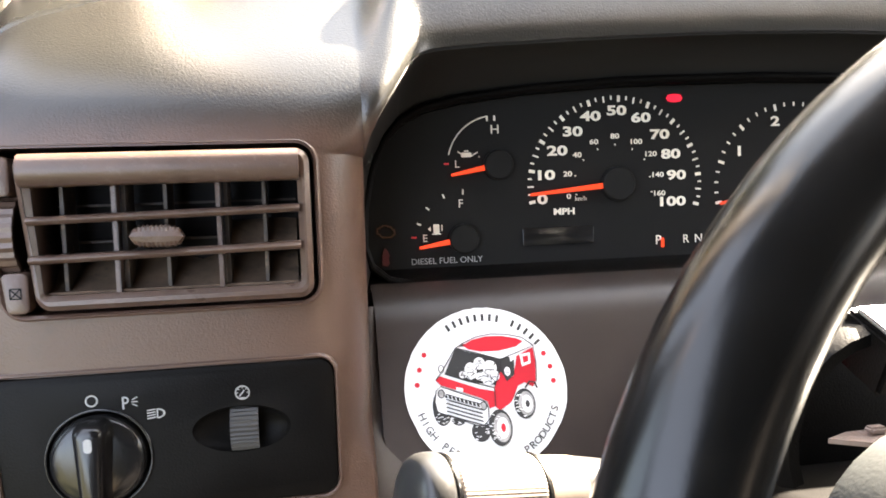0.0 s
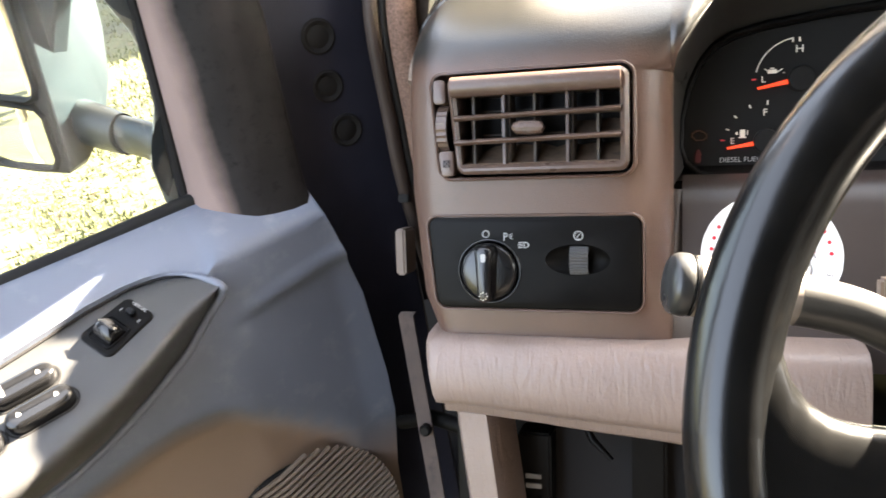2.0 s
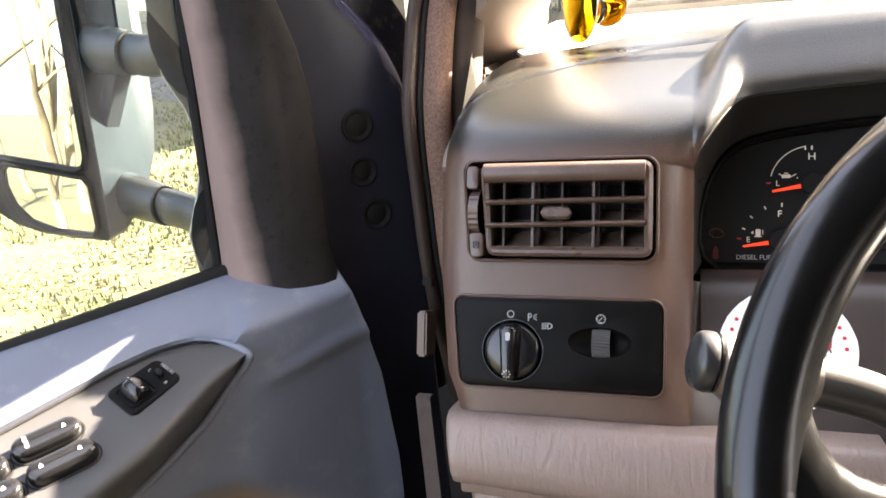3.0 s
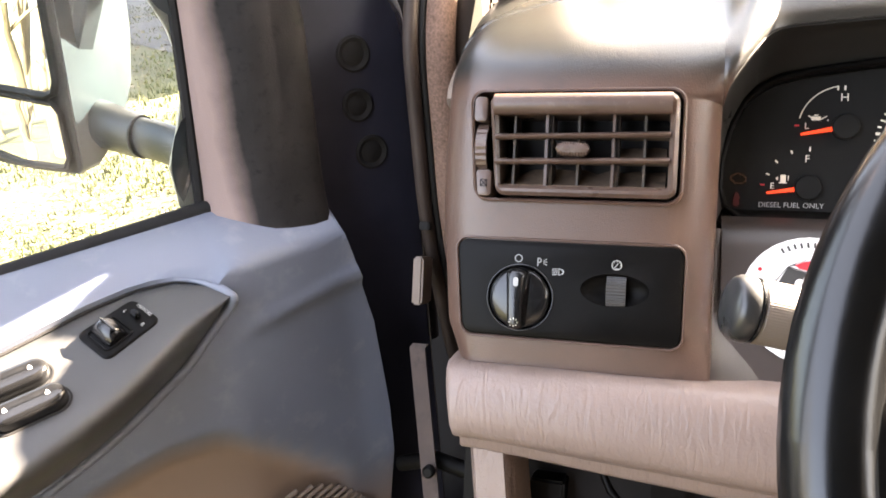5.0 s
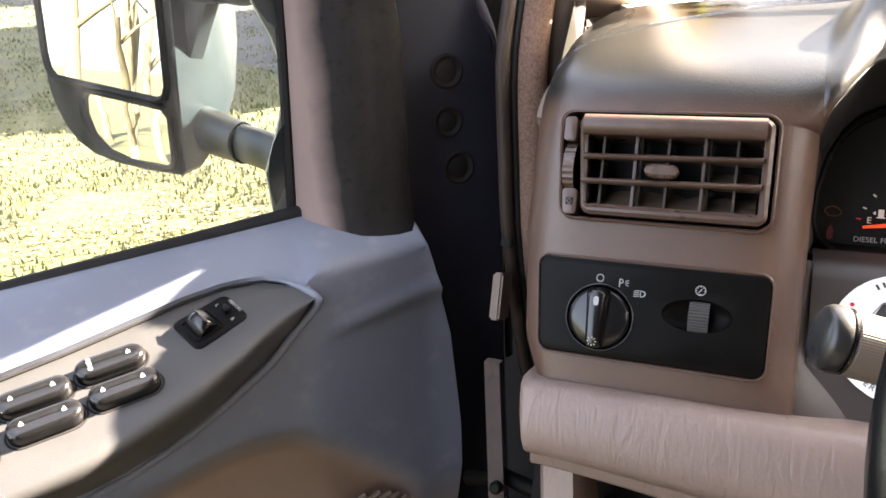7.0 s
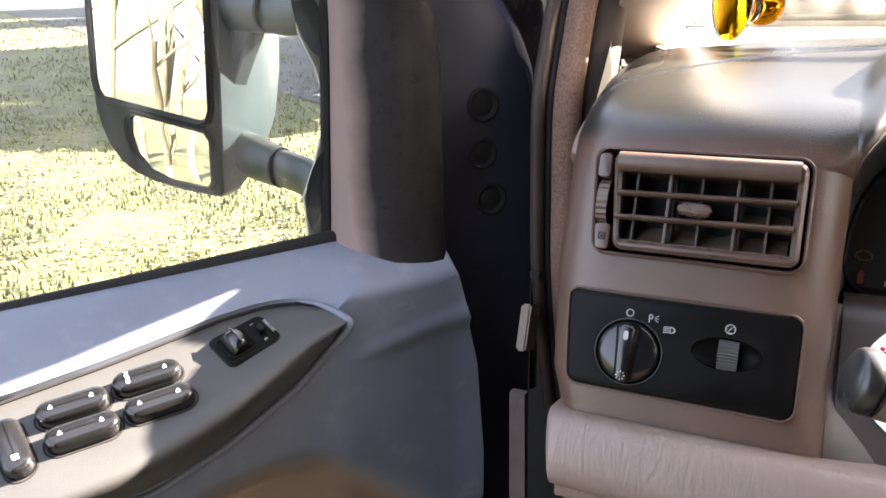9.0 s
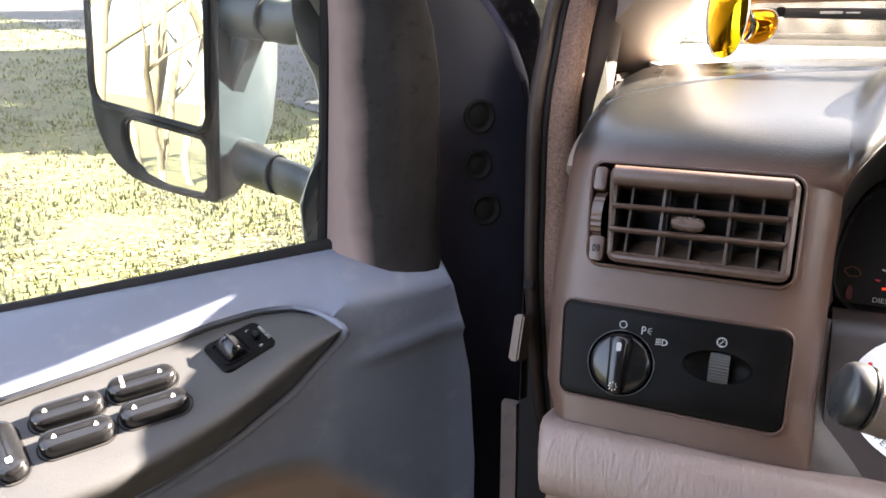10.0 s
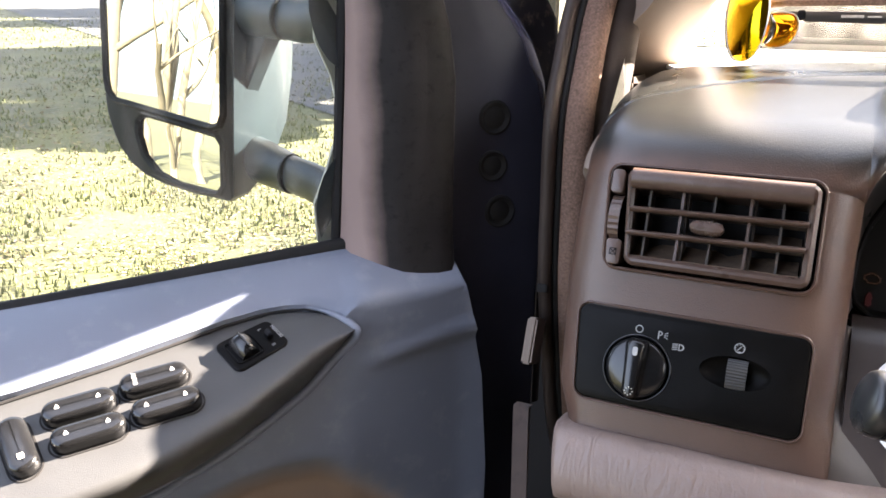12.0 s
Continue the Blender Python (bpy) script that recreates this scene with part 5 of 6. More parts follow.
for d in DS:
    row = []
    zb = belt(d)
    inner = ramp(d, [(0.0, 0.0), (0.1, 0.018), (0.144, -0.004), (0.172, -0.007), (0.21, -0.002), (0.296, 0.017), (0.371, 0.030), (0.5, 0.042), (0.8, 0.047)]) if d > 0.1 else face_n(max(d, 0), 0)
    zi = (pod_z(d, inner) + 0.001) if d > 0.1 else -0.004 + 0.0 * d
    for k in range(9):
        u = k / 8
        n_ = -0.052 + (inner + 0.052) * u
        z_ = zb - 0.004 + (zi - zb + 0.004) * (u**1.7)
        row.append(Vector((d if d > 0.0 else door_edge(z_) + d * 0, n_, z_)))
    for k in range(1, 47):
        z_ = zi - 0.006 * k if k < 42 else zi - 0.246 - 0.09 * (k - 41)
        lead = door_edge(z_)
        dd = lead + (d + 0.036) * (0.15 - lead) / 0.186 if d < 0.15 else d
        n_ = face_n(dd, z_)
        if d > 0.112:
            low = ramp(d, POD_LOW)
            sunk = min(1.0, max(0.0, (zi - z_) / max(0.001, zi - low)))
            n_ = (inner - 0.003) * (1 - sunk**2) + n_ * sunk**2
        row.append(Vector((dd, n_, z_)))
    rows.append(row)
# front border turned back towards the metal
rows.insert(0, [Vector((p.x - 0.004, p.y - 0.03, p.z)) for p in rows[0]])
trim = part("trim_panel", thick(sheet(rows), 0.003), TRIM, door, "blue-grey vinyl trim panel, warm light painted round the loudspeaker", smooth=60)
# mask of the painted warm light, one value per vertex
warm_light_part = trim.data.attributes.new("warm_light_part", "FLOAT", "POINT")
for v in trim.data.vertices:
    warm_light_part.data[v.index].value = hollow_at(v.co.x, v.co.z)
# switch pod
rows = []
for i in range(30):
    d = 0.108 + 0.692 * (i / 29) ** 2
    nb, zl, wide = ramp(d, POD_BACK), ramp(d, POD_LOW), ramp(d, POD_WIDE)
    row = []
    ridge = ramp(d, POD_RIDGE)
    ntop = nb + (ridge - nb) * 0.86
    for k in range(7):
        n_ = nb + (ntop - nb) * k / 6
        row.append(Vector((d, n_, pod_z(d, n_) + (-0.004 if k == 0 else 0.0))))
    p = Vector((d, ntop, pod_z(d, ntop)))
    q = Vector((d, 0.018, zl))
    mid = Vector((d, ridge + 0.006, pod_z(d, ridge) - 0.006 * min(1, wide / 0.06)))
    for k in range(1, 11):
        t = k / 10
        row.append(p.lerp(mid, t).lerp(mid.lerp(q, t), t ** 0.8))
    rows.append(row)
lip_path = [(d, n_, pod_z(d, n_) - 0.0005) for d, n_ in POD_BACK[4:0:-1]] + [(0.1068, 0.0305, -0.0225), (0.1095, 0.027, -0.0305)] + [(d, 0.0222, z_ - 0.0015) for d, z_ in POD_LOW[2:]]
part("pod_lip", tube(spline(lip_path, 90), [0.001 + 0.0028 * min(1.0, k / 16) for k in range(91)], 8), DOOR, door, "rounded vinyl lip round the pod", smooth=80)
part("pod_groove", tube([(d, n_ - 0.0005, pod_z(d, n_) - 0.0026) for d, n_ in POD_BACK], 0.0013, 6), VOID, door)
part("armrest_pod", thick(sheet(rows), 0.003), PODMAT, door, "armrest pod that carries the switches", smooth=60)


def pod_matrix(d, n, deg=0.0, lift=0.0):
    """A place on the pod's top: local x to the door's rear, z out of the surface."""
    nx, ny, nz = Vector((0.06, 0.45, 1.0)).normalized()
    up = Vector((nx, ny, nz))
    xa = Vector((1, 0, -0.06)).normalized()
    ya = up.cross(xa)
    m = Matrix((xa, ya, up)).transposed().to_4x4()
    return Matrix.Translation((d, n, pod_z(d, n))) @ m @ pose(0, 0, lift, 0, 0, deg)


def flat_loops(shape, heights):
    """Loops over an outline in x and y: rows of (inset, height)."""
    return [[(x, y, h) for x, y in inset(shape, i)] for i, h in heights]


def oval(l, w, k=8):
    return rrect(-l / 2, -w / 2, l / 2, w / 2, w / 2 - 0.0001, k)


def put(bm, m):
    bm.transform(m)
    return bm


ROCKER = [(0.0, -0.003)] + [(i_, 0.0045 + 0.0068 * (1 - (1 - i_ / 0.0092) ** 3.2) ** (1 / 3.2)) for i_ in (0.0, 0.0003, 0.0009, 0.0018, 0.003, 0.0044, 0.006)]


def window_switch(d, n, deg, auto=False):
    ob = thing("window_switch", DM @ pod_matrix(d, n, deg), "glossy black oval power window switch with white arrows" if not auto else "glossy black oval window switch marked AUTO", "switch", "window switches on the armrest")
    part("well", loft(flat_loops(oval(0.0535, 0.0235), [(0, -0.003), (0, 0.0006), (0.0012, 0.0006), (0.0016, -0.004)]), True, True), VOID, ob, "dark recess")
    body = []
    for i, h in ROCKER:
        body.append([(x, y, h) for x, y in inset(oval(0.0490, 0.0195), i)])
    part("rocker", loft(body), GLOSS, ob, "glossy black rocker", smooth=85)
    arrow = [(0.8 * u, 0.8 * v) for u, v in ((-0.0017, 0.0019), (0.0017, 0.0019), (0.0019, 0.0004), (0.0004, -0.0027), (-0.0005, -0.0027), (-0.0019, 0.0004))]
    for sx_, s in ((-0.0135, 1), (0.0135, 1)):
        if auto and sx_ > 0:
            m = pose(sx_, 0, 0.0117, 0, 0, 90)
            text("auto_mark", "AUTO", 0, 0, 0.0043, INKW, ob, m=m)
        else:
            part("arrow", put(loft([[(sx_ + s * x, y, 0.0112) for x, y in arrow], [(sx_ + s * x, y, 0.0116) for x, y in arrow]]), Matrix.Identity(4)), INKW, ob)
    return ob


window_switch(0.2675, 0.0455, 6, True)
window_switch(0.2605, 0.0690, 6)
window_switch(0.3185, 0.0555, 6)
window_switch(0.3125, 0.0775, 6)
lock = thing("lock_switch", DM @ pod_matrix(0.3565, 0.0765, -75), "glossy black oval door lock switch", "switch")
part("well", loft(flat_loops(oval(0.0535, 0.0225), [(0, -0.003), (0, 0.0006), (0.0012, 0.0006), (0.0016, -0.004)]), True, True), VOID, lock, "dark recess")
part("rocker", loft([[(x, y, h) for x, y in inset(oval(0.049, 0.0193), i)] for i, h in ROCKER]), GLOSS, lock, "glossy black rocker", smooth=85)
part("lock_mark", put(loft([[(x, y, 0.0114) for x, y in rrect(-0.016, -0.002, -0.0115, 0.002, 0.0006)], [(x, y, 0.0118) for x, y in rrect(-0.016, -0.002, -0.0115, 0.002, 0.0006)]]), Matrix.Identity(4)), INK, lock)

ms = thing("mirror_switch", DM @ pod_matrix(0.1925, 0.0285, 23), "black mirror adjuster switch with round joystick knob", "switch")
shape = rrect(-0.0245, -0.0178, 0.0245, 0.0178, 0.006, 5)
shape = [(x, y * (1.0 if x > 0 else 0.92)) for x, y in shape]
part("plate", loft([[(x, y, -0.002) for x, y in shape], [(x, y, 0.001) for x, y in shape], [(x, y, 0.002) for x, y in inset(shape, 0.0012)]]), BLACK, ms, "black tapered plate")
well_ = rrect(-0.0045, -0.0125, 0.0205, 0.0125, 0.004, 4)
part("collar", loft([[(x, y, h) for x, y in inset(well_, i)] for i, h in ((0.0, 0.0015), (0.0003, 0.003), (0.0012, 0.0032), (0.002, 0.0018))], False, True), BLACK, ms, "raised square collar")
saddle = []
for k in range(11):
    y = -0.0104 + 0.0208 * k / 10
    tall = 0.0125 * (1 - 0.35 * abs(y / 0.0104) ** 3)
    wide_ = 0.0092 * (1 - 0.12 * abs(y / 0.0104) ** 4)
    saddle.append([(0.008 + wide_ * math.cos(q) * (1 - 0.25 * math.sin(q)), y, 0.0015 + tall * math.sin(q) ** 0.8) for q in [math.pi * j / 12 for j in range(13)]])
jk = part("joystick", loft(saddle, closed=True), GLOSS, ms, "saddle-shaped glossy joystick", smooth=45)
part("finger_ridge", tube([(0.008, -0.0082, 0.0138), (0.008, 0.0, 0.0146), (0.008, 0.0082, 0.0138)], [0.0006, 0.0012, 0.0006], 8), GLOSS, jk, "raised finger ridge")
part("selector", box(-0.0165, -0.003, 0.0015, -0.0115, 0.005, 0.0085, 0.0012), GLOSS, ms, "small selector lever")
text("mirrors_mark", "MIRRORS", 0, 0, 0.0038, INKW, ms, m=pose(-0.0225, 0.0, 0.0022, 0, 0, 90))
text("side_mark", "L", 0, 0, 0.0044, INKW, ms, m=pose(-0.0125, -0.0095, 0.0022, 0, 0, 90))
text("side_mark", "R", 0, 0, 0.0044, INKW, ms, m=pose(-0.0125, 0.0105, 0.0022, 0, 0, 90))

# sail trim in front of the window: lit rounded edge, shaded face, both by colour
SAIL_LINE = [(0.099, -0.075), (0.0985, -0.056), (0.094, -0.046), (0.086, -0.037), (0.075, -0.028), (0.064, -0.021), (0.054, -0.0165), (0.04, -0.0145), (0.02, -0.014), (0.006, -0.016), (0.001, -0.022), (-0.001, -0.04), (-0.001, -0.06)]


def sail_rows(line):
    rows = []
    for i in range(15):
        z = 0.62 * i / 14
        foot_ = max(0.0, 1 - z / 0.06)
        row = []
        for d, n_ in line:
            zz = z if i else ramp(d, [(-0.01, -0.006), (0.02, -0.004), (0.06, 0.002), (0.1, 0.018)])
            row.append(Vector((d - 0.055 * z * (1.0 if d > 0.05 else 0.2 + 16 * max(0, d - 0.0) * 1.0 if d > 0 else 0.2), n_ + (0.011 * foot_ * foot_ if n_ > -0.05 else 0.0), zz)))
        for v in row:
            v.x += 0.3 * max(0.0, z - 0.2) * (1 - max(0.0, v.x) / 0.1)
        rows.append(row)
    return rows


part("sail_trim", thick(sheet(sail_rows(SAIL_LINE)), 0.003), SAIL, door, "rounded sail trim with dark spots, lit edge and shaded face painted in", smooth=80)
part("maker_mark", put(box(-0.006, 0, 0, 0.006, 0.0006, 0.002), Matrix.Translation((0.026, -0.0145, 0.014))), SILVER, door)

# painted metal beyond the trim, with a rolled, clear-coated edge whose glint is painted
rows, band = [], []
for z, fr in ((-0.75, -0.12), (-0.4, -0.12), (-0.2, -0.118), (-0.05, -0.118), (0.05, -0.12), (0.1, -0.121), (0.13, -0.122), (0.15, -0.122), (0.17, -0.123), (0.19, -0.119), (0.21, -0.110), (0.23, -0.096), (0.25, -0.079), (0.3, -0.05), (0.4, -0.012), (0.55, 0.04)):
    n0 = -0.058
    w = 0.008 + 0.02 * min(1.0, max(0.0, (z - 0.12) / 0.07))
    rows.append([Vector((max(0.03, fr + w + 0.01), n0, z)), Vector((fr * 0.3 + w * 0.7, n0, z)), Vector((fr * 0.6 + w, n0, z)), Vector((fr + w + 0.004, n0, z)), Vector((fr + w, n0 - 0.0012, z))])
    band.append([Vector((fr + w, n0 - 0.0012, z)), Vector((fr + 0.7 * w, n0 - 0.0012 - 0.16 * w, z)), Vector((fr + 0.35 * w, n0 - 0.0012 - 0.46 * w, z)), Vector((fr + 0.1 * w, n0 - 0.0012 - 0.8 * w, z)), Vector((fr, n0 - 0.03, z)), Vector((fr - 0.002, n0 - 0.06, z))])
metal = part("inner_metal", thick(sheet(rows), 0.002), PAINT, door, "dark blue painted door metal", smooth=50)
part("edge_band", thick(sheet(band), 0.002), COATED, door, "glossy dark blue rolled edge, glint painted in", smooth=60)
for d, z, r in ((-0.0561, 0.1394, 0.0165), (-0.0551, 0.0929, 0.0155), (-0.0645, 0.0468, 0.0165)):
    part("plug", lathe([(r, -0.002), (r, 0.0025), (r - 0.002, 0.0036), (r - 0.004, 0.0024), (r - 0.006, 0.0012), (r - 0.0075, 0.0022), (0.0005, 0.0026)], Matrix.Translation((d, -0.057, z)) @ pose(0, 0, 0, -90), 32), RUBBER, metal, "round black rubber plug")
flange = []
for z, fr in ((-0.2, -0.148), (0.05, -0.148), (0.15, -0.15), (0.2, -0.15), (0.23, -0.146), (0.26, -0.128), (0.32, -0.092), (0.42, -0.045), (0.55, 0.01)):
    flange.append([Vector((fr + 0.06, -0.098, z)), Vector((fr + 0.008, -0.098, z)), Vector((fr + 0.002, -0.101, z)), Vector((fr, -0.108, z)), Vector((fr, -0.13, z))])
part("outer_flange", thick(sheet(flange), 0.002), FLANGE, door, "dirty dark outer flange of the door frame", smooth=50)
part("outer_skin", thick(sheet([[Vector((d, -0.135 - 0.012 * math.sin((z + 0.8) * 2.5), z)) for d in (-0.125, 0.2, 0.5, 0.85)] for z in (-0.8, -0.5, -0.25, -0.1, -0.045)]), 0.003), PAINT, door, "dark blue outer door skin")
part("rear_metal", box(0.8, -0.13, -0.8, 0.83, 0.02, 0.03, 0.004), PAINT, door)
# window seal, frame and glass
part("belt_seal", tube([(0.094, -0.0555, belt(0.1) - 0.001), (0.2, -0.0555, belt(0.2) - 0.003), (0.35, -0.0555, belt(0.35) - 0.005), (0.8, -0.0555, belt(0.8) - 0.005)], 0.0085, 10, squash=(0.9, 1.0)), RUBBER, door, "black rubber belt seal")
part("belt_seal", tube([(0.094, -0.066, belt(0.1) - 0.004), (0.35, -0.066, belt(0.35) - 0.008), (0.8, -0.066, belt(0.8) - 0.008)], 0.007, 8), RUBBER, door)
part("inner_seal", tube([(d, -0.0445, belt(d) - 0.0045) for d in (0.094, 0.2, 0.35, 0.55, 0.8)], 0.0016, 8), RUBBER, door, "thin black seal line along the ledge")
part("glass_run", tube([(0.1, -0.063, 0.02), (0.087, -0.064, 0.25), (0.072, -0.066, 0.55)], 0.0055, 8), RUBBER, door, "black glass run")
part("window_glass", put(box(0.06, -0.0665, -0.05, 0.8, -0.0625, 0.55), Matrix.Identity(4)), WINDOW, door, "dusty clear window glass").visible_shadow = False
part("window_frame", tube([(0.05, -0.07, 0.52), (0.3, -0.08, 0.56), (0.8, -0.085, 0.56), (0.83, -0.08, 0.3), (0.83, -0.075, 0.0)], 0.022, 10), PAINT, door, "dark upper window frame")
# speaker grille
gc = (0.082, -0.362)
grille = part("speaker_grille", thick(sheet([[Vector((gc[0] + 0.088 * r * math.cos(a), face_n(gc[0] + 0.088 * r * math.cos(a), -0.335) + 0.012 - 0.003 * r * r, gc[1] + 0.106 * r * math.sin(a) + 0.35 * 0.088 * r * math.cos(a))) for a in [2 * math.pi * i / 40 for i in range(41)]] for r in (0.02, 0.4, 0.8, 0.98, 1.0)]), 0.004), VOID, door, "oval speaker grille")
for i in range(30):
    h_ = -0.116 + 0.008 * i
    # where the level bar meets the slanted oval
    qa = 1 / 0.098**2 + 0.35**2 / 0.118**2
    qb, qc = -2 * 0.35 * h_ / 0.118**2, h_ * h_ / 0.118**2 - 1
    disc_ = qb * qb - 4 * qa * qc
    if disc_ <= 0:
        continue
    x0, x1 = gc[0] + (-qb - math.sqrt(disc_)) / (2 * qa), gc[0] + (-qb + math.sqrt(disc_)) / (2 * qa)
    pts = [(x, face_n(x, -0.335) + 0.0155, gc[1] + h_ - 0.22 * (x - gc[0])) for x in (x0, (x0 + x1) / 2, x1)]
    part("grille_bar", tube(pts, 0.0026, 6), LOWERTAN, grille)

# ---- tow mirror on the door ----
mirror = thing("door_mirror", DM, "grey plastic telescopic tow mirror with two glasses", "door mirror")
GA = radians(35)
gn = Vector((math.cos(GA), math.sin(GA), 0))  # the way the glass faces, in the door's axes
gu = Vector((math.sin(GA), -math.cos(GA), 0))  # outwards along the glass
MM = Matrix.Translation((0.184, -0.22, 0.0)) @ Matrix((gu, Vector((0, 0, 1)), gn)).transposed().to_4x4()
MM = MM @ Matrix.Translation((0, 0.125, 0)) @ pose(0, 0, 0, -4.9) @ Matrix.Translation((0, -0.125, 0))  # tipped back a little


def mslab(pts, heights):
    """Loops of an outline in the mirror's plane."""
    bm = loft([[(x, z, h) for x, z in inset(pts, i)] for i, h in heights])
    bm.transform(MM)
    return bm


HOUSE = [(-0.030, 0.05), (-0.024, 0.044), (0.03, 0.045), (0.08, 0.049), (0.115, 0.056), (0.14, 0.067), (0.16, 0.084), (0.173, 0.104), (0.18, 0.12), (0.183, 0.135), (0.186, 0.3), (0.184, 0.42), (0.174, 0.43), (-0.02, 0.43), (-0.03, 0.42)]


def shell(i, h, shrink):
    """The housing's outline at the depth h: its outer side draws in, its inner side stays straight."""
    out = []
    for x, z in inset(HOUSE, i):
        k = (x + 0.018) / 0.21
        out.append(MM @ Vector((x - shrink * k * 0.21, z + shrink * 0.25 * (1 if z < 0.2 else -1), h)))
    return out


part("housing", loft([shell(0.0, 0.004, 0), shell(0.0, -0.02, 0.02), shell(0.001, -0.05, 0.12), shell(0.002, -0.075, 0.3), shell(0.004, -0.086, 0.5), shell(0.01, -0.090, 0.7)]), MIRRORBODY, mirror, "dusty grey mirror housing", smooth=50)
part("front_frame", mslab(inset(HOUSE, 0.0015), [(0.0, 0.002), (0.0, 0.0048), (0.004, 0.0062)]), RUBBER, mirror, "black dusty frame round the glasses")
UP = [(-0.015, 0.132), (-0.011, 0.124), (-0.003, 0.1215), (0.085, 0.131), (0.160, 0.1395), (0.168, 0.147), (0.171, 0.16), (0.173, 0.40), (0.165, 0.41), (-0.007, 0.41), (-0.015, 0.402)]
LOW = [(-0.016, 0.06), (-0.011, 0.0535), (0.0, 0.0525), (0.05, 0.055), (0.085, 0.063), (0.108, 0.079), (0.118, 0.1), (0.117, 0.116), (0.11, 0.1215), (0.06, 0.1165), (-0.008, 0.1085), (-0.015, 0.101)]
part("glass_rim", loft([[MM @ Vector((x, z, h)) for x, z in inset(UP, i)] for i, h in ((-0.007, 0.0), (-0.007, 0.010), (-0.004, 0.0125), (0.0, 0.010), (0.0, 0.005), (-0.007, 0.0))], False, False), RUBBER, mirror, "black rim of the upper glass")
part("glass_rim", loft([[MM @ Vector((x, z, h)) for x, z in inset(LOW, i)] for i, h in ((-0.005, 0.0), (-0.005, 0.010), (-0.003, 0.012), (0.0, 0.010), (0.0, 0.004), (-0.005, 0.0))], False, False), RUBBER, mirror, "black rim of the lower glass")
part("upper_glass", loft([[MM @ Vector((x, z, h)) for x, z in inset(UP, -0.001)] for h in (0.006, 0.008)]), SILVER, mirror, "flat upper mirror glass", smooth=20)
low = []
for s in (1.0, 0.8, 0.6, 0.4, 0.2, 0.02):
    c = Vector((0.05, 0.085))
    low.append([(c.x + (x - c.x) * s, c.y + (z - c.y) * s, 0.0072 - 0.2 * (((x - c.x) * s) ** 2 + ((z - c.y) * s) ** 2)) for x, z in inset(LOW, -0.001)])
lowbm = loft([[MM @ Vector(p) for p in l] for l in low], False, True)
part("lower_glass", thick(lowbm, 0.002), SILVER, mirror, "convex lower mirror glass", smooth=80)
for zc in (0.074, 0.224):
    up = zc > 0.1
    k = 1 if up else -1
    arm = spline([(0.088, -0.070, zc + 0.010 * k), (0.095, -0.092, zc + 0.006 * k), (0.108, -0.12, zc + 0.001), (0.122, -0.152, zc + 0.004), (0.14, -0.195, zc + 0.009)], 16)
    rad = [0.05, 0.040, 0.032, 0.027, 0.0235, 0.0215, 0.0205, 0.02, 0.0197, 0.0195, 0.0195, 0.0195, 0.0195, 0.0195, 0.0195, 0.0195, 0.0195]
    part("arm", tube(arm, rad, 20, squash=(0.62, 1.0)), MIRRORBODY, mirror, "round grey telescopic arm", smooth=60)
    cuff = spline([arm[12], arm[14], arm[16], arm[16] + Vector((0.018, -0.05, 0.004))], 10)
    part("cuff", tube(cuff, [0.0206, 0.0212, 0.0216, 0.022, 0.0224, 0.0228, 0.0232, 0.0236, 0.024, 0.024, 0.023], 20, squash=(0.8, 1.0)), MIRRORBODY, mirror, "grey cuff where the arm meets the head", smooth=60)
    part("joint_ring", tube([arm[12], arm[12].lerp(arm[11], 0.2)], 0.0209, 20, squash=(0.75, 1.0)), RUBBER, mirror, "dark ring at the cuff")
part("gusset", mslab([(-0.012, 0.31), (-0.012, 0.13), (-0.014, 0.13), (-0.05, 0.195), (-0.068, 0.225), (-0.07, 0.31)], [(0.0, -0.03), (0.0, -0.014), (0.002, -0.012)]), MIRRORBODY, mirror, "dark gusset below the upper arm")
foot = [(0.072, -0.03), (0.1, -0.03), (0.116, -0.005), (0.118, 0.03), (0.106, 0.06), (0.096, 0.09), (0.094, 0.12), (0.099, 0.145), (0.112, 0.175), (0.114, 0.21), (0.108, 0.32), (0.07, 0.32)]
part("foot", loft([[(x, -0.068, z + 0.035) for x, z in foot], [(x, -0.074, z + 0.035) for x, z in foot], [(x, -0.078, z + 0.035) for x, z in inset(foot, 0.003)]]), FOOTGREY, mirror, "grey mounting foot, lightened as if lit")

# ---- windscreen pillar, seals and body ----
seal_in = spline([(-0.105, 0.4, -0.5), (-0.098, 0.25, -0.2), (-0.098, 0.14, -0.079), (-0.1, 0.065, 0.025), (-0.101, 0.033, 0.095), (-0.101, 0.006, 0.16), (-0.101, 0.006, 0.208), (-0.1015, 0.016, 0.262), (-0.098, 0.045, 0.36), (-0.09, 0.08, 0.5)], 60)
HUB = B.inverted() @ Vector((0.105, -0.52, 1.525))
seal_in = [HUB + (p + Vector((0.006, 0.0, 0.0)) - HUB) * 1.12 for p in seal_in]
seal = thing("door_opening_seal", B, "brown-grey rubber door opening seal along the pillar", "seal")
part("bulb", tube(seal_in, 0.0067, 12, squash=(1, 1.3)), SEALBROWN, seal, "soft outer bulb", smooth=60)
part("lip", tube([p + Vector((0.0085, 0.006, 0)) for p in seal_in], 0.0036, 8), RUBBER, seal, "dark inner lip", smooth=60)
felt_in = [p + Vector((0.0215, 0.017, 0.0)) for p in seal_in]
solo("pillar_edge_trim", tube(felt_in, 0.0145, 14), FELT, B, "brown fabric-covered pillar edge trim", "trim", smooth=60)
dark_in = [p + Vector((0.036, 0.047, 0.008)) for p in seal_in]
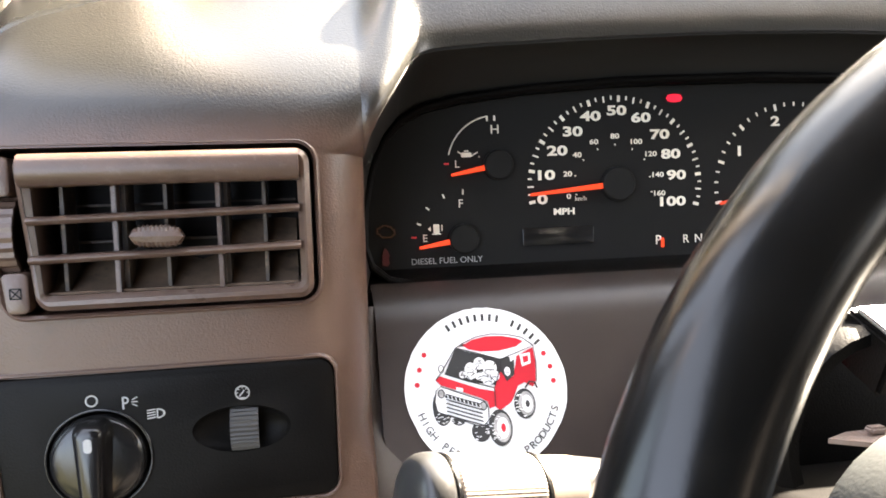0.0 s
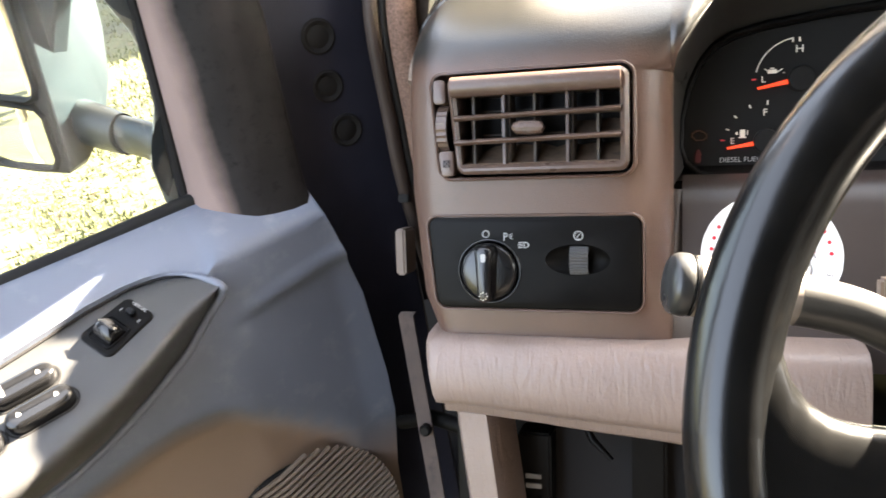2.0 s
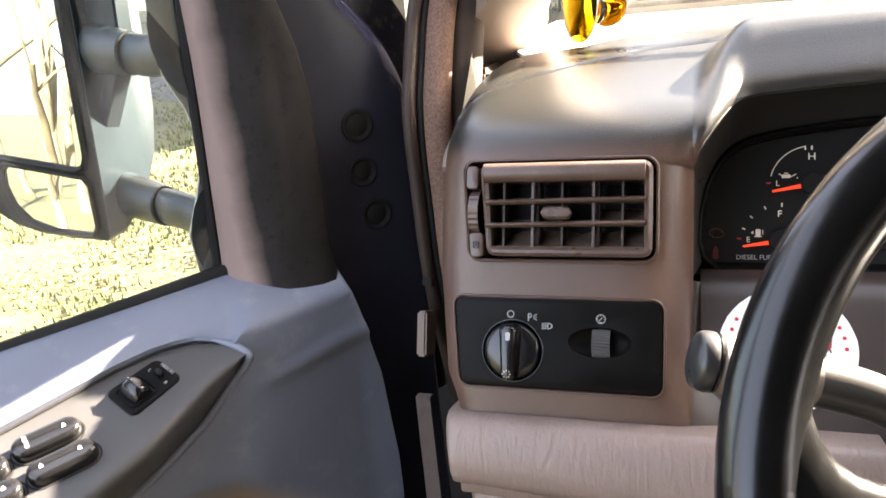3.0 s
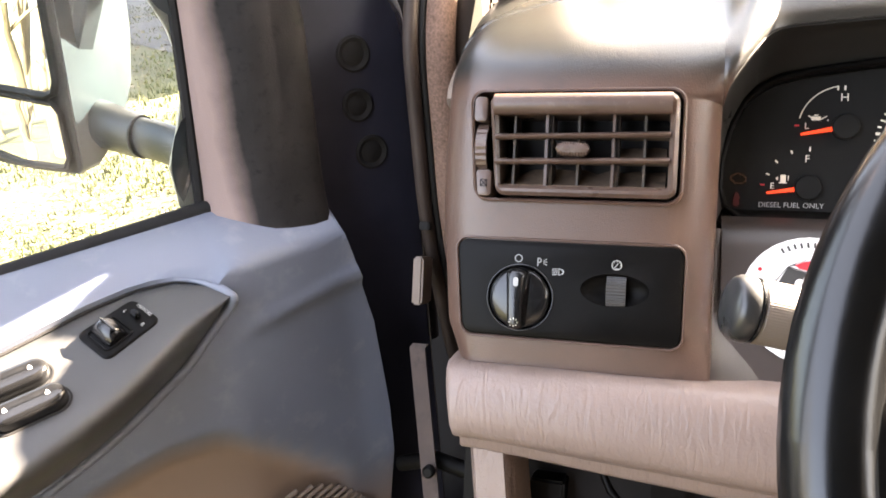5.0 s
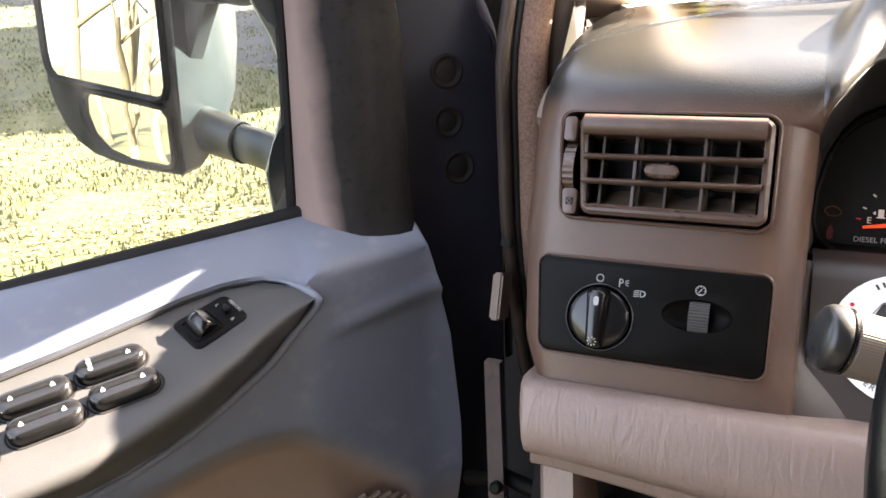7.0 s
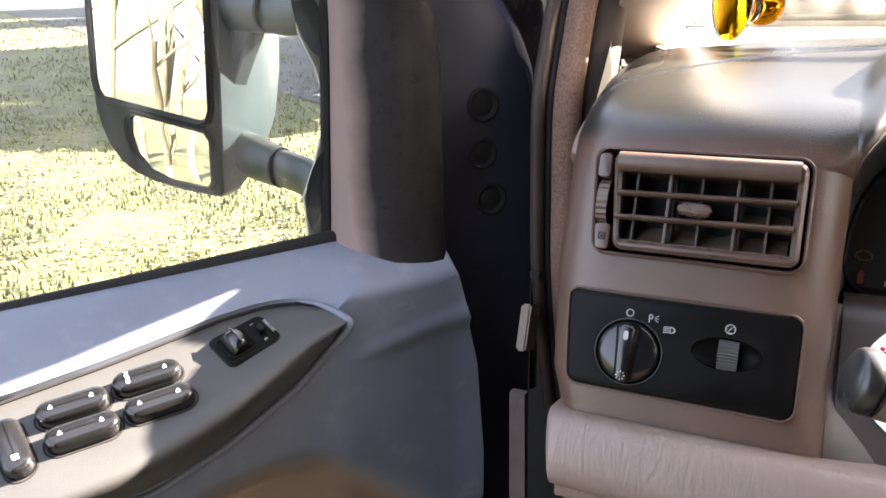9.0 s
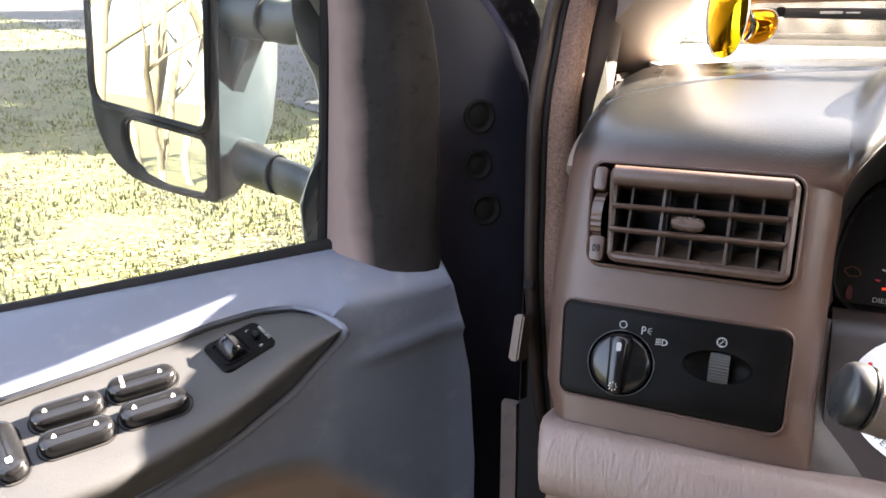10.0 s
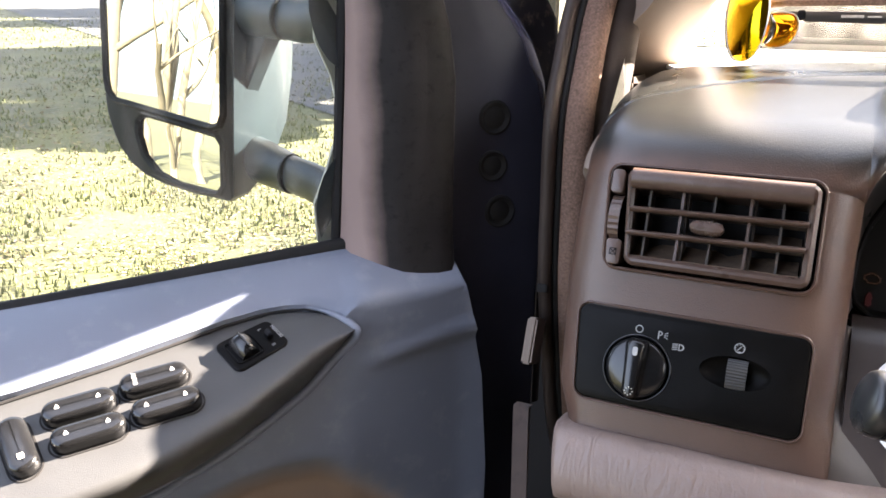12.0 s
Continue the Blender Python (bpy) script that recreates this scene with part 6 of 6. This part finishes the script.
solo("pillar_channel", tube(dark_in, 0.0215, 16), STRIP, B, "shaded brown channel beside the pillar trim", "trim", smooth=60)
pil = []
for i in range(11):
    v = -0.10 + 0.52 * i / 10
    lft = Vector((-0.08 + 0.012 + 0.022 * min(1.0, max(0.0, (v - 0.03) / 0.04)) - 0.36 * max(0.0, 0.1 - v) + 0.46 * v - 0.3 * max(0.0, v - 0.07) ** 1.3, 0.2 - 0.635 * v, 1.475 + v))
    rgt = Vector((-0.047 + 0.50 * v - 0.3 * max(0.0, v - 0.07) ** 1.3, 0.4 - 0.87 * v, 1.474 + v))
    row = []
    for k in range(9):
        u = k / 8
        row.append(lft.lerp(rgt, u) + Vector((0.010, -0.012, 0)) * math.sin(math.pi * min(1.0, u * 0.95 + 0.02)) ** 0.8 * (1.0 if u < 0.97 else 0.0))
    # hidden returns at both edges, added to stop sun leaks
    row = [row[0] + Vector((-0.06, 0.07, 0.0)), row[0] + Vector((-0.014, 0.016, 0.0))] + row
    pil.append([Vector((0.105, -0.52, 1.525)) + (p - Vector((0.105, -0.52, 1.525))) * (1.068 - 0.168 * max(0, k - 2) / 8) for k, p in enumerate(row)])
    pil[-1].append(pil[-1][-1] + (pil[-1][-1] - Vector((0.105, -0.52, 1.525))).normalized() * 0.09)
solo("windshield_pillar_trim", thick(sheet(pil), 0.004), PILLAR, Matrix.Identity(4), "beige plastic windshield pillar trim", "pillar trim", smooth=70)
# unseen pillar body, placed to shape the sun on the door
solo("unseen_cowl_pillar", loft([[(x0, y0, z), (x1, y0, z), (x1, y1, z), (x0, y1, z)] for z, x0, x1, y0, y1 in ((0.6, -0.17, -0.1, 0.36, 0.5), (1.2, -0.17, -0.1, 0.36, 0.5), (1.42, -0.165, -0.06, 0.33, 0.44), (1.5, -0.155, -0.032, 0.31, 0.42), (1.75, -0.11, 0.0, 0.17, 0.28))]), STRIP, Matrix.Identity(4), "unseen dark body pillar added behind the seal to block sun", "body pillar")
jamb = thing("door_jamb", B, "black door jamb with pale metal tabs", "door jamb")
part("jamb_panel", box(-0.3, 0.42, -0.8, -0.03, 0.44, 0.35), VOID, jamb, "dark jamb panel")
part("tab", box(-0.123, 0.118, -0.052, -0.113, 0.15, -0.007, 0.002), PILLAR, jamb, "pale metal tab")
part("tab", box(-0.122, 0.128, 0.018, -0.112, 0.15, 0.026, 0.001), RUBBER, jamb, "small clip")
part("tab", box(-0.122, 0.128, 0.045, -0.112, 0.15, 0.068, 0.001), RUBBER, jamb, "grey clip")
part("strip", thick(sheet([[Vector((x + k, 0.122, z)) for x in (-0.123, -0.108)] for z, k in ((-0.088, 0.003), (-0.092, 0.0), (-0.12, 0.004), (-0.175, 0.012), (-0.3, 0.03))]), 0.003), BROWNSTRIP, jamb, "brown strip along the jamb")
part("check_bolt", lathe([(0.006, 0), (0.006, 0.012), (0.004, 0.014), (0.0005, 0.014)], Matrix.Translation((-0.098, 0.125, -0.205)) @ pose(0, 0, 0, 90), 12), BLACK, jamb)
part("check_arm", tube([(-0.14, 0.16, -0.215), (-0.1, 0.14, -0.2), (-0.06, 0.13, -0.205)], 0.008, 10), BLACK, jamb, "black door check arm")

# ---- the cab round the camera ----
# walls, header and seats are unseen, sized to hold back stray light
cab = thing("cab_shell", Matrix.Identity(4), "tan-lined truck cab with windshield and side windows, unseen parts added to block light", "cab", kind="structure")
part("roof", box(-0.12, -2.2, 1.98, 1.6, -0.05, 2.02, 0.01), CABIN, cab)
part("unseen_header", box(-0.1, -0.17, 1.885, 1.56, -0.05, 1.98, 0.01), CABIN, cab)
part("rear_wall", cut(box(-0.12, -2.25, 0.5, 1.6, -2.20, 1.98), box(0.25, -2.4, 1.5, 1.25, -2.1, 1.85)), CABIN, cab)
part("rear_side", box(-0.14, -2.2, 0.5, -0.08, -0.98, 1.98, 0.01), CABIN, cab)
part("rear_pillar", box(-0.145, -1.08, 0.5, -0.075, -0.93, 1.98, 0.01), CABIN, cab)
part("right_door", box(1.55, -2.2, 0.5, 1.6, 0.6, 1.46, 0.01), CABIN, cab)
part("right_pillar", box(1.55, -2.2, 1.46, 1.6, -0.75, 1.98, 0.01), CABIN, cab)
part("right_header", box(1.55, -0.75, 1.82, 1.6, 0.0, 1.98, 0.01), CABIN, cab)
part("unseen_front_pillar", loft([[(1.54, y, z), (1.6, y, z), (1.6, y + 0.16, z), (1.54, y + 0.16, z)] for y, z in ((0.54, 1.46), (0.28, 1.65), (-0.02, 1.86), (-0.2, 1.98))]), PILLAR, cab)
part("unseen_quarter", box(1.55, 0.12, 1.46, 1.6, 0.72, 1.62, 0.005), CABIN, cab)
part("floor_pan", box(-0.12, -2.2, 0.5, 1.6, 0.7, 0.55, 0.005), CARPET, cab)
# added panel that closes a gap to the sun
part("unseen_cowl_side", box(-0.118, 0.215, 0.6, -0.058, 0.4, 1.468, 0.006), STRIP, cab, "added dark panel that stops sun between dash and pillar")
part("firewall", box(-0.12, 0.66, 0.5, 1.6, 0.7, 1.40, 0.005), CARPET, cab)
part("bench_seat", box(-0.02, -1.15, 0.8, 1.5, -0.5, 0.98, 0.04), SEATCLOTH, cab)
part("unseen_seat_back", box(-0.02, -1.18, 0.95, 1.5, -0.98, 1.62, 0.04), SEATCLOTH, cab)
part("windshield", thick(sheet([[Vector((x, 0.74 - 0.10 * (x - 0.7) ** 2, 1.47)), Vector((x, 0.35 - 0.09 * (x - 0.7) ** 2, 1.73)), Vector((x, -0.05, 1.985))] for x in (0.0, 0.3, 0.7, 1.1, 1.55)]), 0.005), SCREEN, cab, "clear windshield").visible_shadow = False
part("windshield_band", thick(sheet([[Vector((x, 0.73 - 0.10 * (x - 0.7) ** 2, 1.484)), Vector((x, 0.71 - 0.10 * (x - 0.7) ** 2, 1.4985))] for x in (0.0, 0.3, 0.7, 1.1, 1.55)]), 0.002), BAND, cab, "black printed band at the windshield's foot")

# ---- sunglasses on the dash ----
GM = B @ Matrix.Translation((0.038, 0.138, 0.2535)) @ pose(0, 0, 0, 10, 0, 0)
sg = thing("sunglasses", GM, "sunglasses with yellow mirrored lenses and black frame", "sunglasses")
AMBER = mirrored("yellow_mirror_lens", (0.75, 0.52, 0.012))
ORANGE = mirrored("orange_mirror_lens", (0.85, 0.36, 0.012))
lens_pts = [(v.x, v.z) for v in spline([(x, 0, z) for x, z in [(-0.026, 0.05), (-0.01, 0.053), (0.006, 0.049), (0.012, 0.036), (0.011, 0.018), (0.004, 0.006), (-0.008, 0.002), (-0.02, 0.008), (-0.027, 0.022), (-0.029, 0.038), (-0.026, 0.05)]], 30)][:-1]
for k, (sx_, oy, yaw) in enumerate(((0.0, 0.0, -38), (0.026, 0.012, 6))):
    # the far lens shows smaller, cut square below
    pts = [(1.15 * x + sx_, 1.42 * z) for x, z in lens_pts] if k == 0 else [(sx_ + 0.85 * x, 0.016 + 0.62 * z + 0.1 * (x + 0.01)) for x, z in lens_pts]
    mid = 0.042 if k == 0 else 0.034
    m = Matrix.Translation((sx_, oy, 0)) @ pose(0, 0, 0, 0, 0, yaw) @ Matrix.Translation((-sx_, 0, 0))
    bm = loft([[(sx_ + (x - sx_) * s, -0.008 * (1 - s * s), mid + (z - mid) * s) for x, z in pts] for s in (1.0, 0.85, 0.65, 0.4, 0.15)], False, True)
    bm.transform(m)
    lens = part("lens", thick(bm, 0.0015), AMBER if k == 0 else ORANGE, sg, "yellow mirrored lens" if k == 0 else "orange mirrored lens", smooth=70)
    rim_ = [m @ Vector((x, 0.0, z)) for x, z in pts]
    part("rim", tube(rim_ + rim_[:2], 0.0007, 6), INKW, lens, "bright polished lens edge")
    if k == 0:
        edge_ = [m @ Vector((x - 0.0012, 0.002, z)) for x, z in pts if x < -0.012 and z > 0.004]
        part("side_frame", tube(edge_, 0.0022, 8), GLOSS, sg, "black frame end")
part("nose_piece", tube(spline([(0.012, 0.004, 0.046), (0.0155, 0.003, 0.036), (0.0145, 0.002, 0.026), (0.01, 0.002, 0.019)], 8), [0.002, 0.004, 0.0055, 0.006, 0.006, 0.0055, 0.005, 0.004, 0.002], 8, squash=(0.5, 1)), GLOSS, sg, "dark nose piece")
part("bridge", tube(spline([(0.006, 0.012, 0.056), (0.02, 0.012, 0.058), (0.045, 0.016, 0.0595), (0.2, 0.02, 0.062)], 10), 0.0036, 8), FELT, sg, "brown brow bar")
part("temple", tube(spline([(0.022, 0.016, 0.0468), (0.08, 0.022, 0.0475), (0.14, 0.026, 0.047), (0.2, 0.03, 0.044)], 10), [0.0036, 0.0044, 0.0048, 0.005, 0.0052, 0.0052, 0.0052, 0.0052, 0.0052, 0.0052, 0.005], 8, squash=(0.4, 1.0)), KNOBGREY, sg, "dark grey temple arm")
part("hinge", box(0.034, 0.0135, 0.0425, 0.041, 0.0225, 0.0518, 0.001), GLOSS, sg, "black hinge")
part("temple_mark", box(0.07, 0.0185, 0.0465, 0.088, 0.0195, 0.0488), STICKGREY, sg)
part("temple_mark", box(0.091, 0.0185, 0.0468, 0.102, 0.0195, 0.048), STICKGREY, sg)

# ---- outside ----
def ground_z(x, y):
    s = -0.62 * x + 0.78 * y
    return 0.075 * max(0.0, s - 1.0) - 0.00012 * max(0.0, s - 1.0) ** 2 + 0.05 * noise.noise((x * 0.25, y * 0.25, 0.0)) * min(1.0, max(0.0, abs(s) - 2) / 6)


GRASS = material("dry_lawn", (0.047, 0.046, 0.0125), 0.95, vary=0.5, vary_scale=1.4, wear=(0.108, 0.094, 0.038), wear_amount=0.9, wear_scale=9)
LEAF = material("dead_leaves", (0.14, 0.118, 0.05), 0.7, vary=0.4, vary_scale=3)
LEAF_BROWN = material("brown_leaves", (0.09, 0.064, 0.037), 0.8, vary=0.4, vary_scale=3)
BLADE = material("grass_blades", (0.056, 0.062, 0.014), 0.8, vary=0.4, vary_scale=2)
BARK = material("grey_bark", (0.09, 0.076, 0.052), 0.9, vary=0.3, vary_scale=10, grain=1.0, grain_scale=60)
ROAD = material("pale_drive", (0.024, 0.023, 0.023), 0.9, vary=0.35, vary_scale=0.9, wear=(0.05, 0.042, 0.03), wear_amount=0.6, wear_scale=3)
edges = [-400, -200, -120, -80, -60] + [-45 + 1.5 * i for i in range(61)] + [60, 80, 120, 200, 400]
solo("ground", sheet([[Vector((x, y, ground_z(x, y))) for x in edges] for y in edges]), GRASS, Matrix.Identity(4), "dry winter lawn strewn with pale leaves", "ground", kind="structure", smooth=180)
rd = Vector((-0.897, 0.442, 0))
rp = Vector((0.442, 0.897, 0))
road = [[Vector((-4.96, 6.7, 0)) + rd * a_ + rp * w for a_ in [-14 + 2 * k for k in range(45)]] for w in (0.0, 0.9, 1.8, 2.7, 3.6)]
solo("road", sheet([[Vector((p.x, p.y, ground_z(p.x, p.y) + 0.014)) for p in r] for r in road]), ROAD, Matrix.Identity(4), "pale asphalt drive across the lawn", "road", kind="structure", smooth=180)


def scatter(name, count, near, far, a0, a1, size, mat, label, upright, seed, clump=True):
    rng = np.random.default_rng(seed)
    r = near * (far / near) ** rng.random(count)
    a = np.radians(a0 + (a1 - a0) * rng.random(count))
    x, y = -r * np.sin(a), r * np.cos(a)
    verts, faces = [], []
    turn, tilt, sz = rng.random(count) * 6.283, rng.normal(0, 0.35, count), size * (0.6 + 0.9 * rng.random(count))
    for i in range(count):
        c, s = math.cos(turn[i]), math.sin(turn[i])
        px, py = float(x[i]), float(y[i])
        if clump and rng.random() > 0.55 + 1.5 * noise.noise((px * 1.3, py * 1.3, seed)) + 0.7 * noise.noise((px * 5, py * 5, seed)):
            continue
        pz = ground_z(px, py) + 0.01
        L = float(sz[i]) * (1 + 0.05 * float(r[i]))
        k = len(verts)
        if upright:
            verts += [(px - 0.3 * L * c, py - 0.3 * L * s, pz - 0.01), (px + 0.3 * L * c, py + 0.3 * L * s, pz - 0.01), (px + 0.5 * L * math.sin(tilt[i] * 2) * s, py + 0.5 * L * math.sin(tilt[i] * 2) * c, pz + L)]
            faces.append((k, k + 1, k + 2))
        else:
            h = L * math.sin(tilt[i])
            verts += [(px - L * c, py - L * s, pz), (px + 0.45 * L * s, py - 0.45 * L * c, pz + abs(h) + 0.004), (px + L * c, py + L * s, pz + 0.006), (px - 0.45 * L * s, py + 0.45 * L * c, pz + abs(h) * 0.4)]
            faces.append((k, k + 1, k + 2, k + 3))
    me = bpy.data.meshes.new(name)
    me.from_pydata(verts, [], faces)
    me.materials.append(mat)
    return tagged(new(name, me), label, "leaves" if not upright else "grass", kind="stuff")


scatter("fallen_leaves", 70000, 2.2, 26, -12, 75, 0.0105, LEAF, "pale dead leaves lying on the lawn", False, 3)
scatter("brown_leaves", 42000, 2.2, 24, -12, 75, 0.0125, LEAF_BROWN, "brown curled leaves among the grass", False, 7)
scatter("grass_tufts", 75000, 2.0, 22, 5, 75, 0.019, BLADE, "short dry grass blades on the lawn", True, 4)


def bare_tree(x, y, h, seed, label):
    rng = random.Random(seed)
    m = Matrix.Translation((x, y, ground_z(x, y) - 0.05))
    tree = thing("bare_tree", m, label, "tree", "bare trees round the drive")
    branches, main = [], []

    def grow(p, d, length, r, level, into):
        pts, rad = [p], [r]
        n = 5
        for i in range(n):
            d = (d + Vector((rng.uniform(-0.22, 0.22), rng.uniform(-0.22, 0.22), rng.uniform(-0.05, 0.16)))).normalized()
            p = p + d * length / n
            pts.append(p)
            rad.append(r * (1 - 0.55 * (i + 1) / n))
        into.append(tube(pts, rad, 8 if level < 1 else 5))
        if level < 4:
            for k in range(3 if level else 5):
                i = rng.randint(2, n)
                side = Vector((rng.uniform(-1, 1), rng.uniform(-1, 1), rng.uniform(0.1, 0.8))).normalized()
                grow(pts[i], (d * 0.6 + side).normalized(), length * rng.uniform(0.5, 0.72), rad[i] * rng.uniform(0.5, 0.75), level + 1, branches)

    grow(Vector((0, 0, 0)), Vector((0, 0, 1)), h * 0.42, h * 0.014, 0, main)
    part("trunk", main[0], BARK, tree, "grey-brown trunk", smooth=80)
    part("crown", join(*branches), BARK, tree, "leafless branches", smooth=80)
    return tree


for i, (x, y, h) in enumerate(((-4.9, -2.45, 5.5), (-9.5, -3.3, 7), (-10.5, -6.5, 11), (-14, -6.5, 13))):
    bare_tree(x, y, h, 11 + i, "leafless grey-barked tree standing on the lawn")

NEEDLES = material("evergreen_leaves", (0.045, 0.07, 0.025), 0.7, vary=0.4, vary_scale=3)


def evergreen(x, y, h, seed, wide=0.42):
    rng = random.Random(seed)
    tree = thing("unseen_evergreen", Matrix.Translation((x, y, ground_z(x, y) - 0.05)), "unseen tall evergreen added to shade the lawn and block sky glare", "tree", "evergreens by the drive")
    part("trunk", tube([(0, 0, 0), (0.05, 0, h * 0.5), (0, 0.03, h)], [0.16, 0.1, 0.02], 8), BARK, tree, "brown trunk")
    verts, faces = [], []
    for i in range(14000):
        z = h * (0.32 + 0.68 * rng.random() ** 1.2)
        r = (wide * (h - z) + 0.15) * math.sqrt(rng.random()) * (0.75 + 0.5 * noise.noise((z * 2.2, seed, i % 7)))
        a = rng.uniform(0, 6.283)
        c_ = Vector((r * math.cos(a), r * math.sin(a), z - 0.25 * r))
        u = Vector((rng.uniform(-1, 1), rng.uniform(-1, 1), rng.uniform(-0.6, 0.3))).normalized() * rng.uniform(0.15, 0.32)
        w = u.cross(Vector((rng.uniform(-1, 1), rng.uniform(-1, 1), 1))).normalized() * rng.uniform(0.07, 0.14)
        k = len(verts)
        verts += [c_ - u, c_ + w, c_ + u, c_ - w]
        faces.append((k, k + 1, k + 2, k + 3))
    me = bpy.data.meshes.new("crown")
    me.from_pydata([tuple(v) for v in verts], [], faces)
    me.materials.append(NEEDLES)
    ob = new("crown", me)
    ob.parent = tree


# unseen trees on the sun side, added so their shade falls outside
evergreen(-2.85, 12.6, 8.5, 31)
evergreen(-2.2, 15.0, 11.0, 32)
evergreen(-3.1, 8.1, 6.6, 33, 0.33)
evergreen(-4.4, 13.8, 9.5, 34, 0.36)
evergreen(-7.6, 20.0, 10.5, 35, 0.36)
evergreen(-9.6, 23.0, 12.0, 36, 0.36)
# row out of view ahead, added to cut sky glare on the dash
for i, (x, y, h) in enumerate(((0.8, 19.5, 12.5), (3.2, 20.6, 13.5), (5.6, 19.8, 12.0), (8.0, 21.0, 13.0))):
    evergreen(x, y, h, 41 + i, 0.3)
